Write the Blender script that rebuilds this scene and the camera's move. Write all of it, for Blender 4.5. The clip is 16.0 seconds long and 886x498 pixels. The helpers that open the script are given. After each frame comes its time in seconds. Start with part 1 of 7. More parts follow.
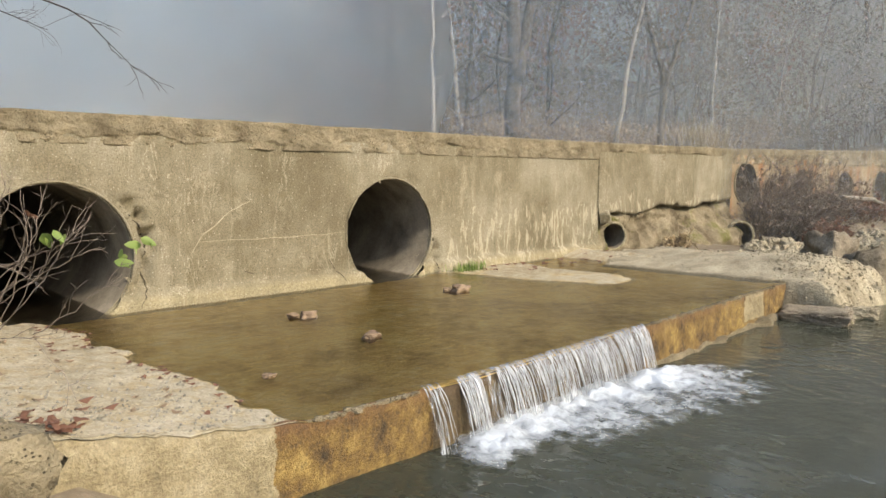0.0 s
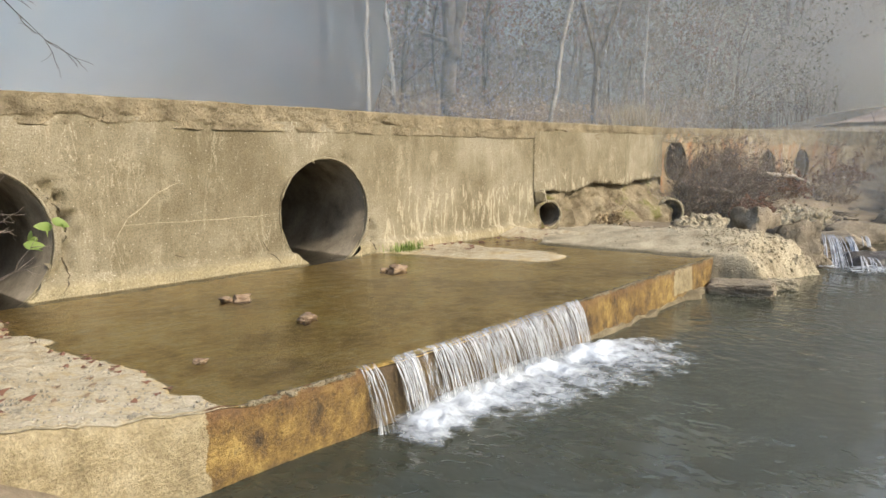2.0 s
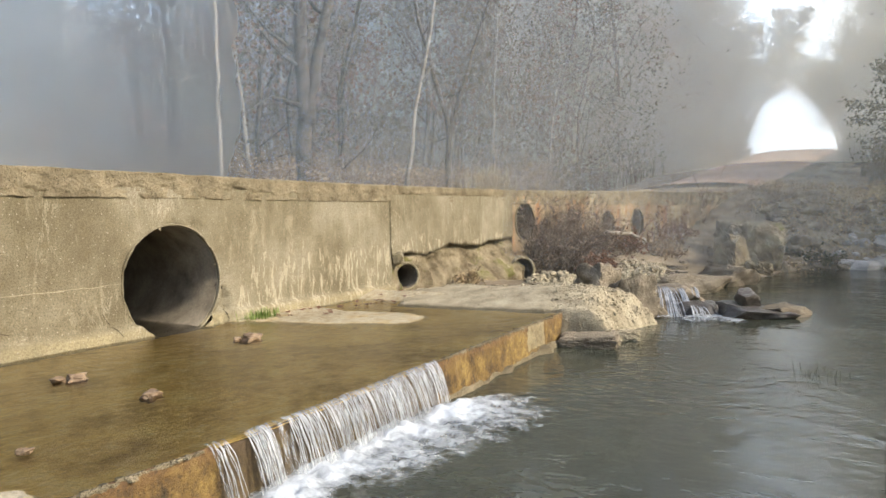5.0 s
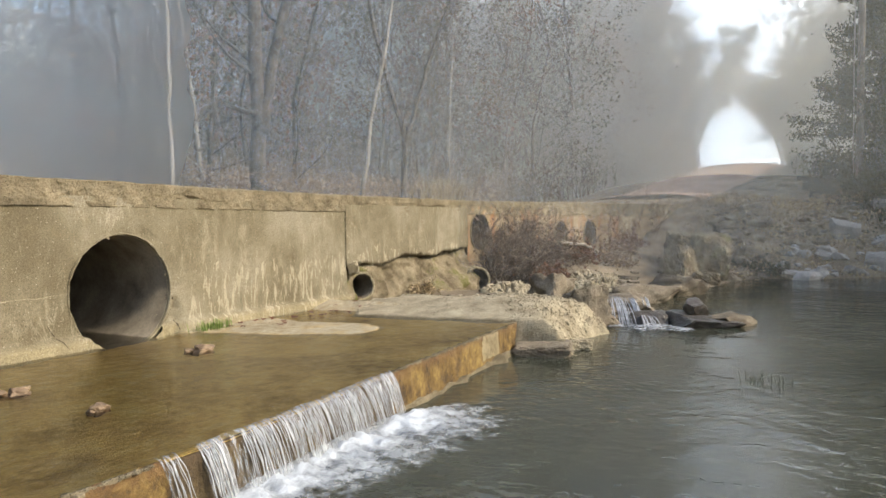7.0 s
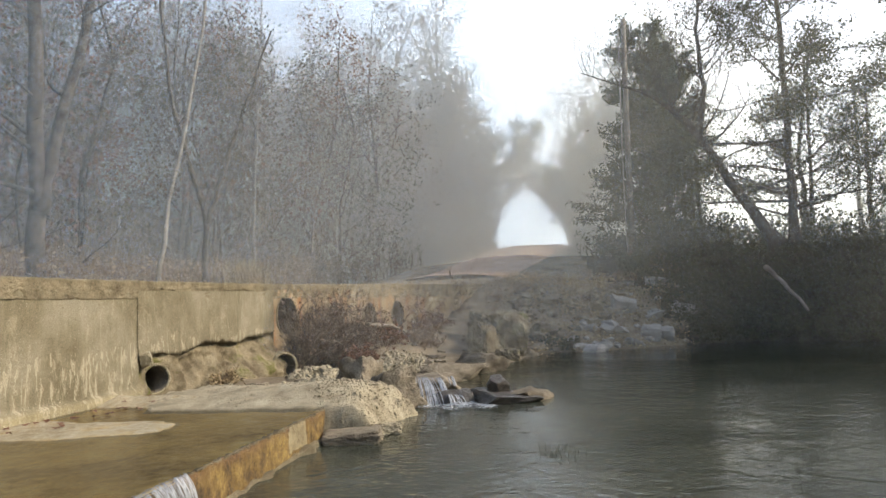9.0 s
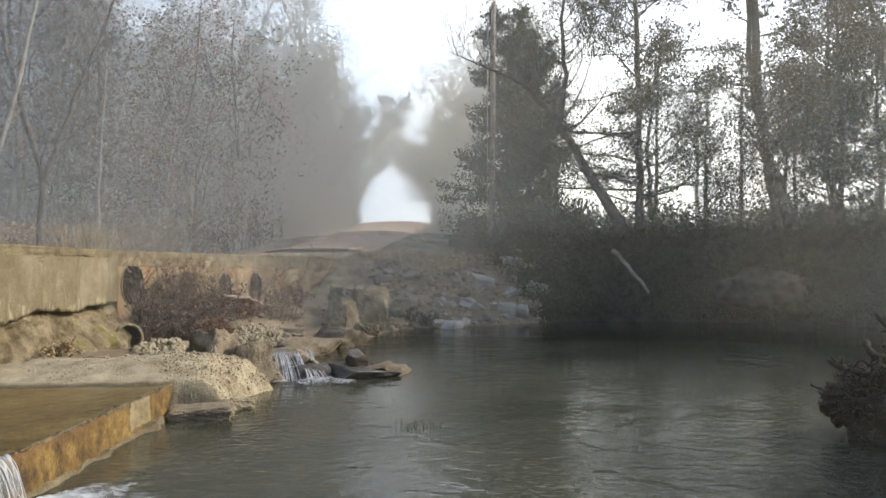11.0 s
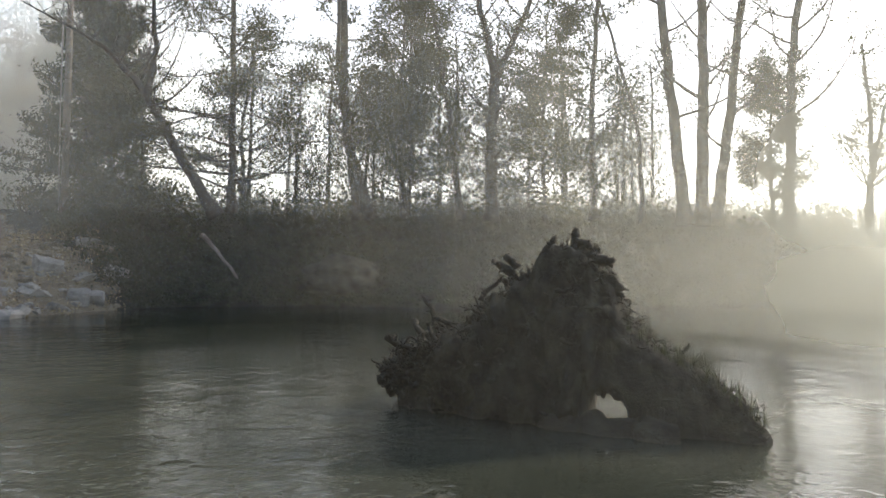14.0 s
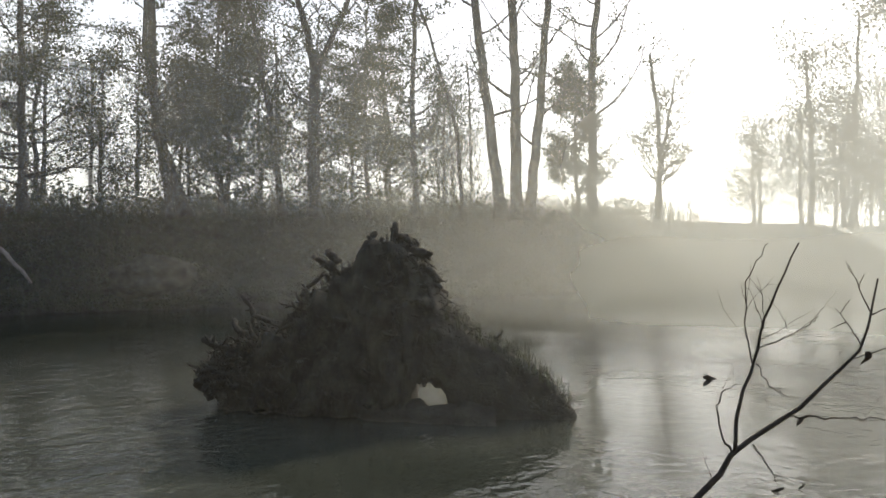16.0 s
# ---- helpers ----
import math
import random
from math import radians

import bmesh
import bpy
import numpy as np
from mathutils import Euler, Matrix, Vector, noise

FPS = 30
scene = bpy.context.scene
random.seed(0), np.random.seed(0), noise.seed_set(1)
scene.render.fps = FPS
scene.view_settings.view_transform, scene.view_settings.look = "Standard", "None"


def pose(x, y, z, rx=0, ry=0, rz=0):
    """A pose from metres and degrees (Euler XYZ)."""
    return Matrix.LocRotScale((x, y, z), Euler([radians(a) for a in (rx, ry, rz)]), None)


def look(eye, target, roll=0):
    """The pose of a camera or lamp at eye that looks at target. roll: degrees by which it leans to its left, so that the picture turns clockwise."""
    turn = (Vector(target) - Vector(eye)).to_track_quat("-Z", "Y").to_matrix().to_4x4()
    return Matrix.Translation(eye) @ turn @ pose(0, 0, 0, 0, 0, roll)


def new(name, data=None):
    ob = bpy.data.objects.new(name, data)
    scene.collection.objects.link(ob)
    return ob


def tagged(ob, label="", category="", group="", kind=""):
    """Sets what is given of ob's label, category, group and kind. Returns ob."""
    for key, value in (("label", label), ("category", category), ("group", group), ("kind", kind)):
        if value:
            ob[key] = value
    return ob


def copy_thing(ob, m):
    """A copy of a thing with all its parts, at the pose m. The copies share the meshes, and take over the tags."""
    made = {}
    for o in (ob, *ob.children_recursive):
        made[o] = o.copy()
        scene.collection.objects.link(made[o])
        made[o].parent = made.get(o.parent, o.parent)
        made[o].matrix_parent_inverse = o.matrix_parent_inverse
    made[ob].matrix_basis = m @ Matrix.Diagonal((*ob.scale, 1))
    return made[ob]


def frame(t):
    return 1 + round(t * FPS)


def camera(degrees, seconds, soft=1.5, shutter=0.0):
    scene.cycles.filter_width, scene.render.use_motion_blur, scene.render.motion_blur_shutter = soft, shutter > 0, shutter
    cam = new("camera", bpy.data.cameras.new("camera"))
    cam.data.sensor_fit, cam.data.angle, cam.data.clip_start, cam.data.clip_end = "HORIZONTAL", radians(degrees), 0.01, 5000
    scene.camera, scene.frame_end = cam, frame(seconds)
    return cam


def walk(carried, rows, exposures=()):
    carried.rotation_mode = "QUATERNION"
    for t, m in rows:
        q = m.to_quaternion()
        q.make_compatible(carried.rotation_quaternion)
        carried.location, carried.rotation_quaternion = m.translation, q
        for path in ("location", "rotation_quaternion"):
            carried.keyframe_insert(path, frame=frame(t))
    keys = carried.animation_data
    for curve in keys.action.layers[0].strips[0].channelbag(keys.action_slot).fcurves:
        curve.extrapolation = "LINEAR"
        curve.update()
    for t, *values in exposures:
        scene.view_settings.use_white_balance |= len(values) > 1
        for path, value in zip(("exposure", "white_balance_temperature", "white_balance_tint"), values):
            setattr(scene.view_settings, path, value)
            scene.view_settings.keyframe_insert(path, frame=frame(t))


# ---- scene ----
# The low-water crossing runs along x at y = 7.2; the pool's level is z = 0.
cam = camera(63.3, 16.0)
walk(cam, [
    (0.0, pose(-0.000, 0.000, 1.780, 83.90, -0.00, -43.00)),
    (0.5, pose(0.020, -0.009, 1.779, 83.69, -0.07, -44.69)),
    (1.0, pose(0.037, 0.004, 1.775, 83.38, -0.24, -45.94)),
    (1.5, pose(0.041, 0.005, 1.768, 82.83, -0.09, -47.02)),
    (2.0, pose(0.044, 0.002, 1.762, 82.37, 0.32, -47.91)),
    (2.5, pose(0.047, -0.005, 1.768, 82.45, 0.26, -49.66)),
    (3.0, pose(0.043, -0.015, 1.761, 83.40, 0.22, -50.21)),
    (3.5, pose(0.052, -0.013, 1.765, 83.61, 0.65, -50.98)),
    (4.0, pose(0.056, -0.026, 1.769, 84.22, 0.80, -52.97)),
    (4.5, pose(0.062, -0.041, 1.771, 86.23, 1.04, -56.57)),
    (7.0, pose(0.036, -0.062, 1.779, 87.91, 0.83, -62.57)),
    (7.5, pose(0.012, -0.089, 1.821, 89.24, 0.60, -65.35)),
    (8.0, pose(-0.014, -0.100, 1.832, 91.65, 1.30, -70.54)),
    (10.5, pose(0.179, -0.065, 1.803, 92.56, 0.72, -84.69)),
    (11.0, pose(0.145, -0.073, 1.809, 91.77, 0.33, -88.65)),
    (11.5, pose(0.146, -0.092, 1.811, 91.16, 0.44, -93.66)),
    (12.0, pose(0.161, -0.100, 1.812, 91.06, 0.36, -96.62)),
    (12.5, pose(0.184, -0.134, 1.808, 91.00, 0.08, -100.31)),
    (13.0, pose(0.165, -0.169, 1.813, 92.32, -0.46, -106.50)),
    (13.5, pose(0.143, -0.198, 1.809, 92.05, -0.44, -113.35)),
    (14.0, pose(0.081, -0.216, 1.816, 90.67, -0.70, -120.20)),
    (14.5, pose(0.059, -0.205, 1.806, 90.28, -0.47, -124.18)),
    (15.0, pose(0.039, -0.207, 1.800, 90.00, -0.06, -127.28)),
    (15.5, pose(0.022, -0.220, 1.805, 90.22, 0.22, -130.28)),
    (16.0, pose(-0.007, -0.231, 1.805, 90.34, 0.67, -133.97)),
], exposures=[(0.0, 1.17), (2.5, 1.25), (4.5, 1.25), (7.0, 1.08), (8.0, 0.98), (10.5, 0.84), (12.5, 0.98), (14.5, 0.74), (16.0, 0.48)])

# ---- light ----
SUN_AZ, SUN_EL = radians(-79.0), radians(35.0)
SUN_WAY = Vector((math.cos(SUN_AZ) * math.cos(SUN_EL), math.sin(SUN_AZ) * math.cos(SUN_EL), math.sin(SUN_EL)))
world = bpy.data.worlds.new("sky")
scene.world = world
world.use_nodes = True
wn = world.node_tree.nodes
sky = wn.new("ShaderNodeTexSky")
sky.sky_type = "NISHITA"
sky.sun_disc = False
sky.sun_elevation = SUN_EL
sky.sun_rotation = math.pi / 2 - SUN_AZ
sky.dust_density = 2.0
sky.air_density = 0.8
wn["Background"].inputs["Strength"].default_value = 0.15
world.node_tree.links.new(sky.outputs["Color"], wn["Background"].inputs["Color"])
sun_data = bpy.data.lights.new("sun", "SUN")
sun_data.energy = 2.2
sun_data.angle = radians(6.0)
sun_data.color = (1.0, 0.88, 0.70)
sun = new("sun", sun_data)
sun.matrix_world = look(SUN_WAY * 60, (0, 0, 0))


# ---- materials ----
def ramp_of(nt, stops, source):
    r = nt.nodes.new("ShaderNodeValToRGB")
    while len(r.color_ramp.elements) < len(stops):
        r.color_ramp.elements.new(0.5)
    for e, (at, col) in zip(r.color_ramp.elements, stops):
        e.position = at
        e.color = (*col, 1) if len(col) == 3 else col
    nt.links.new(source, r.inputs["Fac"])
    return r.outputs["Color"]


def noise_of(nt, scale, detail=5.0, rough=0.55, stretch=(1, 1, 1), kind="noise", distort=0.0):
    geo = nt.nodes.new("ShaderNodeNewGeometry")
    src = geo.outputs["Position"]
    if stretch != (1, 1, 1):
        mp = nt.nodes.new("ShaderNodeMapping")
        mp.inputs["Scale"].default_value = stretch
        nt.links.new(src, mp.inputs["Vector"])
        src = mp.outputs["Vector"]
    if kind == "noise":
        n = nt.nodes.new("ShaderNodeTexNoise")
        n.inputs["Scale"].default_value = scale
        n.inputs["Detail"].default_value = detail
        n.inputs["Roughness"].default_value = rough
        n.inputs["Distortion"].default_value = distort
        out = n.outputs["Fac"]
    else:
        n = nt.nodes.new("ShaderNodeTexVoronoi")
        n.inputs["Scale"].default_value = scale
        out = n.outputs["Distance"]
    nt.links.new(src, n.inputs["Vector"])
    return out


def mixed(nt, fac, a, b, mode="MIX"):
    m = nt.nodes.new("ShaderNodeMix")
    m.data_type, m.blend_type = "RGBA", mode
    for sock, v in ((m.inputs[0], fac), (m.inputs[6], a), (m.inputs[7], b)):
        if isinstance(v, (int, float)):
            sock.default_value = v
        elif isinstance(v, tuple):
            sock.default_value = (*v, 1)
        else:
            nt.links.new(v, sock)
    return m.outputs[2]


def math_of(nt, op, a, b=0.0, clamp=False):
    m = nt.nodes.new("ShaderNodeMath")
    m.operation, m.use_clamp = op, clamp
    for sock, v in ((m.inputs[0], a), (m.inputs[1], b)):
        if isinstance(v, (int, float)):
            sock.default_value = v
        else:
            nt.links.new(v, sock)
    return m.outputs[0]


def height_of(nt, lo, hi):
    """0 at world height lo, 1 at hi."""
    geo = nt.nodes.new("ShaderNodeNewGeometry")
    sep = nt.nodes.new("ShaderNodeSeparateXYZ")
    nt.links.new(geo.outputs["Position"], sep.inputs[0])
    r = nt.nodes.new("ShaderNodeMapRange")
    r.inputs["From Min"].default_value, r.inputs["From Max"].default_value = lo, hi
    nt.links.new(sep.outputs["Z"], r.inputs["Value"])
    return r.outputs["Result"]


def bumped(nt, bsdf, h, strength, distance):
    b = nt.nodes.new("ShaderNodeBump")
    b.inputs["Strength"].default_value, b.inputs["Distance"].default_value = strength, distance
    nt.links.new(h, b.inputs["Height"])
    nt.links.new(b.outputs["Normal"], bsdf.inputs["Normal"])


def plain(name, dark, light, scale=4.0, fine=40.0, rough=0.85, bump=0.4, depth=0.01, metal=0.0, per=0.0, spec=0.3, speck=0.0):
    """A mottled matt surface: two scales of noise between two colours, fine relief; per: how much pieces differ."""
    m = bpy.data.materials.new(name)
    m.use_nodes = True
    nt = m.node_tree
    b = nt.nodes["Principled BSDF"]
    n1, n2 = noise_of(nt, scale, 6), noise_of(nt, fine, 4, 0.7)
    mid = tuple((a + c) / 2 for a, c in zip(dark, light))
    col = ramp_of(nt, [(0.3, dark), (0.5, mid), (0.7, light)], n1)
    col = mixed(nt, 0.55, col, ramp_of(nt, [(0.3, (0.45,) * 3), (0.7, (1.0,) * 3)], n2), "MULTIPLY")
    if speck:
        dots = ramp_of(nt, [(0.16, (1, 1, 1)), (0.30, (0, 0, 0))], noise_of(nt, 42, kind="cells"))
        some = ramp_of(nt, [(0.45, (0, 0, 0)), (0.6, (1, 1, 1))], noise_of(nt, 7, 3))
        col = mixed(nt, math_of(nt, "MULTIPLY", math_of(nt, "MULTIPLY", dots, some), speck), col, tuple(k * 0.35 for k in dark))
    if per:
        info = nt.nodes.new("ShaderNodeObjectInfo")
        isl = nt.nodes.new("ShaderNodeNewGeometry")
        v = math_of(nt, "ADD", info.outputs["Random"], isl.outputs["Random Per Island"])
        v = math_of(nt, "FRACT", v)
        hsv = nt.nodes.new("ShaderNodeHueSaturation")
        nt.links.new(math_of(nt, "ADD", math_of(nt, "MULTIPLY", v, per), 1 - per * 0.5), hsv.inputs["Value"])
        nt.links.new(col, hsv.inputs["Color"])
        col = hsv.outputs["Color"]
    nt.links.new(col, b.inputs["Base Color"])
    b.inputs["Roughness"].default_value = rough
    b.inputs["Metallic"].default_value = metal
    b.inputs["Specular IOR Level"].default_value = spec
    if bump:
        bumped(nt, b, mixed(nt, 0.5, n1, n2), bump, depth)
    return m


def leaf_material(name, dark, light):
    """Thin leaves that let some light through."""
    m = bpy.data.materials.new(name)
    m.use_nodes = True
    nt = m.node_tree
    b = nt.nodes["Principled BSDF"]
    geo = nt.nodes.new("ShaderNodeNewGeometry")
    col = ramp_of(nt, [(0.0, dark), (1.0, light)], geo.outputs["Random Per Island"])
    nt.links.new(col, b.inputs["Base Color"])
    b.inputs["Roughness"].default_value = 0.6
    tr = nt.nodes.new("ShaderNodeBsdfTranslucent")
    nt.links.new(col, tr.inputs["Color"])
    mx = nt.nodes.new("ShaderNodeMixShader")
    mx.inputs[0].default_value = 0.35
    nt.links.new(b.outputs[0], mx.inputs[1])
    nt.links.new(tr.outputs[0], mx.inputs[2])
    nt.links.new(mx.outputs[0], nt.nodes["Material Output"].inputs["Surface"])
    return m


def concrete_wall():
    """Old cast concrete: yellowish, with dark algae streaks running down, pale bare patches and grit."""
    m = bpy.data.materials.new("weathered_concrete")
    m.use_nodes = True
    nt = m.node_tree
    b = nt.nodes["Principled BSDF"]
    big = noise_of(nt, 0.9, 6, 0.6)
    grit = noise_of(nt, 55, 4, 0.75)
    streak = noise_of(nt, 5.0, 6, 0.65, (1, 1, 0.16))
    fleck = noise_of(nt, 2.4, 7, 0.7, distort=0.6)
    col = ramp_of(nt, [(0.34, (0.155, 0.13, 0.078)), (0.5, (0.22, 0.19, 0.122)), (0.66, (0.30, 0.268, 0.19))], big)
    algae = math_of(nt, "MULTIPLY", ramp_of(nt, [(0.47, (0, 0, 0)), (0.66, (1, 1, 1))], streak), ramp_of(nt, [(0.40, (0, 0, 0)), (0.56, (1, 1, 1))], noise_of(nt, 0.7, 5, 0.6)))
    col = mixed(nt, math_of(nt, "MULTIPLY", algae, 0.6), col, (0.13, 0.11, 0.06))
    blot = ramp_of(nt, [(0.52, (0, 0, 0)), (0.66, (1, 1, 1))], noise_of(nt, 6.5, 8, 0.75, distort=0.3))
    col = mixed(nt, math_of(nt, "MULTIPLY", blot, 0.35), col, (0.18, 0.145, 0.075))
    # bare pale splashes towards the foot, a stain line of their own
    pale = math_of(nt, "MULTIPLY", ramp_of(nt, [(0.56, (0, 0, 0)), (0.64, (1, 1, 1))], noise_of(nt, 4.5, 7, 0.7, (1.4, 1, 0.45), distort=0.8)), 0.30)
    col = mixed(nt, pale, col, (0.46, 0.41, 0.29))
    # thin pale lime runs and scratches
    thin = noise_of(nt, 2.6, 6, 0.6, (1.3, 1, 0.5), distort=1.2)
    lines = ramp_of(nt, [(0.485, (0, 0, 0)), (0.5, (1, 1, 1)), (0.515, (0, 0, 0))], thin)
    col = mixed(nt, math_of(nt, "MULTIPLY", math_of(nt, "MULTIPLY", lines, ramp_of(nt, [(0.5, (0, 0, 0)), (0.62, (1, 1, 1))], noise_of(nt, 0.8, 3))), 0.55), col, (0.52, 0.47, 0.35))
    # the tide mark: a cream band just over the water
    tide = math_of(nt, "SUBTRACT", 1.0, height_of(nt, 0.50, 0.58))
    col = mixed(nt, math_of(nt, "MULTIPLY", tide, math_of(nt, "ADD", math_of(nt, "MULTIPLY", fleck, 1.2), -0.1), True), col, (0.42, 0.36, 0.21))
    # scoured pale strokes over the casting between the second pipe and the joint
    geo = nt.nodes.new("ShaderNodeNewGeometry")
    sep = nt.nodes.new("ShaderNodeSeparateXYZ")
    nt.links.new(geo.outputs["Position"], sep.inputs[0])
    here = math_of(nt, "MULTIPLY", math_of(nt, "GREATER_THAN", math_of(nt, "ADD", sep.outputs["X"], math_of(nt, "MULTIPLY", big, 2.0)), 8.0), math_of(nt, "LESS_THAN", math_of(nt, "ADD", sep.outputs["Z"], fleck), 1.75))
    stroke = ramp_of(nt, [(0.52, (0, 0, 0)), (0.57, (1, 1, 1))], noise_of(nt, 5.0, 5, 0.7, (2.2, 1, 0.5), distort=0.5))
    col = mixed(nt, math_of(nt, "MULTIPLY", math_of(nt, "MULTIPLY", here, stroke), 0.55), col, (0.50, 0.45, 0.32))
    # pits and pale grains of the aggregate
    cells = noise_of(nt, 34, kind="cells")
    patchy = ramp_of(nt, [(0.44, (0, 0, 0)), (0.58, (1, 1, 1))], noise_of(nt, 3.0, 5, 0.65))
    pits = math_of(nt, "MULTIPLY", ramp_of(nt, [(0.12, (1, 1, 1)), (0.26, (0, 0, 0))], cells), patchy)
    col = mixed(nt, math_of(nt, "MULTIPLY", pits, 0.65), col, (0.075, 0.06, 0.03))
    grains = ramp_of(nt, [(0.08, (1, 1, 1)), (0.16, (0, 0, 0))], noise_of(nt, 19, kind="cells"))
    col = mixed(nt, math_of(nt, "MULTIPLY", grains, 0.6), col, (0.50, 0.46, 0.36))
    col = mixed(nt, 0.75, col, ramp_of(nt, [(0.3, (0.42, 0.40, 0.36)), (0.62, (1, 1, 1))], grit), "MULTIPLY")
    nt.links.new(col, b.inputs["Base Color"])
    b.inputs["Roughness"].default_value = 0.9
    b.inputs["Specular IOR Level"].default_value = 0.25
    bumped(nt, b, math_of(nt, "SUBTRACT", mixed(nt, 0.55, fleck, grit), math_of(nt, "MULTIPLY", pits, 0.35)), 0.9, 0.02)
    return m


def lip_concrete():
    """The apron's edge: ochre and rust stains of the water over boards' marks, bare and pale where it stays dry."""
    m = bpy.data.materials.new("stained_lip_concrete")
    m.use_nodes = True
    nt = m.node_tree
    b = nt.nodes["Principled BSDF"]
    big, grit = noise_of(nt, 3.0, 9, 0.75, distort=0.3), noise_of(nt, 48, 4, 0.75)
    streak = noise_of(nt, 9, 8, 0.75, (1, 1, 0.55))
    wet = ramp_of(nt, [(0.38, (0.03, 0.02, 0.009)), (0.44, (0.11, 0.066, 0.022)), (0.52, (0.25, 0.155, 0.040)), (0.58, (0.42, 0.295, 0.085)), (0.66, (0.20, 0.16, 0.065))], mixed(nt, 0.45, big, streak))
    dry = ramp_of(nt, [(0.36, (0.21, 0.165, 0.085)), (0.5, (0.36, 0.295, 0.165)), (0.66, (0.50, 0.425, 0.27))], big)
    geo = nt.nodes.new("ShaderNodeNewGeometry")
    sep = nt.nodes.new("ShaderNodeSeparateXYZ")
    nt.links.new(geo.outputs["Position"], sep.inputs[0])
    xj = math_of(nt, "ADD", sep.outputs["X"], math_of(nt, "MULTIPLY", big, 0.25))
    is_dry = math_of(nt, "LESS_THAN", xj, 2.0)
    patch = math_of(nt, "MULTIPLY", math_of(nt, "GREATER_THAN", xj, 8.05), math_of(nt, "LESS_THAN", xj, 8.62))
    patch = math_of(nt, "MULTIPLY", patch, math_of(nt, "GREATER_THAN", math_of(nt, "ADD", sep.outputs["Z"], math_of(nt, "MULTIPLY", big, 0.1)), 0.14))
    # a crumbling rust-red band along the upper edge
    rim = math_of(nt, "ADD", height_of(nt, 0.27, 0.40), math_of(nt, "MULTIPLY", math_of(nt, "SUBTRACT", streak, 0.5), 2.2), True)
    wet = mixed(nt, math_of(nt, "MULTIPLY", rim, 0.75), wet, (0.15, 0.075, 0.028))
    soaked = math_of(nt, "MULTIPLY", math_of(nt, "GREATER_THAN", xj, 3.12), math_of(nt, "LESS_THAN", xj, 5.76))
    wet = mixed(nt, math_of(nt, "MULTIPLY", soaked, 0.7), wet, (0.080, 0.062, 0.036))
    # a damp, pitted band and a board line low on the casting
    holes = math_of(nt, "MULTIPLY", ramp_of(nt, [(0.10, (1, 1, 1)), (0.24, (0, 0, 0))], noise_of(nt, 16, kind="cells")), ramp_of(nt, [(0.48, (0, 0, 0)), (0.60, (1, 1, 1))], noise_of(nt, 2.2, 4)))
    wet = mixed(nt, math_of(nt, "MULTIPLY", holes, 0.75), wet, (0.03, 0.02, 0.01))
    col = mixed(nt, math_of(nt, "MAXIMUM", is_dry, patch), wet, dry)
    col = mixed(nt, 0.8, col, ramp_of(nt, [(0.3, (0.45,) * 3), (0.65, (1,) * 3)], grit), "MULTIPLY")
    nt.links.new(col, b.inputs["Base Color"])
    b.inputs["Roughness"].default_value = 0.7
    bumped(nt, b, mixed(nt, 0.45, mixed(nt, 0.5, big, streak), grit), 1.0, 0.045)
    return m


def apron_concrete():
    """The slab: ochre and slimy where water stands on it, pale, gritty and speckled where it rises dry."""
    m = bpy.data.materials.new("apron_concrete")
    m.use_nodes = True
    nt = m.node_tree
    b = nt.nodes["Principled BSDF"]
    big, mid, grit = noise_of(nt, 0.9, 6, 0.6), noise_of(nt, 7, 7, 0.7), noise_of(nt, 42, 4, 0.75)
    wet = ramp_of(nt, [(0.36, (0.28, 0.165, 0.04)), (0.5, (0.70, 0.47, 0.14)), (0.64, (0.90, 0.66, 0.26))], mixed(nt, 0.45, big, mid))
    dry = ramp_of(nt, [(0.34, (0.31, 0.255, 0.155)), (0.5, (0.48, 0.41, 0.275)), (0.66, (0.61, 0.54, 0.39))], mixed(nt, 0.6, big, mid))
    dots = ramp_of(nt, [(0.14, (1, 1, 1)), (0.28, (0, 0, 0))], noise_of(nt, 30, kind="cells"))
    some = ramp_of(nt, [(0.5, (0, 0, 0)), (0.62, (1, 1, 1))], noise_of(nt, 5, 4))
    dry = mixed(nt, math_of(nt, "MULTIPLY", math_of(nt, "MULTIPLY", dots, some), 0.8), dry, (0.07, 0.055, 0.035))
    level = math_of(nt, "ADD", height_of(nt, 0.402, 0.430), math_of(nt, "MULTIPLY", math_of(nt, "SUBTRACT", mid, 0.5), 1.6), True)
    col = mixed(nt, level, wet, dry)
    col = mixed(nt, 0.6, col, ramp_of(nt, [(0.3, (0.42,) * 3), (0.62, (1,) * 3)], grit), "MULTIPLY")
    nt.links.new(col, b.inputs["Base Color"])
    b.inputs["Roughness"].default_value = 0.85
    b.inputs["Specular IOR Level"].default_value = 0.25
    bumped(nt, b, mixed(nt, 0.5, mid, grit), 1.0, 0.05)
    return m


def mossy_concrete():
    """Crumbling footing concrete with earth in its hollows and patches of moss."""
    m = plain("mossy_footing", (0.10, 0.075, 0.04), (0.37, 0.31, 0.20), 2.6, 30, 0.95, 1.0, 0.08, speck=0.5)
    nt = m.node_tree
    b = nt.nodes["Principled BSDF"]
    was = b.inputs["Base Color"].links[0].from_socket
    moss = ramp_of(nt, [(0.56, (0, 0, 0)), (0.66, (0.8, 0.8, 0.8))], noise_of(nt, 2.0, 6, 0.65, distort=0.5))
    nt.links.new(mixed(nt, moss, was, (0.13, 0.13, 0.03)), b.inputs["Base Color"])
    return m


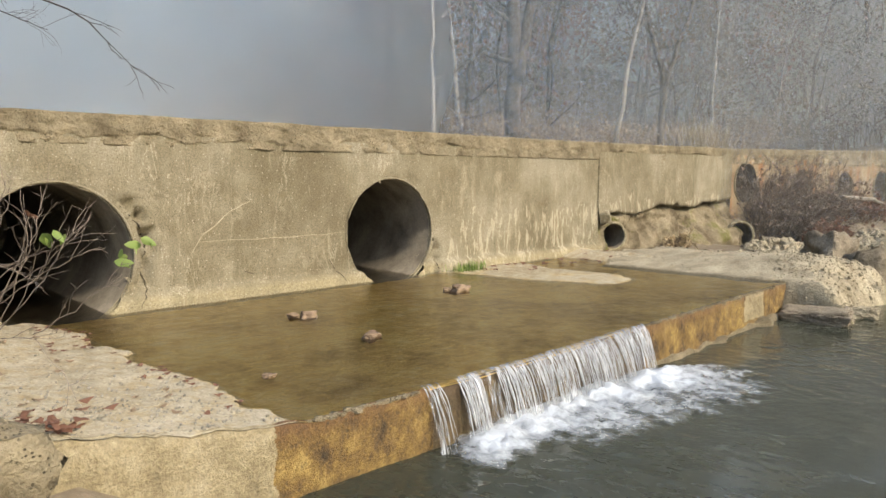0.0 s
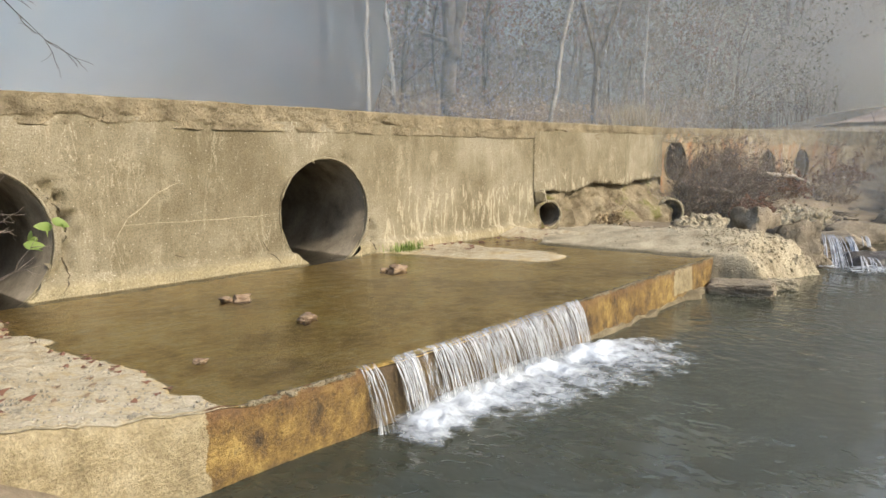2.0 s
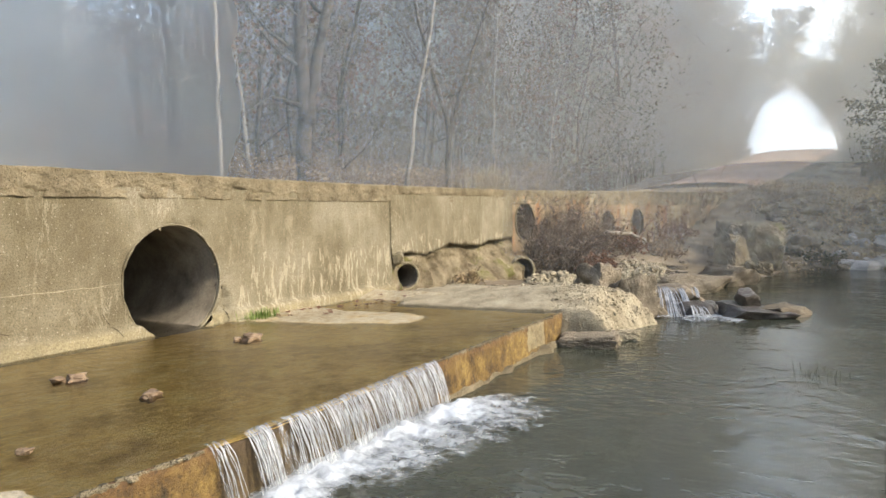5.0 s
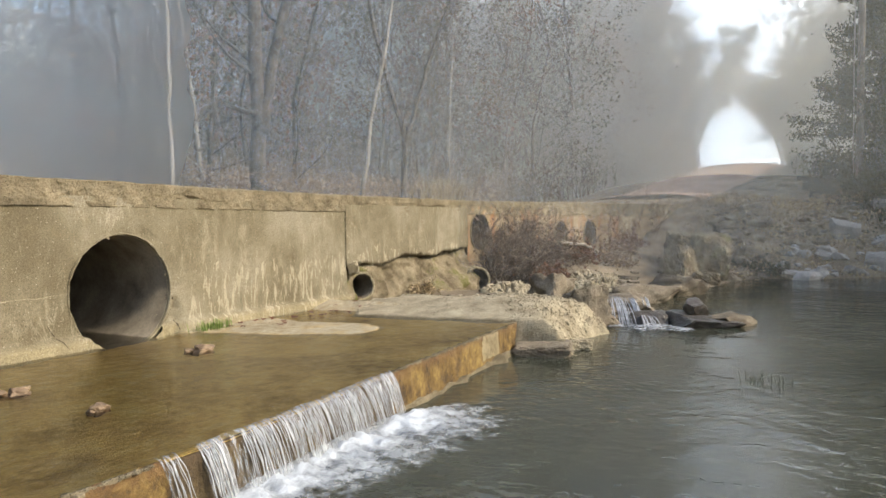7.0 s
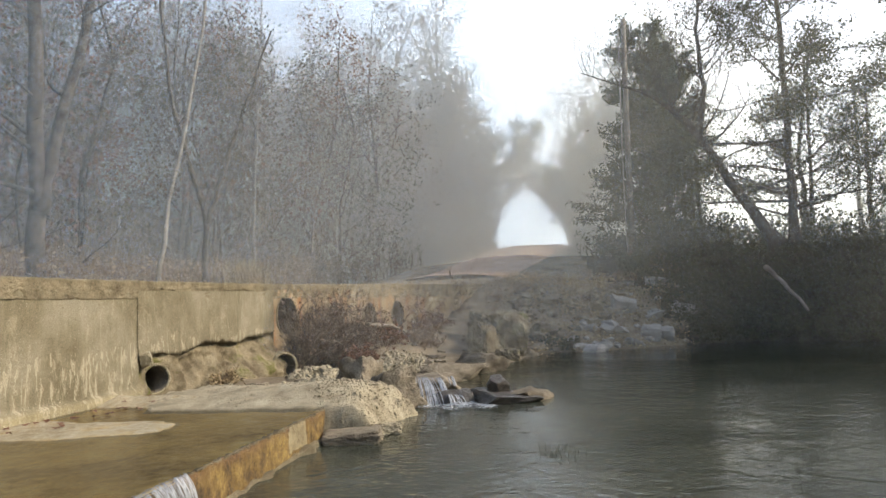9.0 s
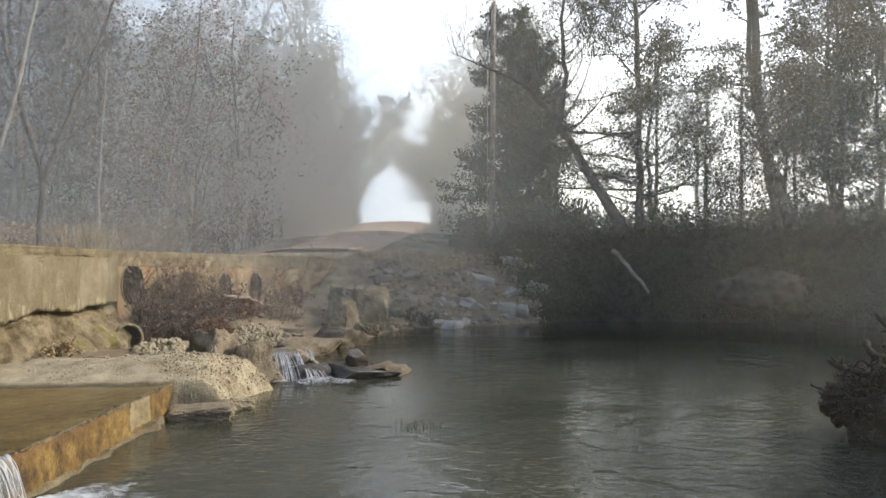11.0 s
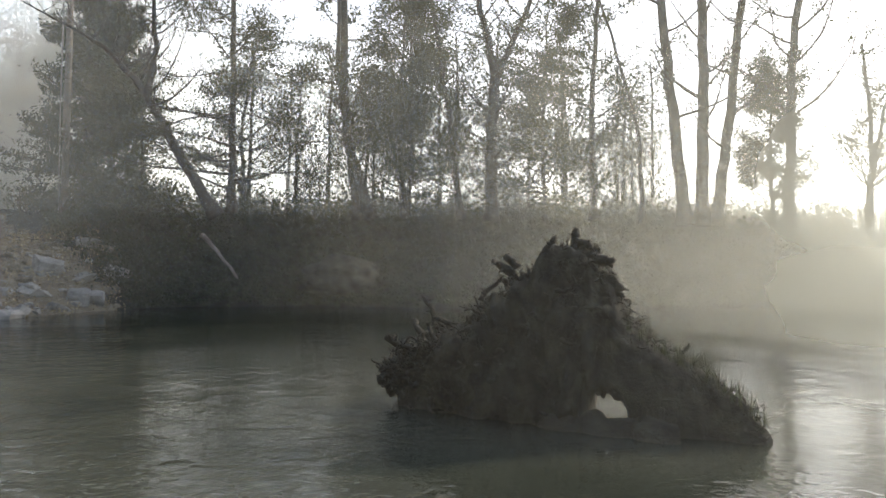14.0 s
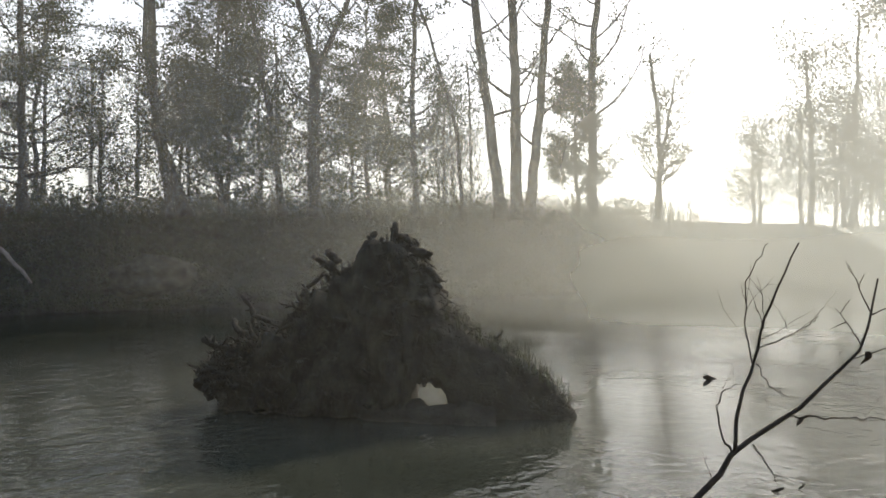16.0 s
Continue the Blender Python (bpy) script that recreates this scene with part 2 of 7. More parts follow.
def water_film():
    """A thin run of clear water over the slab: tinted, glossy by its angle."""
    m = bpy.data.materials.new("shallow_water")
    m.use_nodes = True
    nt = m.node_tree
    nt.nodes.remove(nt.nodes["Principled BSDF"])
    tr = nt.nodes.new("ShaderNodeBsdfTransparent")
    tr.inputs["Color"].default_value = (1.0, 0.965, 0.85, 1)
    gl = nt.nodes.new("ShaderNodeBsdfGlossy")
    gl.inputs["Roughness"].default_value = 0.06
    fr = nt.nodes.new("ShaderNodeFresnel")
    fr.inputs["IOR"].default_value = 1.33
    rip = mixed(nt, 0.5, noise_of(nt, 5, 4, 0.6, (0.5, 1.6, 1), distort=1.0), noise_of(nt, 16, 3, 0.5, (0.6, 1.5, 1)))
    bp = nt.nodes.new("ShaderNodeBump")
    bp.inputs["Strength"].default_value, bp.inputs["Distance"].default_value = 0.42, 0.03
    nt.links.new(rip, bp.inputs["Height"])
    nt.links.new(bp.outputs["Normal"], gl.inputs["Normal"])
    nt.links.new(bp.outputs["Normal"], fr.inputs["Normal"])
    mx = nt.nodes.new("ShaderNodeMixShader")
    nt.links.new(fr.outputs[0], mx.inputs[0])
    nt.links.new(tr.outputs[0], mx.inputs[1])
    nt.links.new(gl.outputs[0], mx.inputs[2])
    nt.links.new(mx.outputs[0], nt.nodes["Material Output"].inputs["Surface"])
    return m


def pool_water():
    """Murky green water: low long swell, fine wind ripples in drifting patches and calm lanes between."""
    m = bpy.data.materials.new("pool_water")
    m.use_nodes = True
    nt = m.node_tree
    b = nt.nodes["Principled BSDF"]
    big = noise_of(nt, 0.5, 4)
    col = ramp_of(nt, [(0.35, (0.032, 0.036, 0.026)), (0.65, (0.056, 0.060, 0.044))], big)
    nt.links.new(col, b.inputs["Base Color"])
    b.inputs["Roughness"].default_value = 0.02
    b.inputs["IOR"].default_value = 1.33
    w1 = noise_of(nt, 1.1, 2, 0.4, (1.0, 0.8, 1), distort=0.6)
    w2 = noise_of(nt, 3.4, 1, 0.4, (1.0, 0.7, 1), distort=0.9)
    w3 = noise_of(nt, 10.0, 2, 0.4, (1.0, 0.8, 1), distort=0.5)
    calm = ramp_of(nt, [(0.38, (0.25,) * 3), (0.62, (1.0,) * 3)], noise_of(nt, 0.22, 3, 0.5, distort=0.5))
    fine = math_of(nt, "MULTIPLY", mixed(nt, 0.40, w2, w3), calm)
    bumped(nt, b, math_of(nt, "ADD", math_of(nt, "MULTIPLY", w1, 0.5), fine), 0.32, 0.10)
    return m


def white_water(name, cover, scale, stretch, soft=3.2):
    """Broken white water: bright froth with clear gaps."""
    m = bpy.data.materials.new(name)
    m.use_nodes = True
    nt = m.node_tree
    b = nt.nodes["Principled BSDF"]
    b.inputs["Base Color"].default_value = (0.54, 0.58, 0.605, 1)
    b.inputs["Roughness"].default_value = 0.35
    n = noise_of(nt, scale, 6, 0.65, stretch, distort=0.4)
    a = nt.nodes.new("ShaderNodeAttribute")
    a.attribute_name = "cover"
    f = math_of(nt, "ADD", math_of(nt, "MULTIPLY", math_of(nt, "SUBTRACT", n, 0.5), soft), math_of(nt, "ADD", a.outputs["Fac"], cover), True)
    tr = nt.nodes.new("ShaderNodeBsdfTransparent")
    mx = nt.nodes.new("ShaderNodeMixShader")
    nt.links.new(f, mx.inputs[0])
    nt.links.new(tr.outputs[0], mx.inputs[1])
    nt.links.new(b.outputs[0], mx.inputs[2])
    nt.links.new(mx.outputs[0], nt.nodes["Material Output"].inputs["Surface"])
    bumped(nt, b, n, 0.6, 0.05)
    return m


def sky_glow_material():
    """A glowing sheet that stands in for bright open sky through the mist, far behind everything."""
    m = bpy.data.materials.new("sky_glow")
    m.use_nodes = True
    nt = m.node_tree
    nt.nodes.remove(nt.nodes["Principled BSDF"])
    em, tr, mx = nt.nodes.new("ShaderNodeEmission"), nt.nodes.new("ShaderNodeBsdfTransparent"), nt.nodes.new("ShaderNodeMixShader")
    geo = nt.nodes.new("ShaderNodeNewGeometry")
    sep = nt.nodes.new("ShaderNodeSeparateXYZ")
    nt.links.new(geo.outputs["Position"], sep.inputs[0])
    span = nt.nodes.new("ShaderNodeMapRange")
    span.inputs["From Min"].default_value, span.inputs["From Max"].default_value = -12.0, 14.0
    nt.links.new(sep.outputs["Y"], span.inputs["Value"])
    # glow colour: warm white to the south, pale blue to the north
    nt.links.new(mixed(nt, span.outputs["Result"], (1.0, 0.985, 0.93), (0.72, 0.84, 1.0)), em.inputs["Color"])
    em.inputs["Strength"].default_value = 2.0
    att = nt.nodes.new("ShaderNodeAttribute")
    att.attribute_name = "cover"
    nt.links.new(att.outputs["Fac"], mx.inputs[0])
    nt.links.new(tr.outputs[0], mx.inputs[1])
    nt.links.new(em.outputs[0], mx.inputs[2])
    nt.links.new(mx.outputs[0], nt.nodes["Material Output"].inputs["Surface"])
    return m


def mist_material(dense):
    """Drifting morning mist: thin, lit on and through, its colour also painted brighter towards the sun, thinning
    upwards.
    """
    m = bpy.data.materials.new("mist")
    m.use_nodes = True
    nt = m.node_tree
    nt.nodes.remove(nt.nodes["Principled BSDF"])
    df, tl = nt.nodes.new("ShaderNodeBsdfDiffuse"), nt.nodes.new("ShaderNodeBsdfTranslucent")
    # droplets throw more light onwards than back; sun-side brightness is painted into the back colour
    sunward = nt.nodes.new("ShaderNodeAttribute")
    sunward.attribute_name = "sunward"
    nt.links.new(mixed(nt, sunward.outputs["Fac"], MIST_BACK[:3], MIST_SUNWARD[:3]), df.inputs["Color"])
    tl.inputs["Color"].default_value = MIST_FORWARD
    # droplets scatter much the same whichever way the layer hangs: the normal is shaken at random
    geo = nt.nodes.new("ShaderNodeNewGeometry")
    grain = nt.nodes.new("ShaderNodeVectorMath")
    grain.operation = "SCALE"
    grain.inputs["Scale"].default_value = 61.0
    nt.links.new(geo.outputs["Position"], grain.inputs[0])
    wn3 = nt.nodes.new("ShaderNodeTexWhiteNoise")
    nt.links.new(grain.outputs[0], wn3.inputs["Vector"])
    off = nt.nodes.new("ShaderNodeVectorMath")
    off.operation = "MULTIPLY_ADD"
    off.inputs[1].default_value, off.inputs[2].default_value = (4.0, 4.0, 4.0), (-2.0, -2.0, -2.0)
    nt.links.new(wn3.outputs["Color"], off.inputs[0])
    plus = nt.nodes.new("ShaderNodeVectorMath")
    nt.links.new(off.outputs[0], plus.inputs[0])
    nt.links.new(geo.outputs["Normal"], plus.inputs[1])
    unit = nt.nodes.new("ShaderNodeVectorMath")
    unit.operation = "NORMALIZE"
    nt.links.new(plus.outputs[0], unit.inputs[0])
    for s in (df, tl):
        nt.links.new(unit.outputs[0], s.inputs["Normal"])
    ad = nt.nodes.new("ShaderNodeAddShader")
    nt.links.new(df.outputs[0], ad.inputs[0])
    nt.links.new(tl.outputs[0], ad.inputs[1])
    n = noise_of(nt, 0.09, 4, 0.5, (1, 1, 1.6), distort=0.3)
    att = nt.nodes.new("ShaderNodeAttribute")
    att.attribute_name = "cover"
    f = math_of(nt, "MULTIPLY", ramp_of(nt, [(0.25, (0.65,) * 3), (0.75, (1.0,) * 3)], n), math_of(nt, "MULTIPLY", att.outputs["Fac"], dense), True)
    tr = nt.nodes.new("ShaderNodeBsdfTransparent")
    mx = nt.nodes.new("ShaderNodeMixShader")
    nt.links.new(f, mx.inputs[0])
    nt.links.new(tr.outputs[0], mx.inputs[1])
    nt.links.new(ad.outputs[0], mx.inputs[2])
    nt.links.new(mx.outputs[0], nt.nodes["Material Output"].inputs["Surface"])
    return m


# mist away from the sun, mist with sun-side glow painted in, light let through
MIST_BACK, MIST_SUNWARD, MIST_FORWARD = (0.37, 0.51, 0.68, 1), (0.92, 0.90, 0.85, 1), (0.97, 0.975, 0.83, 1)
WALL = concrete_wall()
CAP = plain("crumbling_aggregate_concrete", (0.14, 0.112, 0.065), (0.34, 0.285, 0.18), 3.6, 34, 0.95, 1.0, 0.07, speck=0.95)
LIP = lip_concrete()
APRON = apron_concrete()
DRY = plain("dry_gritty_concrete", (0.26, 0.23, 0.17), (0.52, 0.475, 0.375), 3.5, 30, 0.95, 1.0, 0.06, speck=0.7)
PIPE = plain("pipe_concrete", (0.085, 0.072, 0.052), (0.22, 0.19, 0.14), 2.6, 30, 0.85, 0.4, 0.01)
MOSSY = mossy_concrete()
GRAVELLY = plain("gravelly_poured_concrete", (0.25, 0.21, 0.135), (0.50, 0.435, 0.30), 3.0, 34, 0.95, 1.0, 0.05, speck=0.35)
STONE = plain("weathered_limestone", (0.13, 0.105, 0.072), (0.35, 0.295, 0.21), 2.6, 22, 0.9, 1.0, 0.09, per=0.3)
WETSTONE = plain("wet_dark_rock", (0.035, 0.032, 0.026), (0.13, 0.11, 0.085), 2.5, 24, 0.35, 0.9, 0.04, per=0.3, spec=0.5)
DARKROCK = plain("mossy_dark_rock", (0.018, 0.018, 0.013), (0.075, 0.070, 0.052), 2.2, 20, 0.9, 1.0, 0.06)
PALESTONE = plain("pale_riprap_stone", (0.25, 0.235, 0.21), (0.44, 0.415, 0.37), 2.4, 20, 0.9, 0.8, 0.04, per=0.3)
# bank soil darkened to stand for the shade on the far bank
SHADEDSOIL = plain("shaded_bank_soil", (0.020, 0.018, 0.012), (0.075, 0.065, 0.042), 1.4, 16, 0.95, 1.0, 0.06)
EARTH = plain("earth_and_leaf_litter", (0.115, 0.09, 0.058), (0.32, 0.26, 0.175), 1.1, 14, 0.95, 1.0, 0.06)
DIRT = plain("dirt_road", (0.40, 0.26, 0.18), (0.58, 0.41, 0.30), 0.6, 18, 0.95, 0.5, 0.03)
BARK = plain("grey_bark", (0.035, 0.028, 0.022), (0.12, 0.10, 0.08), 3.0, 26, 0.95, 1.0, 0.03)
PALEBARK = plain("pale_bark", (0.12, 0.105, 0.085), (0.30, 0.275, 0.24), 2.0, 20, 0.9, 0.6, 0.02)
ROOT = plain("muddy_roots", (0.022, 0.020, 0.015), (0.085, 0.075, 0.055), 3.5, 24, 0.95, 1.0, 0.05)
WOOD = plain("weathered_driftwood", (0.20, 0.17, 0.13), (0.42, 0.37, 0.30), 3.0, 30, 0.9, 0.6, 0.02)
POLEWOOD = plain("utility_pole_wood", (0.16, 0.13, 0.10), (0.34, 0.30, 0.25), 2.0, 30, 0.9, 0.4, 0.01)
LEAF = leaf_material("late_autumn_leaves", (0.022, 0.030, 0.011), (0.075, 0.080, 0.028))
RUSSET = leaf_material("russet_leaves", (0.11, 0.05, 0.028), (0.24, 0.12, 0.07))
DEAD = leaf_material("dead_leaves", (0.12, 0.08, 0.045), (0.36, 0.26, 0.16))
GREEN = leaf_material("fresh_green_leaves", (0.10, 0.16, 0.03), (0.26, 0.34, 0.08))
GRASS = leaf_material("bank_grass", (0.022, 0.030, 0.012), (0.075, 0.080, 0.032))
STRAW = leaf_material("dry_straw_grass", (0.24, 0.18, 0.09), (0.48, 0.38, 0.22))
TWIG = plain("pale_dry_twigs", (0.11, 0.085, 0.065), (0.30, 0.245, 0.19), 5.0, 40, 0.9, 0.0, 0.01, per=0.3)
BRUSH = plain("dry_brush_stems", (0.08, 0.055, 0.038), (0.26, 0.19, 0.125), 3.0, 20, 0.95, 0.0, 0.01, per=0.5)
FILM = water_film()
POOL = pool_water()
FALL = white_water("falling_water", 0.0, 11, (4.0, 2.0, 0.16))
FOAM = white_water("foam", 0.0, 9, (1, 1, 1), 2.0)


# ---- builders ----
def thing(name, label, category, group="", kind="", at=(0, 0, 0), turn=0.0):
    ob = new(name)
    ob.matrix_world = pose(*at, 0, 0, turn)
    return tagged(ob, label, category, group, kind)


def mesh_of(name, verts, faces, mat, smooth=True):
    me = bpy.data.meshes.new(name)
    me.from_pydata([tuple(v) for v in verts], [], faces)
    me.materials.append(mat)
    if smooth:
        me.polygons.foreach_set("use_smooth", [True] * len(me.polygons))
    me.update()
    return me


def piece(name, me, parent, label="", m=None):
    """One mesh object under a thing or part."""
    ob = new(name, me)
    ob.parent = parent
    if m is not None:
        ob.matrix_basis = m
    return tagged(ob, label)


def cover(me, values):
    a = me.attributes.new("cover", "FLOAT", "POINT")
    a.data.foreach_set("value", values)


def fbm(p, scale=1.0, octaves=4):
    return noise.fractal(Vector(p) * scale, 1.0, 2.0, octaves)


def sheet(us, vs, f):
    """Vertices and faces of a grid whose places f(u, v) gives."""
    verts = [f(u, v) for v in vs for u in us]
    n = len(us)
    faces = [(j * n + i, j * n + i + 1, (j + 1) * n + i + 1, (j + 1) * n + i) for j in range(len(vs) - 1) for i in range(n - 1)]
    return verts, faces


def tube(verts, faces, path, radii, sides=6, cap=True):
    """Appends a tapering tube along the path."""
    base = len(verts)
    n = len(path)
    up = Vector((0.3, 0.2, 0.93))
    for i, p in enumerate(path):
        p = Vector(p)
        d = (Vector(path[min(i + 1, n - 1)]) - Vector(path[max(i - 1, 0)]))
        d = d.normalized() if d.length > 1e-9 else Vector((0, 0, 1))
        a = d.cross(up)
        a = a.normalized() if a.length > 1e-3 else d.orthogonal().normalized()
        b = d.cross(a)
        for k in range(sides):
            w = 2 * math.pi * k / sides
            verts.append(p + (a * math.cos(w) + b * math.sin(w)) * radii[i])
    for i in range(n - 1):
        for k in range(sides):
            k2 = (k + 1) % sides
            faces.append((base + i * sides + k, base + i * sides + k2, base + (i + 1) * sides + k2, base + (i + 1) * sides + k))
    if cap:
        faces.append(tuple(base + (n - 1) * sides + k for k in range(sides)))
        faces.append(tuple(base + k for k in reversed(range(sides))))


def leaf(verts, faces, p, size, rng, long=1.6):
    """Appends one small folded leaf blade."""
    a = Vector((rng.uniform(-1, 1), rng.uniform(-1, 1), rng.uniform(-1, 1))).normalized()
    b = a.orthogonal().normalized()
    base = len(verts)
    c = a.cross(b) * size * 0.18
    verts.extend([p - a * size * long * 0.5, p + b * size * 0.5 + c, p + a * size * long * 0.5, p - b * size * 0.5 + c])
    faces.append((base, base + 1, base + 2))
    faces.append((base, base + 2, base + 3))


def bend(start, way, length, rng, wander=0.25, rise=0.1, steps=6):
    pts, p, d = [Vector(start)], Vector(start), Vector(way).normalized()
    for _ in range(steps):
        d = (d + Vector((rng.uniform(-1, 1), rng.uniform(-1, 1), rng.uniform(-1, 1))) * wander + Vector((0, 0, rise))).normalized()
        p = p + d * (length / steps)
        pts.append(p.copy())
    return pts


def along(path, f):
    f = max(0.0, min(0.9999, f)) * (len(path) - 1)
    i = int(f)
    return Vector(path[i]).lerp(Vector(path[i + 1]), f - i), (Vector(path[i + 1]) - Vector(path[i])).normalized()


def grow(seed, stems, limbs=14, limb_len=(0.25, 0.45), twigs=7, leaves=0, leaf_size=0.08, from_f=0.3, rise=0.12, flat=0.0, spread=1.0, thin=1.0, sub=0, airy=0.17):
    """A tree's meshes in local space. stems: (path, radius at the foot, at the top). Returns trunk, limb and leaf lists."""
    rng = random.Random(seed)
    if leaves > 3:
        leaves, leaf_size = int(leaves * 1.9), leaf_size * 0.82
    tv, tf, bv, bf, lv, lf = [], [], [], [], [], []
    for path, r0, r1 in stems:
        pts = []
        n = 14
        for i in range(n + 1):
            p, _ = along(path, i / n)
            k = 0.0 if i in (0,) else 0.05
            pts.append(p + Vector((rng.uniform(-k, k), rng.uniform(-k, k), 0)))
        rad = [r0 * (1 + 0.5 * max(0, 1 - i * 1.6) ** 2) + (r1 - r0) * (i / n) for i in range(n + 1)]
        tube(tv, tf, pts, rad, 9)
        total = sum((pts[i + 1] - pts[i]).length for i in range(n))
        for k in range(limbs):
            f = from_f + (1 - from_f) * (k + rng.random()) / limbs
            p, d = along(pts, f)
            w = rng.uniform(0, 2 * math.pi)
            out = Vector((math.cos(w), math.sin(w), rng.uniform(0.0, 0.7) * (1 - flat)))
            length = total * rng.uniform(*limb_len) * (1.15 - 0.6 * f) * spread
            r = max(0.012, (r0 + (r1 - r0) * f) * rng.uniform(0.25, 0.45)) * thin
            lp = bend(p, out, length, rng, 0.22, rise, 7)
            tube(bv, bf, lp, [r * (1 - 0.8 * i / 7) for i in range(8)], 5)
            for j in range(twigs):
                q, e = along(lp, rng.uniform(0.2, 1.0))
                o = (e + Vector((rng.uniform(-1, 1), rng.uniform(-1, 1), rng.uniform(-0.6, 1) * (1 - flat * 0.6)))).normalized()
                tl = length * rng.uniform(0.2, 0.5)
                tp = bend(q, o, tl, rng, 0.3, rise * 0.6, 4)
                tr = max(0.006 * thin, r * 0.3)
                tube(bv, bf, tp, [tr, tr * 0.8, tr * 0.6, tr * 0.45, tr * 0.3], 3, False)
                for _ in range(sub):
                    q2, e2 = along(tp, rng.uniform(0.2, 1.0))
                    o2 = (e2 + Vector((rng.uniform(-1, 1), rng.uniform(-1, 1), rng.uniform(-0.7, 1)))).normalized()
                    sp = bend(q2, o2, tl * rng.uniform(0.3, 0.6), rng, 0.3, 0.05, 3)
                    tube(bv, bf, sp, [tr * 0.6, tr * 0.45, tr * 0.35, tr * 0.2], 3, False)
                for _ in range(leaves):
                    q2, _ = along(tp, rng.uniform(0.1, 1.0))
                    leaf(lv, lf, q2 + Vector((rng.gauss(0, airy), rng.gauss(0, airy), rng.gauss(0, airy * 0.6))), leaf_size * rng.uniform(0.6, 1.3), rng)
    return (tv, tf), (bv, bf), (lv, lf)


def tree(name, label, group, at, parts, bark=BARK, leaves=LEAF, turn=0.0):
    t = thing(name, label, "tree", group, at=at, turn=turn)
    piece("trunk", mesh_of("trunk", *parts[0], bark), t)
    if parts[1][0]:
        tagged(piece("branchwork", mesh_of("branchwork", *parts[1], bark), t), kind="stuff")
    if parts[2][0]:
        piece("crown", mesh_of("crown", *parts[2], leaves, False), t)
    return t


def rock_mesh(name, seed, size, mat, rough=0.25, flat=0.0, sub=3, worn=False):
    """An angular boulder: a ball cut by chance planes, then roughened."""
    rng = random.Random(seed)
    sub = sub + 1 if sub > 2 else sub
    bm = bmesh.new()
    bmesh.ops.create_icosphere(bm, subdivisions=sub, radius=1.25)
    planes = [(Vector(n), rng.uniform(0.62, 0.78)) for n in ((1, 0, 0), (-1, 0, 0), (0, 1, 0), (0, -1, 0), (0, 0, 1), (0, 0, -1))]
    for _ in range(8):
        n = Vector((rng.uniform(-1, 1), rng.uniform(-1, 1), rng.uniform(-1, 1))).normalized()
        planes.append((n, rng.uniform(0.66, 0.95)))
    if rough > 0.11:
        tip = Euler((rng.uniform(-0.4, 0.4), rng.uniform(-0.4, 0.4), rng.uniform(0, 3)))
        planes = [((Vector(n)).copy(), d) for n, d in planes]
        for n, d in planes:
            n.rotate(tip)
    off = Vector((rng.uniform(0, 50), rng.uniform(0, 50), 0))
    if worn:
        planes = []
        size = [k * 0.62 for k in size]
    for v in bm.verts:
        for n, d in planes:
            k = v.co.dot(n) - d
            if k > 0:
                v.co -= n * k
        out = v.co.normalized()
        v.co += out * (noise.fractal(v.co * 1.7 + off, 1.0, 2.0, 3) * rough * 0.5 + noise.fractal(v.co * 5 + off, 1.0, 2.0, 4) * (0.09 * min(1, rough * 4) if sub > 2 else 0.03))
        v.co = Vector((v.co.x * size[0] * 1.3, v.co.y * size[1] * 1.3, v.co.z * size[2] * 1.3))
    me = bpy.data.meshes.new(name)
    bm.to_mesh(me)
    bm.free()
    me.materials.append(mat)
    me.polygons.foreach_set("use_smooth", [sub > 3] * len(me.polygons))
    return me


def rock(name, label, at, size, seed, mat=STONE, group="", rough=0.25, turn=0.0, tilt=(0, 0), sub=3, category="rock", worn=False):
    ob = new(name, rock_mesh(name, seed, size, mat, rough, sub=sub, worn=worn))
    ob.matrix_world = pose(*at, tilt[0], tilt[1], turn)
    return tagged(ob, label, category, group)


def block_mesh(name, seed, half, mat):
    """A squared lump of broken concrete: a box with worn, chipped edges."""
    rng = random.Random(seed)
    bm = bmesh.new()
    bmesh.ops.create_cube(bm, size=2.0)
    bmesh.ops.subdivide_edges(bm, edges=bm.edges[:], cuts=13, use_grid_fill=True)
    off = Vector((rng.uniform(0, 50), rng.uniform(0, 50), 0))
    cut = [(Vector((rng.uniform(-1, 1), rng.uniform(-1, 1), rng.uniform(-0.2, 1))).normalized(), rng.uniform(1.15, 1.4)) for _ in range(5)]
    for v in bm.verts:
        p = v.co.copy()
        r = (abs(p.x) ** 16 + abs(p.y) ** 16 + abs(p.z) ** 16) ** (1 / 16)
        p = p / r
        for n, d in cut:
            k = p.dot(n) - d
            if k > 0:
                p -= n * k
        p *= 1 + 0.10 * noise.fractal(p * 1.1 + off, 1.0, 2.0, 3) + 0.09 * noise.fractal(p * 3.5 + off, 1.0, 2.0, 5)
        v.co = Vector((p.x * half[0], p.y * half[1], p.z * half[2]))
    me = bpy.data.meshes.new(name)
    bm.to_mesh(me)
    bm.free()
    me.materials.append(mat)
    me.polygons.foreach_set("use_smooth", [False] * len(me.polygons))
    return me


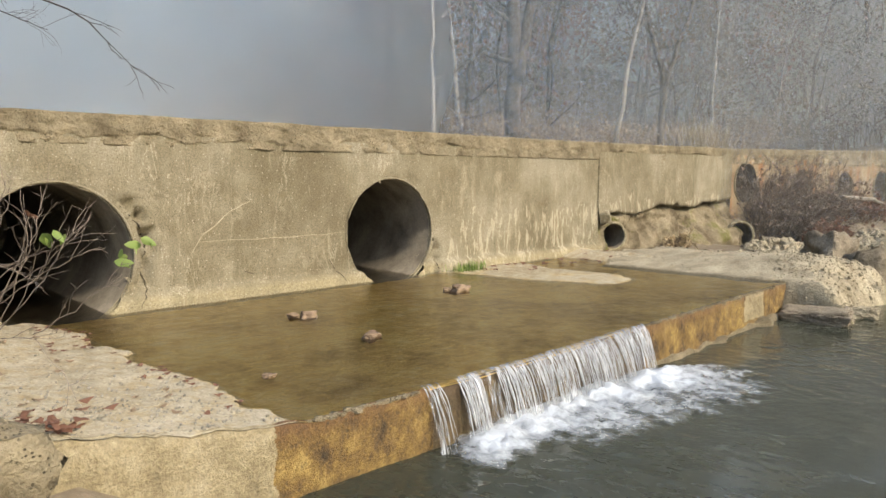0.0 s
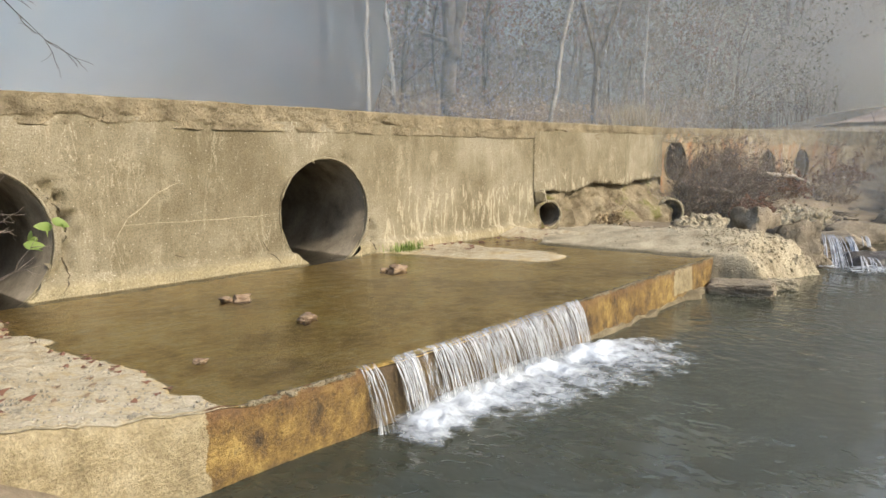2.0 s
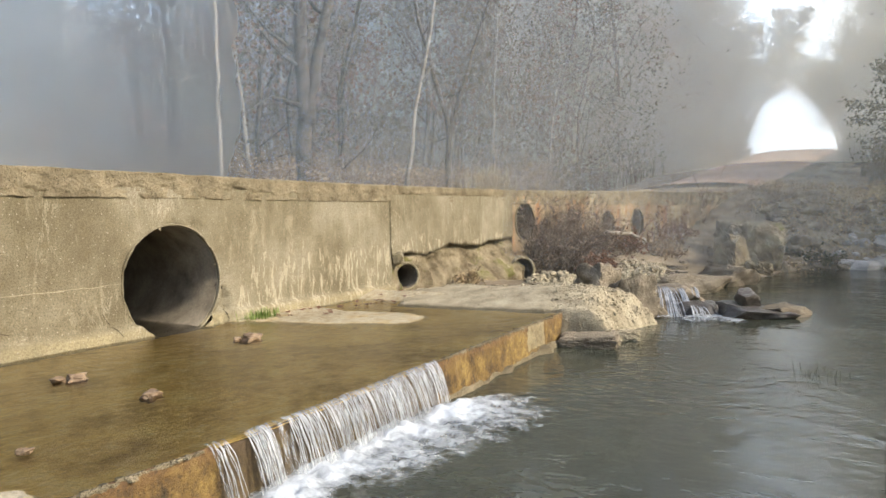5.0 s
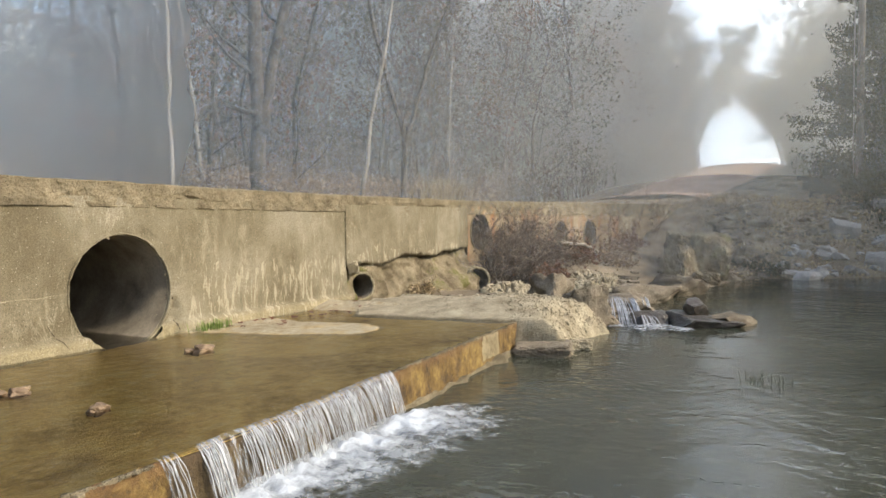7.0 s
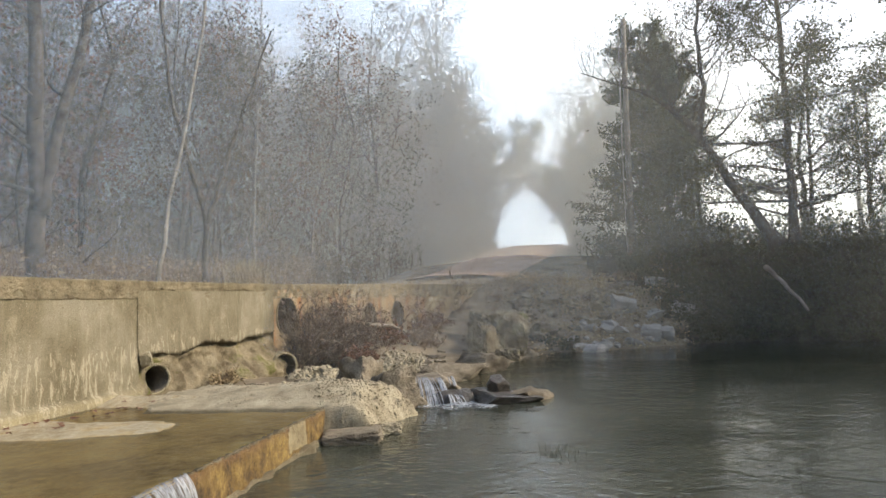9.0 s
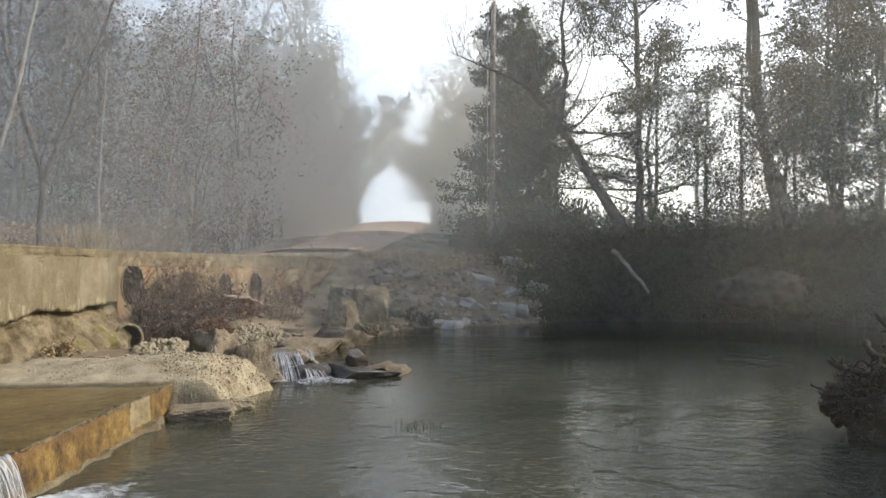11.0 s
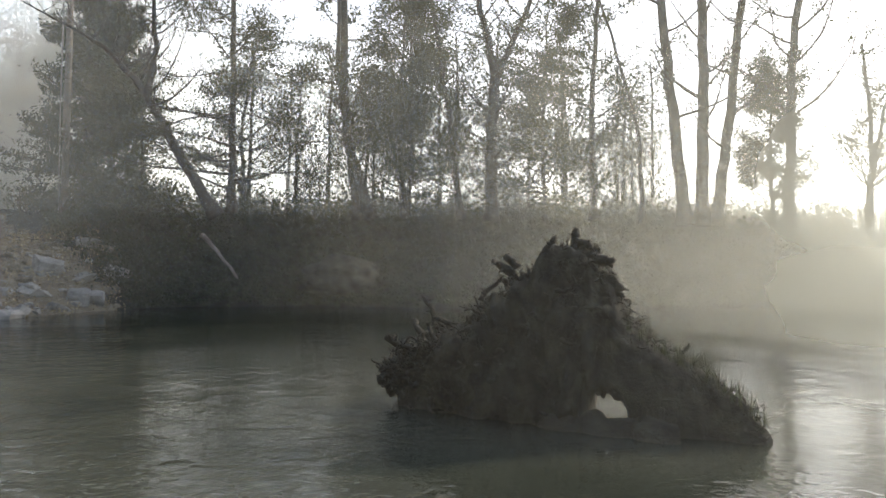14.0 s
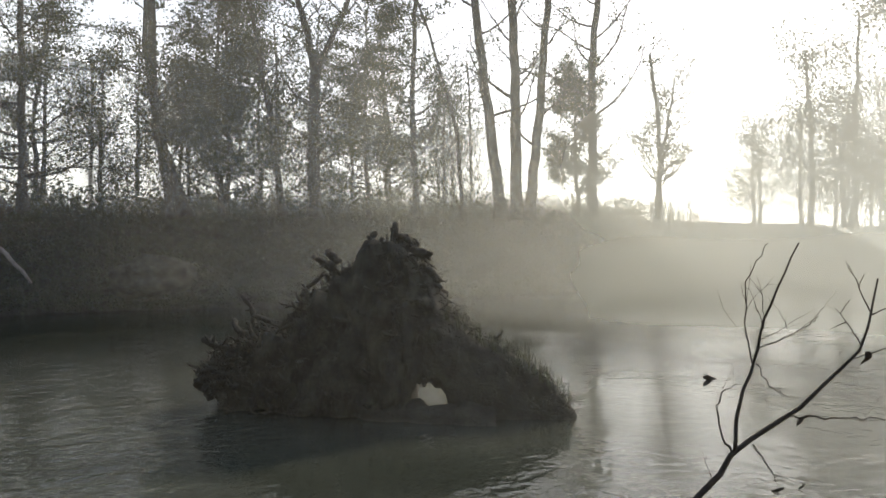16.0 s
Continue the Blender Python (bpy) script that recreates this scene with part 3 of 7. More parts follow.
# ---- the lie of the land ----
POOL_EDGE = [(1.3, 3.3), (9.6, 3.7), (11.6, 3.9), (13.2, 3.2), (16.0, 3.4), (19.5, 2.4), (22.6, 1.8), (23.2, 0.0), (24.7, -1.9), (26.0, -5.0), (24.8, -9.0),
             (22.5, -13.0), (19.5, -22.0), (15.5, -36.0), (11.0, -70.0), (-9.0, -70.0), (-4.0, -30.0), (-1.2, -12.0), (0.1, -4.0), (0.9, 0.0), (0.9, 2.0)]
ROAD_LINE = [(-400, 9.9, 2.31), (-40, 9.9, 2.31), (8, 9.8, 2.29), (15.3, 9.75, 2.31), (21, 9.0, 2.34), (27, 7.6, 2.42), (33, 6.0, 2.95), (40, 4.9, 4.1), (48, 4.2, 5.15), (60, 5.0, 5.4), (100, 8.6, 5.3), (400, 30, 5.3)]
WALL_LINE = [(-60, 7.2), (10.4, 7.2), (15.3, 7.15), (18.5, 6.75), (22.0, 6.2), (26.0, 5.3), (30.5, 4.1)]


def line_at(line, x):
    for a, b in zip(line, line[1:]):
        if x <= b[0]:
            f = (x - a[0]) / (b[0] - a[0])
            return [p + (q - p) * f for p, q in zip(a, b)][1:]
    return list(line[-1][1:])


def smooth(a, b, x):
    f = max(0.0, min(1.0, (x - a) / (b - a)))
    return f * f * (3 - 2 * f)


def pool_distance(x, y):
    """Metres to the pool's edge: negative in the pool."""
    inside, best = False, 1e9
    n = len(POOL_EDGE)
    for i in range(n):
        (ax, ay), (bx, by) = POOL_EDGE[i], POOL_EDGE[(i + 1) % n]
        if (ay > y) != (by > y) and x < (bx - ax) * (y - ay) / (by - ay) + ax:
            inside = not inside
        dx, dy = bx - ax, by - ay
        f = max(0.0, min(1.0, ((x - ax) * dx + (y - ay) * dy) / (dx * dx + dy * dy)))
        best = min(best, math.hypot(x - ax - f * dx, y - ay - f * dy))
    return -best if inside else best


def land(x, y):
    d = pool_distance(x, y)
    bumps = fbm((x, y, 0), 0.35) * 0.14 + fbm((x, y, 7), 1.6, 3) * 0.05
    if d < 0:
        return -0.9 * (1 - math.exp(d / 1.0)) - 0.04 + bumps * 0.3
    wy = line_at(WALL_LINE, x)[0]
    # the far bank: steep to a flat top
    head = 3.75 - 1.45 * smooth(-4.5, 0.5, y) * smooth(40, 32, x)
    far = head * (1 - math.exp(-(d / 3.0) ** 1.5)) if d < 12 else head
    # the near bank under the camera
    near = 0.42 * (1 - math.exp(-d / 0.6)) + 0.06 * d
    z = near + (far - near) * smooth(11, 20, x + max(0, -y - 10) * 0.4)
    # below the crossing: a bed of rubble that rises to the culverts
    if y > 2.0 and x < 30:
        bed = -0.35 + 0.62 * smooth(9.6, 12.5, x) + 0.45 * smooth(16.2, 19.0, x) * smooth(wy - 3.0, wy - 0.4, y) + 0.25 * smooth(20, 27, x)
        if x < 1.6:
            bed = 0.30 * smooth(1.8, 0.9, x) + 0.25 * smooth(0.9, -2.0, x) - 0.35 * smooth(0.9, 1.8, x)
        k = smooth(31.0, 25.0, x) * smooth(2.0, 3.6, y)
        z = z * (1 - k) + min(z, bed) * k if x > 1.6 else bed * smooth(2.0, 3.6, y) + z * (1 - smooth(2.0, 3.6, y))
    if y > wy:
        up = 1.75 + 0.12 * max(0, y - 13) + 0.30 * max(0, y - 20) - 0.1 * max(0, y - 70)
        up = min(up, 26)
        behind = up if y > wy + 5.5 else -0.2
        k2 = smooth(wy, wy + 0.6, y)
        if x < 31:
            z = z * (1 - k2) + behind * k2
        else:
            z = z + (max(up, 2.6) - z) * smooth(wy + 2, wy + 12, y)
    # the road's bed cuts or fills the ground
    ry, rz = line_at(ROAD_LINE, x)
    if x > 24:
        k3 = smooth(6.5, 2.6, abs(y - ry)) * smooth(24, 31, x)
        z = z * (1 - k3) + (rz - 0.16) * k3
        bumps *= 1 - 0.9 * k3
    return z + bumps


def spaced(lo, hi, fine_lo, fine_hi, step, grow_by=1.35):
    mid = list(np.arange(fine_lo, fine_hi, step))
    s, p = step, fine_hi
    while p < hi:
        mid.append(p)
        s *= grow_by
        p += s
    mid.append(hi)
    s, p, low = step, fine_lo - step, []
    while p > lo:
        low.append(p)
        s *= grow_by
        p -= s
    return [lo] + low[::-1] + mid


gx = spaced(-1500, 1500, -6, 34, 0.30)
gy = spaced(-1500, 1500, -16, 15, 0.30)
gv, gf = sheet(gx, gy, lambda x, y: (x, y, land(x, y)))
ground_mesh = mesh_of("ground", gv, gf, EARTH)
ground_mesh.materials.append(SHADEDSOIL)
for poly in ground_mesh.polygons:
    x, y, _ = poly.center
    # the overgrown far bank: soil with its shade painted in as a darker colour
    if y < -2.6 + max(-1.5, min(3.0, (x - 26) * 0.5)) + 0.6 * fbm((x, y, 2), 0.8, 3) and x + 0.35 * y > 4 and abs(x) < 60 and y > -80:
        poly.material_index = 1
ground = tagged(new("ground", ground_mesh), "brown earth banks and stream bed covered with leaf litter", "ground", kind="structure")

pv, pf = sheet(spaced(-12, 40, 0, 27, 0.5), spaced(-80, 9, -16, 6, 0.5), lambda x, y: (x, y, 0.0))
keep = [f for f in pf if min(pool_distance(*pv[i][:2]) for i in f) < 0.6 and not (1.0 < pv[f[0]][0] < 9.2 and pv[f[0]][1] > 3.55)]
pool = tagged(new("pool_water", mesh_of("pool_water", pv, keep, POOL)), "dark rippled water of the pool below the crossing", "water", kind="structure")

# the road: a concrete deck on the crossing, a dirt track beyond it
rv, rf = sheet(spaced(31.5, 300, 31.5, 70, 0.8), [i / 8 for i in range(9)],
               lambda x, v: (x, line_at(ROAD_LINE, x)[0] + (v - 0.5) * 5.0 * (1 + 0.1 * fbm((x, v, 3), 0.3)), line_at(ROAD_LINE, x)[1] + 0.04 - 0.25 * (abs(v - 0.5) * 2) ** 4 + fbm((x, v * 5, 0), 0.8, 3) * 0.03))
road = tagged(new("road", mesh_of("road", rv, rf, DIRT)), "pale orange dirt track rising into the mist", "road", kind="structure")

# ---- the crossing ----
BIG = [(1.86, 0.98, 0.70), (5.80, 1.00, 0.69)]
FAR = [(15.75, 1.55, 0.44), (18.15, 1.42, 0.42), (20.1, 1.38, 0.40), (22.0, 1.36, 0.44), (28.6, 1.85, 0.42)]
LOW = [(10.84, 0.65, 0.22), (15.5, 0.47, 0.25), (19.2, 0.45, 0.26)]


def wall_y(x):
    return line_at(WALL_LINE, x)[0]


def cap_low(x):
    """The ragged height at which the deck slab's edge ends."""
    return 2.05 - 0.006 * max(0, x) + 0.006 * fbm((x, 0, 5), 0.8, 2) + 0.012 * max(-0.3, fbm((x, 3, 5), 6.0, 4)) + 0.03 * max(0, fbm((x, 3, 9), 1.1, 4) - 0.1) * smooth(8, 11, x)


def deck_top(x):
    return 2.33 - 0.045 * smooth(3, 10, x) + 0.06 * smooth(14, 24, x) + 0.012 * fbm((x, 0, 1), 2.0, 3)


def wall_sheet(x0, x1, z0, z1, y_of, holes, step):
    us = list(np.arange(x0, x1 + step * 0.5, step))
    us[-1] = x1
    vs = list(np.linspace(z0, z1, int((z1 - z0) / step) + 1))

    def place(u, v):
        for hx, hz, r in holes:
            d = math.hypot(u - hx, v - hz)
            if abs(d - r) < step * 0.75 and d > 1e-6:
                rr = r + 0.018 * fbm((u * 3, v * 3, 2), 2.0, 3)
                u, v = hx + (u - hx) * rr / d, hz + (v - hz) * rr / d
        return (u, y_of(u, v), v)
    verts, faces = sheet(us, vs, place)
    out = []
    for f in faces:
        cx, cz = sum(verts[i][0] for i in f) / 4, sum(verts[i][2] for i in f) / 4
        if all(math.hypot(cx - hx, cz - hz) > r - step * 0.1 for hx, hz, r in holes):
            out.append(f)
    return verts, out


crossing = thing("culvert_crossing", "weathered yellowish concrete low-water crossing with round culverts", "bridge", kind="structure")


def face_y(u, v):
    y = wall_y(u) + 0.012 * fbm((u, 0, v), 1.2, 4) + 0.004 * fbm((u, 9, v), 9, 3)
    # the cast footing steps out at the water
    y -= 0.085 * smooth(0.585, 0.545, v - 0.03 * fbm((u, 4, 0), 1.5, 2) - 0.02 * fbm((u, 4, 3), 7, 3))
    # crumbled rims round the big pipes
    for hx, hz, r in BIG:
        d = math.hypot(u - hx, v - hz)
        n = fbm((u * 2, v * 2, hx), 2.2, 4)
        y += 0.05 * max(0, n + 0.1) * smooth(r + 0.2, r + 0.02, d) * (1.3 if u > hx else 0.5)
    # chunks broken out beside the pipes
    y += (0.06 + 0.13 * fbm((u, 2, v), 10, 4)) * smooth(0.15, 0.12, math.hypot((u - 2.63) * 1.1, (v - 1.02) * 0.30) + 0.10 * fbm((u, 7, v), 5.5, 5))
    y += (0.07 + 0.13 * fbm((u, 2, v), 10, 4)) * smooth(0.18, 0.15, math.hypot((u - 6.48) * 1.0, (v - 0.55) * 0.5) + 0.06 * fbm((u, 7, v), 6.5, 4))
    # a cold joint across the wall
    y += 0.012 * max(0, 1 - abs(v - 0.93 - 0.01 * u - 0.01 * math.sin(u * 3)) / 0.012) * smooth(2.7, 3.3, u) * smooth(5.2, 4.6, u)
    return y


wv, wf = wall_sheet(-6.0, 10.36, -0.3, 2.14, face_y, BIG, 0.042)
piece("wall_face", mesh_of("wall_face", wv, wf, WALL), crossing, "yellowish concrete wall streaked with algae")


def upper_y(u, v):
    return wall_y(u) - 0.02 + 0.015 * fbm((u, 0, v), 1.3, 4) + 0.005 * fbm((u, 9, v), 9, 3)


def ragged(u):
    return 1.06 + 0.03 * (u - 10.4) + 0.13 * fbm((u, 2, 8), 1.0, 5) + 0.05 * fbm((u, 2, 3), 6, 4)


uv, uf = sheet(list(np.arange(10.34, 15.2, 0.06)), [i / 18 for i in range(19)],
               lambda u, v: (u, upper_y(u, ragged(u) + v * (2.12 - ragged(u))), ragged(u) + v * (2.12 - ragged(u))))
# its underside runs back over the washed-out foot
n_u = len(np.arange(10.34, 15.2, 0.06))
base_i = len(uv)
uv += [(uv[i][0], uv[i][1] + 0.45, uv[i][2] + 0.02) for i in range(n_u)]
uf += [(i, base_i + i, base_i + i + 1, i + 1) for i in range(n_u - 1)]
piece("wall_upper_face", mesh_of("wall_upper_face", uv, uf, WALL), crossing, "concrete wall section undercut along its foot")

fv, ff = wall_sheet(10.3, 15.35, -0.2, 1.25, lambda u, v: wall_y(u) + (0.02 + 0.12 * smooth(0.98, 1.10, v + 0.12 * fbm((u, 2, 2), 1.6, 3)) + 0.13 * fbm((u, 1, v * 1.2), 1.3, 5) + 0.07 * fbm((u, 3, v), 5.0, 4) + 0.06 * fbm((u, 5, v), 15.0, 3) - 0.42 * smooth(0.95, 0.3, v) * smooth(10.6, 13.5, u)) * smooth(15.3, 15.0, u), [(10.84, 0.65, 0.22)], 0.045)
piece("washed_out_footing", mesh_of("washed_out_footing", fv, ff, MOSSY), crossing, "rough eroded footing with moss")

cv, cf = wall_sheet(15.15, 30.5, 0.0, 2.16, lambda u, v: wall_y(u) + 0.02 * fbm((u, 0, v), 1.2, 4), FAR + [(hx, hz, r + 0.03) for hx, hz, r in LOW[1:]], 0.08)


def rusty_wall():
    """Old concrete washed with rust: reddish and pale streaks that run down from the deck."""
    m = plain("rusty_old_concrete", (0.19, 0.125, 0.065), (0.42, 0.33, 0.20), 1.3, 26, 0.92, 0.9, 0.04)
    nt = m.node_tree
    b = nt.nodes["Principled BSDF"]
    was = b.inputs["Base Color"].links[0].from_socket
    run = noise_of(nt, 3.2, 6, 0.65, (1, 1, 0.12), distort=0.3)
    col = mixed(nt, ramp_of(nt, [(0.52, (0, 0, 0)), (0.62, (0.7, 0.7, 0.7))], run), was, (0.27, 0.115, 0.042))
    col = mixed(nt, ramp_of(nt, [(0.34, (0.75, 0.75, 0.75)), (0.44, (0, 0, 0))], run), col, (0.48, 0.41, 0.27))
    blotch = ramp_of(nt, [(0.56, (0, 0, 0)), (0.66, (0.8, 0.8, 0.8))], noise_of(nt, 2.4, 6, 0.7, distort=0.4))
    nt.links.new(mixed(nt, blotch, col, (0.075, 0.052, 0.032)), b.inputs["Base Color"])
    return m


OLDWALL = rusty_wall()
piece("wall_far_face", mesh_of("wall_far_face", cv, cf, OLDWALL), crossing, "rust-stained far wall section")
bv_, bf_ = sheet([-6 + i * 0.5 for i in range(74)], [0.0, 1.0], lambda x, v: (x, wall_y(x) + 5.2, -0.3 + 2.4 * v))
piece("wall_back", mesh_of("wall_back", bv_, bf_, WALL), crossing)


# angular cracks in the slab's edge: rows of x and height
CRACKS = [[(2.42, 2.18), (2.61, 2.14), (2.85, 2.15), (2.92, 2.11), (3.14, 2.07), (3.36, 2.055), (3.68, 2.08), (3.81, 2.05)], [(1.2, 2.16), (1.96, 2.13), (2.2, 2.09), (2.51, 2.13)], [(-2.5, 2.2), (-0.4, 2.12), (0.4, 2.17), (0.9, 2.12)], [(6.56, 2.21), (7.12, 2.12), (7.64, 2.09)], [(10.6, 2.12), (11.2, 2.14), (11.5, 2.07), (12.1, 2.08)], [(13.0, 2.1), (13.8, 2.14), (14.4, 2.05)]]


def cap_sheet(x0, x1):
    us = list(np.arange(x0, 12, 0.03)) + list(np.arange(12, x1, 0.09))
    prof = list(range(23))

    def place(u, k):
        lo, hi = cap_low(u), deck_top(u)
        wy = wall_y(u)
        rag = 0.02 * fbm((u, k * 0.3, 2), 4.5, 4)
        if k == 0:
            return (u, wy + 0.05, lo + 0.01)
        if k <= 20:
            f = (k - 1) / 19
            z = lo + (hi - 0.025 - lo) * f
            crack = 0.0
            for row in CRACKS:
                if row[0][0] < u < row[-1][0]:
                    line = line_at(row, u)[0] + 0.02 * fbm((u, 0, 31), 11, 4)
                    ends = smooth(row[0][0], row[0][0] + 0.25, u) * smooth(row[-1][0], row[-1][0] - 0.25, u)
                    crack += 0.05 * ends * smooth(0.016, 0.003, abs(z - line)) * smooth(-0.25, 0.15, fbm((u, 3, 3), 4, 3)) + 0.016 * ends * smooth(line + 0.005, line - 0.012, z)
            pits = 0.05 * max(0, fbm((u, z, 14), 11, 3) - 0.22) + 0.10 * max(0, fbm((u, z * 1.5, 24), 5, 4) - 0.30) * smooth(lo + 0.16, lo, z)
            return (u, wy - 0.014 + 0.016 * fbm((u, z, 2), 6, 4) + 0.010 * fbm((u, z, 9), 24, 2) + crack + pits, z)
        if k == 21:
            return (u, wy - 0.01 + rag * 0.4, hi)
        return (u, wy + 0.25, hi + 0.004)
    return sheet(us, prof, place)


kv, kf = cap_sheet(-6.0, 30.5)
piece("deck_edge", mesh_of("deck_edge", kv, kf, CAP), crossing, "crumbling exposed-aggregate edge of the deck slab")
dv, df_ = sheet([-6 + i * 0.5 for i in range(74)], [i / 6 for i in range(7)], lambda x, v: (x, wall_y(x) + 0.22 + 5.1 * v, deck_top(x) + 0.006 + 0.01 * fbm((x, v * 5, 0), 1.0, 3)))
piece("deck", mesh_of("deck", dv, df_, DRY), crossing, "worn pale concrete road deck")
# the seam strip where two castings meet
bm = bmesh.new()
bmesh.ops.create_cube(bm, size=1.0, matrix=Matrix.Translation((10.36, wall_y(10.36) + 0.015, 1.60)) @ Matrix.Diagonal((0.09, 0.07, 0.84, 1)))
bmesh.ops.bevel(bm, geom=bm.edges[:], offset=0.012, segments=2, affect="EDGES")
me = bpy.data.meshes.new("joint_strip")
bm.to_mesh(me)
bm.free()
me.materials.append(WALL)
piece("joint_strip", me, crossing)
# a lump of mortar under the strip
piece("mortar_lump", rock_mesh("mortar_lump", 31, (0.12, 0.10, 0.12), WALL, 0.2), crossing, "", pose(10.50, 7.16, 1.0))


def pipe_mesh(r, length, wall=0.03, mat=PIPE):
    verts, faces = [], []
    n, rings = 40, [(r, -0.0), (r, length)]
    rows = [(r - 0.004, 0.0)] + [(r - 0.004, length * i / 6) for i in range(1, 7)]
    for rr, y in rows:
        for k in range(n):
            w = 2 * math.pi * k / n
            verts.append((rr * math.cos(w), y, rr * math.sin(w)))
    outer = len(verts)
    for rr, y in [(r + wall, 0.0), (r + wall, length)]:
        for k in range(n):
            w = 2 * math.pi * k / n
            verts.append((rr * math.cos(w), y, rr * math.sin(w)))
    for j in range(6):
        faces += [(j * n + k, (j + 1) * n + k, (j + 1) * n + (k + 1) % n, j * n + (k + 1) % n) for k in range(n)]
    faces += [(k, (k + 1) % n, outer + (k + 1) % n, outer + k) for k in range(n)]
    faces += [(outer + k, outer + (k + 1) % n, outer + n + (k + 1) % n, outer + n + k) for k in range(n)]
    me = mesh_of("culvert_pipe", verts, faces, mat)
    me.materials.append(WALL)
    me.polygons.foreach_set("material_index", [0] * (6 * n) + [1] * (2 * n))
    return me


def rim_mesh(r, wide, seed, chip):
    """The ring of the pipe's mouth: a rounded, chipped edge."""
    n, rows = 72, [(-0.010, 0.06), (-0.012, 0.0), (0.0, -0.014), (0.35, -0.020), (0.75, -0.016), (1.0, -0.006), (1.05, 0.03)]
    v_ = []
    for f, y in rows:
        for k in range(n):
            w = 2 * math.pi * k / n
            c = chip * max(0, fbm((math.cos(w) * 2, math.sin(w) * 2, seed), 2.0, 4)) + chip * 0.4 * fbm((math.cos(w) * 2, math.sin(w) * 2, seed + 5), 7.0, 3)
            rr = r + wide * f + (c * 0.5 if f < 0.5 else -c * 0.3)
            v_.append((rr * math.cos(w), y + c * 0.6, rr * math.sin(w)))
    f_ = [(j * n + k, j * n + (k + 1) % n, (j + 1) * n + (k + 1) % n, (j + 1) * n + k) for j in range(len(rows) - 1) for k in range(n)]
    return mesh_of("pipe_rim", v_, f_, WALL)


for hx, hz, r in BIG:
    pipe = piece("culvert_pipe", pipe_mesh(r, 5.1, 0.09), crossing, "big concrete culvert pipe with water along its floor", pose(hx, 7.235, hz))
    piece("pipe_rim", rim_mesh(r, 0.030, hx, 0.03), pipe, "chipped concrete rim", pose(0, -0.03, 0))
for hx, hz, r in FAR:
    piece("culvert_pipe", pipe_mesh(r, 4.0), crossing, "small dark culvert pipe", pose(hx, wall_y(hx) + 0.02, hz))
for hx, hz, r in LOW:
    drain = piece("culvert_pipe", pipe_mesh(r, 3.0, 0.05), crossing, "low drain pipe that sticks out of the footing", pose(hx - (0.65 if hx > 15 else 0), wall_y(hx) + (0.02 if hx < 15 else -0.36), hz, 0, 0, -27 if hx < 15 else -52))
    piece("pipe_rim", rim_mesh(r, 0.045, hx, 0.012), drain, "pale concrete rim")

# old scratches, a lime seam and short cracks across the wall face
LIME = plain("lime_seam", (0.28, 0.245, 0.16), (0.42, 0.375, 0.26), 8, 40, 0.95, 0.5, 0.01)
SOOT = plain("dirt_filled_crack", (0.045, 0.036, 0.022), (0.10, 0.08, 0.05), 8, 40, 0.95, 0.5, 0.01)


def seam(name, mat, row, w, seed, label=""):
    """A narrow ragged strip that follows the wall between points given as x and height."""
    path = [Vector((x, 0, z)) for x, z in row]
    n = 12 * (len(row) - 1)
    v_, f_ = [], []
    for i in range(n + 1):
        p, d = along(path, i / n)
        side = Vector((-d.z, 0, d.x))
        ww = w * (0.55 + 0.6 * abs(fbm((p.x, p.z, seed), 9, 3))) * (1 - 0.8 * abs(2 * i / n - 1) ** 4)
        p = p + side * 0.015 * fbm((p.x, p.z, seed + 4), 6, 3)
        for e in (-1, -0.5, 0.5, 1):
            q = p + side * ww * e
            v_.append((q.x, face_y(q.x, q.z) - (0.004 if abs(e) < 1 else -0.004), q.z))
    f_ = [(i * 4 + k, i * 4 + k + 1, i * 4 + k + 5, i * 4 + k + 4) for i in range(n) for k in range(3)]
    piece(name, mesh_of(name, v_, f_, mat), crossing, label)


seam("lime_seam", LIME, [(3.14, 0.94), (3.28, 1.12), (3.57, 1.35), (3.83, 1.46)], 0.012, 1, "pale diagonal scratch")
seam("lime_seam", LIME, [(3.2, 1.06), (3.99, 1.04), (5.11, 1.05)], 0.008, 2)
seam("wall_crack", SOOT, [(4.84, 0.74), (4.94, 0.60), (5.03, 0.46)], 0.008, 3, "short dark crack at the wall's foot")
seam("wall_crack", SOOT, [(2.40, 1.50), (2.60, 1.30), (2.70, 1.12), (2.64, 0.86), (2.68, 0.62), (2.58, 0.46)], 0.012, 5, "ragged dark crack beside the pipe")
seam("wall_crack", SOOT, [(6.50, 0.96), (6.58, 0.78), (6.53, 0.62), (6.62, 0.46)], 0.010, 6)
seam("wall_crack", SOOT, [(3.72, 0.70), (3.86, 0.66)], 0.008, 4)

# ---- the apron ----
def lip_y(x):
    return 3.33 + 0.05 * max(0, x - 4.0) + 0.012 * fbm((x, 0, 0), 1.4, 3)


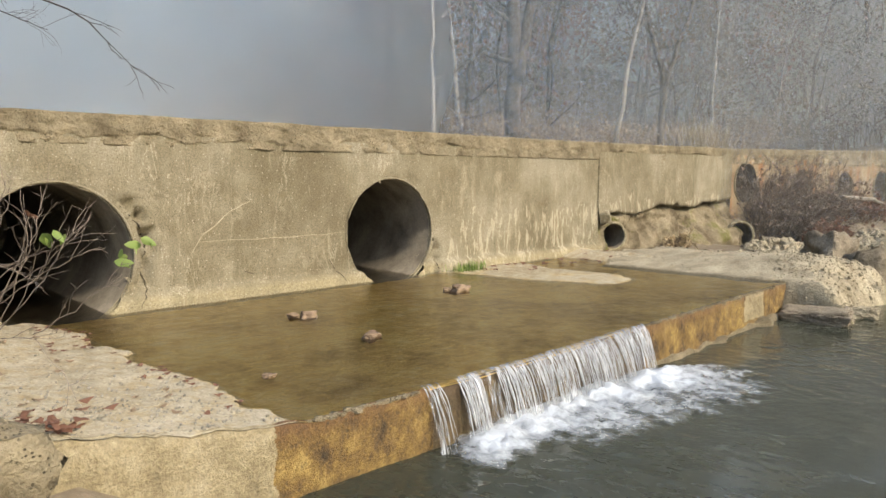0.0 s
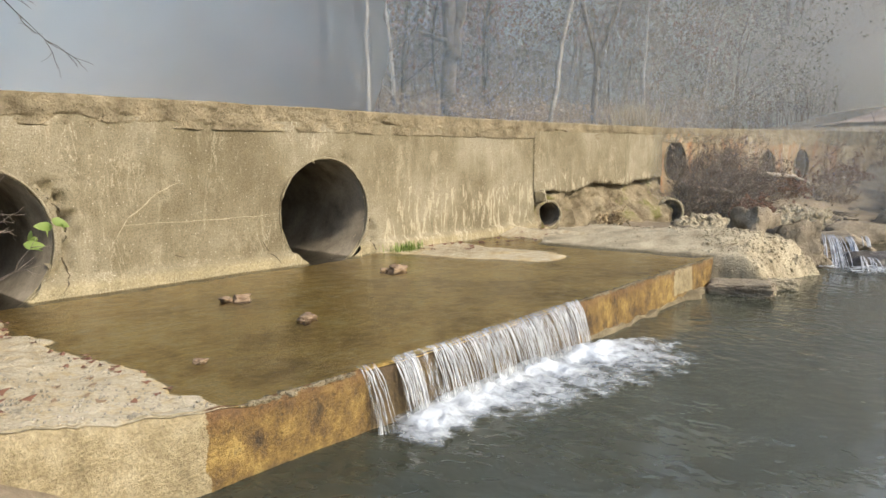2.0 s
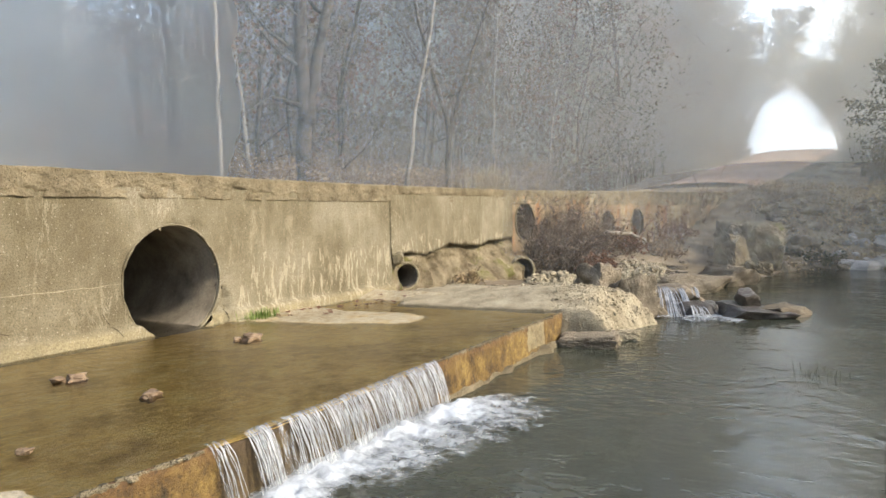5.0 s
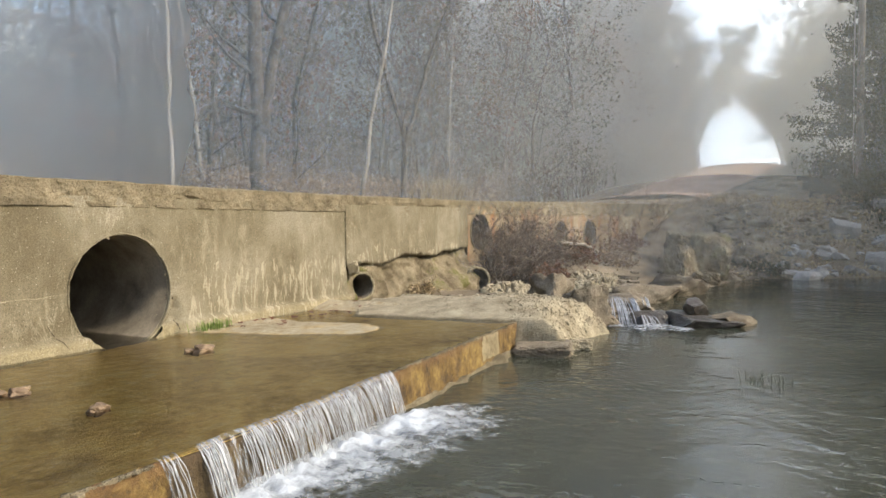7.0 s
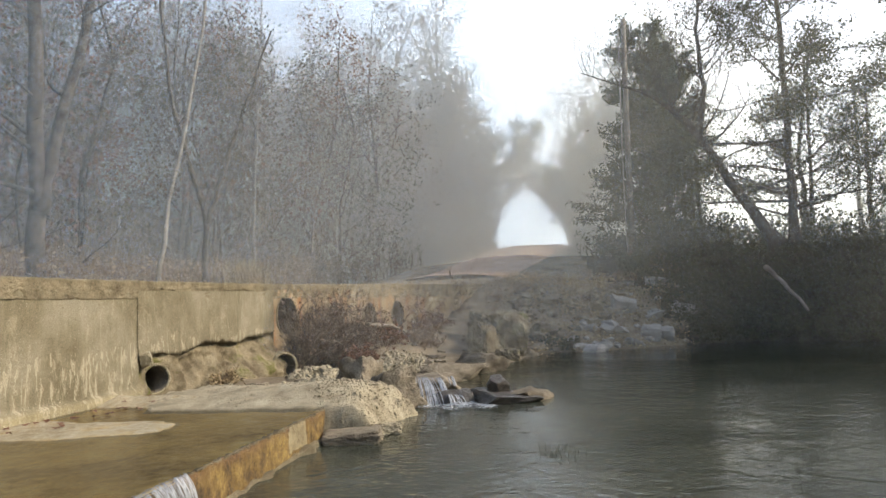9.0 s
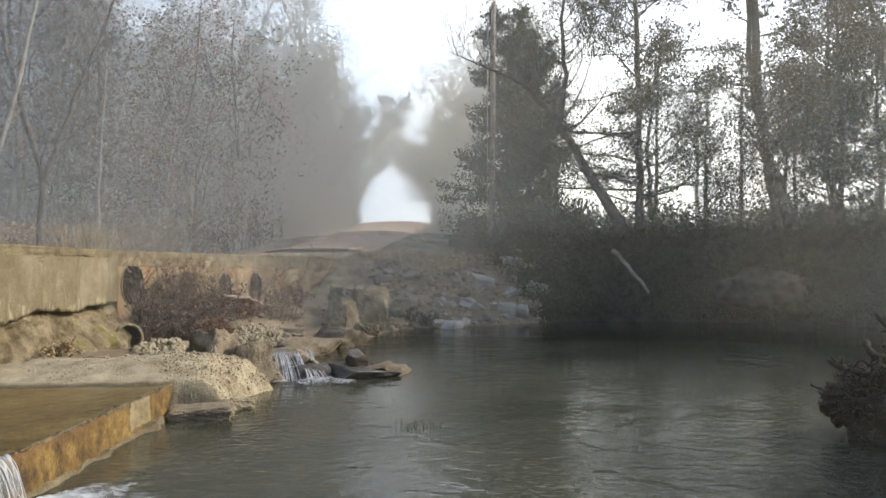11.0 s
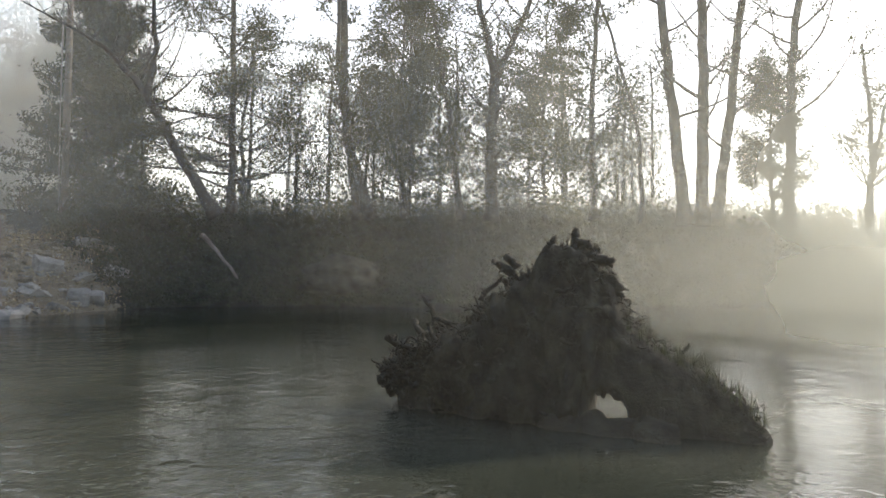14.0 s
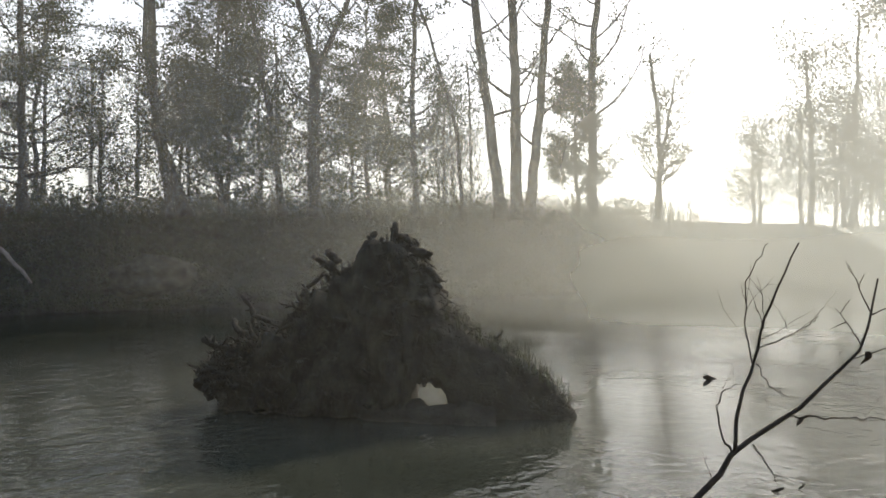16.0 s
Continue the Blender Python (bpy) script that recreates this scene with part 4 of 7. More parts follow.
def apron_z(x, y):
    """The slab, with a dry rise at its near end and a dry patch by the wall."""
    edge = 2.08 - 0.10 * (y - 3.4) + 0.12 * fbm((x, y, 0), 1.3, 4) + 0.05 * fbm((x, y, 3), 6.0, 3)
    z = 0.385 + 0.010 * fbm((x, y, 0), 1.5, 4)
    z += 0.26 * smooth(edge + 0.05, edge - 1.9, x) + 0.045 * smooth(edge + 0.12, edge - 0.12, x)
    z += 0.012 * (smooth(6.4, 7.0, x - 0.35 * (6.6 - y)) * smooth(5.0, 5.3, y - 0.25 * math.sin(x * 2.3) - 0.1 * fbm((x, y, 4), 1.4, 3)) * smooth(8.5, 7.9, x + 0.15 * fbm((x, y, 8), 1.5, 3))) * 4.0
    z += 0.20 * smooth(9.1, 10.4, x + 0.10 * (y - 4.6)) * smooth(3.6, 4.6, y)
    z += 0.006 * fbm((x, y, 2), 9, 3) + (0.020 * fbm((x, y, 6), 3, 5) + 0.014 * fbm((x, y, 11), 15, 3)) * smooth(0.40, 0.47, z)
    return z


FALL_A, FALL_B = 2.93, 5.62
apron = thing("apron", "concrete spillway apron below the culverts, wet and ochre-stained", "apron", kind="structure")
av, af = sheet(list(np.arange(-0.2, 9.75, 0.045)), [i / 84 for i in range(85)],
               lambda x, v: (x, lip_y(x) + v * (7.16 - lip_y(x)), apron_z(x, lip_y(x) + v * (7.16 - lip_y(x)))))
piece("slab", mesh_of("slab", av, af, APRON), apron, "slab, ochre under shallow water, pale and gritty where dry")


def lip_place(x, k):
    y, top = lip_y(x), max(apron_z(x, lip_y(x)), 0.40)
    if 3.0 < x < 5.5:
        top = 0.385
    rag = 0.016 * fbm((x, k * 0.35, 1), 4, 5) + 0.012 * max(0, fbm((x, k * 0.3, 6), 9, 3))
    if k == 0:
        return (x, y + 0.035, top + 0.004)
    f = (k - 1) / 15
    chip = 0.02 * max(0, fbm((x, 0, 12), 5, 4)) * (1 - f) ** 4
    return (x, y - 0.01 - 0.02 * f + rag + chip + (0.014 if k == 9 else 0), top - 0.012 - chip * 0.5 - (top + 0.5) * f)


lv_, lf_ = sheet(list(np.arange(-0.2, 9.55, 0.03)), list(range(17)), lip_place)
piece("lip_face", mesh_of("lip_face", lv_, lf_, LIP), apron, "ochre and rust stained edge of the apron")
ev, ef = sheet([i / 12 for i in range(13)], [i / 6 for i in range(7)], lambda u, v: (9.52 + 0.02 * fbm((u, v, 0), 2), lip_y(9.5) + u * 2.0, -0.5 + v * (0.5 + apron_z(9.5, lip_y(9.5) + u * 2.0))))
piece("lip_end_face", mesh_of("lip_end_face", ev, ef, LIP), apron)

# the worn footing that stands proud at the water, and the chips broken out of the upper edge
kv2, kf2 = sheet(list(np.arange(5.75, 9.5, 0.04)), list(range(7)),
                 lambda x, k: (x, lip_y(x) - 0.012 - (0.012 + 0.11 * max(0, fbm((x, 0, 21), 2.2, 5)) + 0.05 * smooth(7.6, 9.0, x)) * (0, 0.6, 0.9, 1.0, 1.05, 1.1, 1.2)[k] + 0.012 * fbm((x, k, 5), 7, 3), (0.035 + 0.03 * smooth(7.2, 9.0, x) + 0.05 * fbm((x, 0, 8), 3.5, 5)) * (1.1, 1.05, 0.95, 0.7, 0.3, -0.5, -2.0)[k]))
piece("lip_footing", mesh_of("lip_footing", kv2, kf2, CAP), apron, "pale crumbling footing along the waterline")
chip_v, chip_f = [], []
rng = random.Random(57)
base = rock_mesh("chip", 6, (1, 1, 1), CAP, 0.25, sub=1)
chip_pts, chip_fcs = [v.co.copy() for v in base.vertices], [tuple(p.vertices) for p in base.polygons]
for _ in range(900):
    x = rng.uniform(2.1, 9.45)
    if FALL_A - 0.05 < x < FALL_B + 0.02:
        continue
    r = rng.uniform(0.005, 0.017) * (1.6 if rng.random() < 0.08 else 1)
    p = Vector((x, lip_y(x) + rng.gauss(0.012, 0.012), max(apron_z(x, lip_y(x)), 0.40) + rng.uniform(-0.012, 0.006)))
    b = len(chip_v)
    chip_v += [p + Vector((q.x * r * 1.4, q.y * r, q.z * r * 0.7)) for q in chip_pts]
    chip_f += [tuple(b + i for i in f) for f in chip_fcs]
tagged(piece("edge_crumbs", mesh_of("edge_crumbs", chip_v, chip_f, CAP, False), apron, "crumbled aggregate along the upper edge"), kind="stuff")

film_v, film_f = sheet(list(np.arange(0.9, 10.4, 0.12)), [i / 30 for i in range(31)], lambda x, v: (x, lip_y(x) + 0.01 + v * (7.25 - lip_y(x)), 0.420 + (0.0 if x < 9 else 0.02 * (x - 9))))
film = tagged(new("apron_water", mesh_of("apron_water", film_v, film_f, FILM)), "clear shallow water running over the apron", "water", kind="structure")
for hx, hz, r in BIG:
    qv, qf = sheet([hx - 0.6 + i * 0.1 for i in range(13)], [7.25 + i * 0.4 for i in range(13)], lambda x, y: (x, y, 0.421 + 0.004 * (y - 7.2)))
    tagged(new("culvert_water", mesh_of("culvert_water", qv, qf, FILM)), "shallow water in the culvert's floor", "water", kind="structure")


# ---- falling water and foam ----


def waterfall():
    t = thing("waterfall", "white sheet of water in strands falling off the apron's lip", "water", kind="stuff")
    rng = random.Random(5)
    sv, sf, sc = [], [], []
    us = list(np.arange(FALL_A, FALL_B, 0.025))

    def drop(x, k):
        y, f = lip_y(x), k / 12
        reach = 0.05 + 0.10 * (0.5 + 0.5 * fbm((x, 0, 3), 2.5, 3))
        return (x + 0.05 * f, y + 0.03 - 0.09 * f - reach * f ** 0.6, 0.43 - 0.47 * f ** 1.7 if k > 0 else 0.428)
    v_, f_ = sheet(us, list(range(13)), drop)
    me = mesh_of("sheet", v_, f_, FALL)
    cover(me, [0.08 + 0.55 * fbm((v[0], 0, 0), 3.4, 4) + 0.25 * smooth(0.2, 0.0, v[2]) - (0.9 if 3.05 < v[0] < 3.22 else 0) for v in v_])
    piece("sheet", me, t)
    # ropes of water, bunched by the lip's notches; each swings in and thins as it falls
    x, n = FALL_A, 0
    while x < FALL_B:
        n += 1
        x += rng.uniform(0.007, 0.019)
        thick = fbm((x, 1, 0), 5.0, 3)
        if 3.05 < x < 3.20 or thick < -0.28:
            continue
        w = rng.uniform(0.0016, 0.0040) * (1.0 + 1.2 * max(0, thick)) * (2.0 if rng.random() < 0.10 else 1)
        f0, f1 = rng.uniform(-0.03, 0.10), rng.uniform(0.75, 1.02)
        sway = rng.gauss(0, 0.010)
        pts, rad = [], []
        for i in range(13):
            f = f0 + (f1 - f0) * i / 12
            p = drop(x + sway * f + 0.004 * math.sin(i * 1.1 + n), max(0, f) * 12)
            pts.append((p[0], p[1] - 0.006 - (0.05 * -f if f < 0 else 0), p[2]))
            rad.append(w * (0.30 + 0.70 * math.sin(math.pi * (i + 0.5) / 13)) * rng.uniform(0.7, 1.3))
        tube(sv, sf, pts, rad, 5)
    tagged(piece("strands", mesh_of("strands", sv, sf, STRAND), t, "bright strands of water"), kind="stuff")
    return t


STRAND = plain("white_strands", (0.36, 0.375, 0.385), (0.66, 0.67, 0.68), 6, 30, 0.2, 0.0, 0.01, spec=0.8)
waterfall()


def foam_patch(name, label, cx, cy, rx, ry, push, hump, seed, step=0.05):
    us, vs = np.arange(cx - rx, cx + rx, step), np.arange(cy - ry, cy + ry, step)
    v_, f_ = sheet(list(us), list(vs), lambda x, y: (x, y, 0.0))
    out, cov = [], []
    for x, y, _ in v_:
        d = math.hypot((x - cx) / rx, (y - cy) / ry)
        n = fbm((x, y, seed), 1.7, 4)
        c = push(x, y) + 0.5 * n - 1.2 * smooth(0.7, 1.0, d)
        out.append((x, y, 0.012 + hump * max(0, c) * (1.0 + 0.8 * fbm((x, y, seed + 3), 9, 4))))
        cov.append(c - 0.25)
    me = mesh_of(name, out, f_, FOAM)
    cover(me, cov)
    return tagged(new(name, me), label, "water", kind="stuff")


def main_push(x, y):
    d = lip_y(x) - 0.10 - y
    return 1.60 * smooth(2.6, 3.3, x) * smooth(6.9, 5.3, x) * smooth(0.60 + 0.36 * (x - 3), 0.0, d) - 0.30


foam_patch("foam", "churned white foam below the waterfall", 4.7, 2.55, 2.6, 1.0, main_push, 0.045, 4, 0.035)


def blade(verts, faces, p, tip, w):
    """Appends one grass blade."""
    p, tip = Vector(p), Vector(tip)
    s = (tip - p).cross(Vector((0, 0, 1)))
    s = (s.normalized() if s.length > 1e-4 else Vector((1, 0, 0))) * w
    m = p.lerp(tip, 0.55) + Vector((0, 0, (tip - p).length * 0.12))
    b = len(verts)
    verts.extend([p - s, p + s, m + s * 0.7, m - s * 0.7, tip])
    faces.extend([(b, b + 1, b + 2, b + 3), (b + 3, b + 2, b + 4)])


# ---- rubble between the apron and the second cascade ----
def mound():
    """The broken slab of poured concrete and gravel that sags into the pool."""
    t = thing("rubble_mound", "pale sagging mound of poured concrete and gravel at the apron's end", "rubble")
    def top(u, v):
        # u across from the apron's end to the cascade, v from the wall to the water
        x = 8.85 + 2.3 * u + 0.30 * v
        y = 6.25 - 3.92 * v + 0.35 * math.sin(u * 3.1)
        edge = max(smooth(0.72, 1.0, v), smooth(0.80, 1.0, u), smooth(0.12, 0.0, v) * 0.3, smooth(0.10, 0.0, u) * smooth(0.60, 0.72, v))
        z = 0.43 + 0.12 * smooth(0, 0.5, u) - 0.13 * smooth(0.45, 0.95, u) * v + 0.04 * smooth(0.0, 0.3, u) * fbm((x, y, 0), 0.9, 5) - 0.95 * edge ** 2.2 + 0.13 * min(1, edge * 2) * fbm((x, y, 4), 6.5, 5) + 0.012 * fbm((x, y, 8), 8, 4) + 0.10 * smooth(0.1, 0.5, u) * smooth(0.2, 0.6, v) * smooth(1.0, 0.7, v) - 0.14 * smooth(0.05, 0.0, u)
        return (x, y, z)
    v_, f_ = sheet([i / 60 for i in range(61)], [i / 110 for i in range(111)], top)
    piece("crust", mesh_of("crust", v_, f_, GRAVELLY), t, "tan gravelly crust")
    piece("toe_block", block_mesh("toe_block", 77, (0.36, 0.24, 0.10), STONE), t, "squared block under the toe", pose(9.10, 3.16, 0.06, 3, -2, -77))
    piece("toe_block", block_mesh("toe_block", 78, (0.16, 0.16, 0.10), GRAVELLY), t, "broken block under the toe", pose(9.80, 2.86, 0.02, 0, 8, 20))
    gv_, gf_ = [], []
    rng = random.Random(8)
    base = rock_mesh("pebble", 3, (1, 1, 1), STONE, 0.2, sub=1)
    pts = [v.co.copy() for v in base.vertices]
    fcs = [tuple(p.vertices) for p in base.polygons]
    for _ in range(3600):
        u, v = rng.random() ** 0.6, rng.random() ** 0.5
        if v < 0.66 and u < 0.75 and rng.random() < 0.9:
            continue
        p = Vector(top(u, v))
        s = rng.uniform(0.005, 0.017) * (2.2 if rng.random() < 0.05 else 1)
        b = len(gv_)
        gv_ += [p + q * s for q in pts]
        gf_ += [tuple(b + i for i in f) for f in fcs]
    tagged(piece("gravel", mesh_of("gravel", gv_, gf_, GRAVELLY, False), t), kind="stuff")
    return t


mound()
rubble = "rocks round the second cascade"
rock("boulder", "tan rounded boulder above the second cascade", (12.25, 4.12, 0.48), (0.36, 0.32, 0.34), 11, STONE, rubble, turn=20, rough=0.5)
rock("boulder", "big brown boulder the second cascade spills past", (12.05, 3.48, 0.18), (0.50, 0.50, 0.46), 12, STONE, rubble, turn=-35, rough=0.5)
rock("ledge_rock", "dark wet rock step in the second cascade", (12.65, 2.55, 0.02), (0.45, 0.36, 0.20), 13, WETSTONE, rubble, turn=10)
rock("ledge_rock", "flat wet ledge reaching into the pool", (12.75, 1.85, 0.02), (0.55, 0.62, 0.16), 14, WETSTONE, rubble, turn=-20)
rock("ledge_rock", "flat pointed brown slab at the pool's end of the ledge", (13.0, 1.22, 0.03), (0.42, 0.34, 0.13), 15, STONE, rubble, turn=-50)
rock("stone", "rounded dark stone sitting on the wet ledge", (12.9, 1.78, 0.24), (0.17, 0.17, 0.15), 16, WETSTONE, rubble)
rock("ledge_rock", "tan flat ledge rock behind the cascade", (13.9, 3.3, 0.10), (0.8, 0.55, 0.20), 17, STONE, rubble, turn=15, rough=0.4)
rock("ledge_rock", "tan flat ledge rock beside the pool", (16.2, 3.4, 0.12), (1.0, 0.6, 0.22), 18, STONE, rubble, turn=-10, rough=0.45)
rock("boulder", "undercut brown boulder beside the pool", (17.9, 2.95, 0.14), (0.65, 0.5, 0.30), 19, STONE, rubble, turn=40, rough=0.45)
rng = random.Random(21)
for i in range(95):
    x, y = rng.uniform(11.2, 21.5), rng.uniform(3.6, 6.4)
    if x < 12.4 and y < 4.8:
        continue
    s = 0.04 + 0.15 * rng.random() ** 2.4
    rock("rubble_stone", "broken limestone lump in the rubble bed", (x, y, land(x, y) + s * 0.1), (s * rng.uniform(0.8, 1.6), s, s * rng.uniform(0.5, 0.8)), 100 + i, STONE, "loose rubble stones", turn=rng.uniform(0, 360), sub=2)


def gravel_heap(cx, cy, rx, ry, h, count, seed):
    """Washed stones heaped below the drain pipe."""
    rng = random.Random(seed)
    base = rock_mesh("pebble", 5, (1, 1, 1), STONE, 0.2, sub=1)
    pts, fcs = [v.co.copy() for v in base.vertices], [tuple(p.vertices) for p in base.polygons]
    v_, f_ = [], []
    for _ in range(count):
        a, r = rng.uniform(0, 6.28), math.sqrt(rng.random())
        x, y = cx + rx * r * math.cos(a), cy + ry * r * math.sin(a)
        p = Vector((x, y, land(x, y) + h * (1 - r * r) * rng.uniform(0.4, 1)))
        s = rng.uniform(0.025, 0.075)
        turn = Euler((rng.uniform(0, 3), rng.uniform(0, 3), rng.uniform(0, 3)))
        b = len(v_)
        for q in pts:
            q = Vector((q.x * s * 1.3, q.y * s, q.z * s * 0.8))
            q.rotate(turn)
            v_.append(p + q)
        f_ += [tuple(b + i for i in f) for f in fcs]
    tagged(new("gravel_heap", mesh_of("gravel_heap", v_, f_, GRAVELLY, False)), "heap of tan washed stones below the drain pipe", "gravel", kind="stuff")


gravel_heap(13.9, 5.5, 0.9, 0.6, 0.22, 420, 24)
gravel_heap(12.6, 4.9, 0.7, 0.5, 0.10, 200, 25)
gravel_heap(16.8, 4.6, 1.8, 0.8, 0.10, 420, 26)
# the broken abutment: squared blocks at the water
def block(name, label, at, size, seed, mat=STONE, group="", turn=0.0, tilt=(0, 0)):
    ob = new(name, block_mesh(name, seed, size, mat))
    ob.matrix_world = pose(*at, tilt[0], tilt[1], turn)
    return tagged(ob, label, "concrete block", group)


block("abutment_block", "large tilted square concrete block at the pool's edge", (21.75, 2.62, 0.72), (0.55, 0.50, 0.60), 41, MOSSY, "broken abutment", 12, (5, -6))
block("abutment_block", "leaning grey concrete slab against the abutment", (20.7, 3.25, 0.45), (0.45, 0.32, 0.5), 42, MOSSY, "broken abutment", -20, (-8, 16))
block("abutment_block", "low broken block in front of the abutment", (20.6, 2.6, 0.10), (0.42, 0.34, 0.22), 43, MOSSY, "broken abutment", 10, (4, 8))
block("abutment_block", "broken block lying behind the abutment", (22.6, 3.5, 1.0), (0.5, 0.4, 0.35), 44, MOSSY, "broken abutment", 35, (4, -8))
rng = random.Random(22)
for i in range(300):
    x, y = rng.uniform(21.8, 28.5), rng.uniform(-3.0, 3.6)
    if pool_distance(x, y) < 0.02:
        continue
    pale_one = y < 0.8 - 0.25 * (x - 24) and rng.random() < 0.65
    s = 0.06 + 0.22 * rng.random() ** 2
    s *= 1.2 if pale_one else 1
    rock("riprap_stone", "pale grey riprap stone on the bank" if pale_one else "brown stone among leaf litter on the bank", (x, y, land(x, y) + s * 0.18), (s * 1.3, s * 1.0, s * rng.uniform(0.5, 0.8)), 200 + i, PALESTONE if pale_one else STONE, "riprap on the embankment", turn=rng.uniform(0, 360), tilt=(rng.uniform(-20, 20), rng.uniform(-20, 20)), sub=2)
rock("riprap_stone", "large pale grey slab of riprap on the bank", (26.6, -0.9, land(26.6, -0.9) + 0.1), (0.40, 0.52, 0.30), 590, PALESTONE, "riprap on the embankment", turn=20, tilt=(12, -18))
rock("riprap_stone", "large pale grey slab of riprap on the bank", (25.2, -1.7, land(25.2, -1.7) + 0.1), (0.34, 0.42, 0.24), 591, PALESTONE, "riprap on the embankment", turn=70, tilt=(-10, -15))
rock("bank_rock", "big rough rock half buried in the far bank", (24.9, -10.4, 1.05), (1.1, 1.8, 0.75), 61, DARKROCK, turn=30, rough=0.6, worn=True)


def second_cascade():
    t = thing("small_cascade", "small white cascade tumbling between wet rocks into the pool", "water", kind="stuff")
    rng = random.Random(9)
    sv, sf = [], []
    # (top, foot) of each tongue of water: a tall one past the boulder, two low ones over the steps
    for (x0, y0, z0), (x1, y1, z1), wide, count in [((12.75, 3.10, 0.42), (12.05, 2.78, 0.0), 0.12, 20), ((12.80, 2.85, 0.40), (12.25, 2.55, 0.05), 0.09, 10),
                                                    ((12.85, 2.62, 0.42), (12.6, 2.50, 0.28), 0.08, 7), ((12.3, 2.45, 0.17), (11.9, 2.25, 0.0), 0.18, 11)]:
        for n in range(count):
            o = rng.gauss(0, 0.5) * wide
            pts = []
            for i in range(8):
                f = i / 7
                pts.append((x0 + (x1 - x0) * f + 0.02 * rng.uniform(-1, 1), y0 + (y1 - y0) * f + o * (1 + 0.5 * f), z0 + (z1 - z0) * f ** 1.7 + 0.012 * rng.uniform(-1, 1)))
            w = rng.uniform(0.004, 0.013)
            tube(sv, sf, pts, [w * (0.5 + 0.5 * math.sin(math.pi * i / 7)) for i in range(8)], 5)
    tagged(piece("strands", mesh_of("strands", sv, sf, STRAND), t), kind="stuff")
    return t


second_cascade()
foam_patch("foam", "foam at the foot of the small cascade", 11.9, 2.35, 0.65, 0.9, lambda x, y: 0.62 * smooth(11.3, 12.0, x), 0.04, 14)


# ---- dead brush and driftwood against the far culverts ----
def brush(name, label, cx, cy, cz, rx, ry, h, stems, leaves, seed, leafmat=DEAD, stemmat=BRUSH, lean=0.5):
    t = thing(name, label, "bush")
    rng = random.Random(seed)
    bv, bf, lv, lf = [], [], [], []
    for _ in range(stems):
        a, r = rng.uniform(0, 6.28), math.sqrt(rng.random())
        p = Vector((cx + rx * r * math.cos(a) * 0.7, cy + ry * r * math.sin(a) * 0.7, 0))
        p.z = land(p.x, p.y) - 0.03
        d = Vector((rng.uniform(-1, 1) * lean, rng.uniform(-1, 1) * lean, rng.uniform(0.4, 1)))
        L = h * rng.uniform(0.5, 1.15)
        path = bend(p, d, L, rng, 0.45, 0.02, 7)
        rr = rng.uniform(0.005, 0.014)
        tube(bv, bf, path, [rr * (1 - 0.1 * i) for i in range(8)], 4, False)
        for _ in range(3):
            q, e = along(path, rng.uniform(0.3, 1))
            tp = bend(q, e + Vector((rng.uniform(-1, 1), rng.uniform(-1, 1), rng.uniform(-1, 1))), L * 0.35, rng, 0.5, 0, 4)
            tube(bv, bf, tp, [rr * 0.5] * 4 + [rr * 0.2], 3, False)
            for _ in range(leaves):
                q2, _ = along(tp, rng.random())
                leaf(lv, lf, q2, rng.uniform(0.03, 0.07), rng)
    tagged(piece("stem_tangle", mesh_of("stem_tangle", bv, bf, stemmat), t), kind="stuff")
    if lv:
        tagged(piece("foliage", mesh_of("foliage", lv, lf, leafmat, False), t), kind="stuff")
    return t


GREYSTEM = plain("grey_dead_stems", (0.085, 0.068, 0.053), (0.29, 0.235, 0.18), 3.0, 20, 0.95, 0.0, 0.01, per=0.5)
GREYLEAF = leaf_material("withered_leaves", (0.08, 0.055, 0.042), (0.26, 0.18, 0.13))
brush("dead_bush", "tangled dark dead bush hanging over the culvert", 16.15, 6.85, 0.8, 0.55, 0.25, 1.9, 230, 1, 301, GREYLEAF, GREYSTEM, 0.38)
brush("dead_bush", "dense grey-brown dead bush standing before the culverts", 17.1, 6.35, 0.8, 0.75, 0.30, 1.75, 240, 1, 309, GREYLEAF, GREYSTEM, 0.34)
brush("dead_bush", "low tangle of dead stems on the rubble", 18.0, 6.2, 0.75, 0.9, 0.45, 1.0, 130, 2, 302, GREYLEAF, GREYSTEM)
brush("dead_bush", "russet dead weeds below the far wall", 19.2, 5.6, 0.7, 1.3, 0.5, 0.7, 70, 4, 303, RUSSET)
brush("dead_bush", "russet dead weeds below the far wall", 22.6, 5.2, 1.0, 1.6, 0.5, 0.8, 70, 4, 304, RUSSET)
brush("vine", "thin dead vine climbing the far wall", 22.9, 5.75, 1.0, 0.4, 0.15, 1.5, 14, 4, 305, RUSSET, lean=0.3)
brush("roadside_weed", "tall spindly weed against the far wall", 25.9, 5.0, 1.2, 0.35, 0.2, 2.1, 14, 5, 306, DEAD, lean=0.25)
brush("dead_bush", "russet weeds over the rubble", 16.6, 5.6, 0.45, 1.1, 0.4, 0.5, 90, 4, 307, RUSSET)
brush("dead_bush", "straw-coloured dead weeds among the rubble", 20.4, 5.0, 0.6, 1.2, 0.6, 0.55, 80, 3, 310, DEAD)
brush("dead_bush", "dark weeds at the foot of the embankment", 23.4, 1.2, 0.3, 0.4, 1.0, 0.5, 70, 5, 311, GRASS, GREYSTEM)
brush("footing_weed", "yellow-green weed on the mossy footing", 12.3, 6.78, 0.5, 0.5, 0.12, 0.4, 40, 3, 308, STRAW)


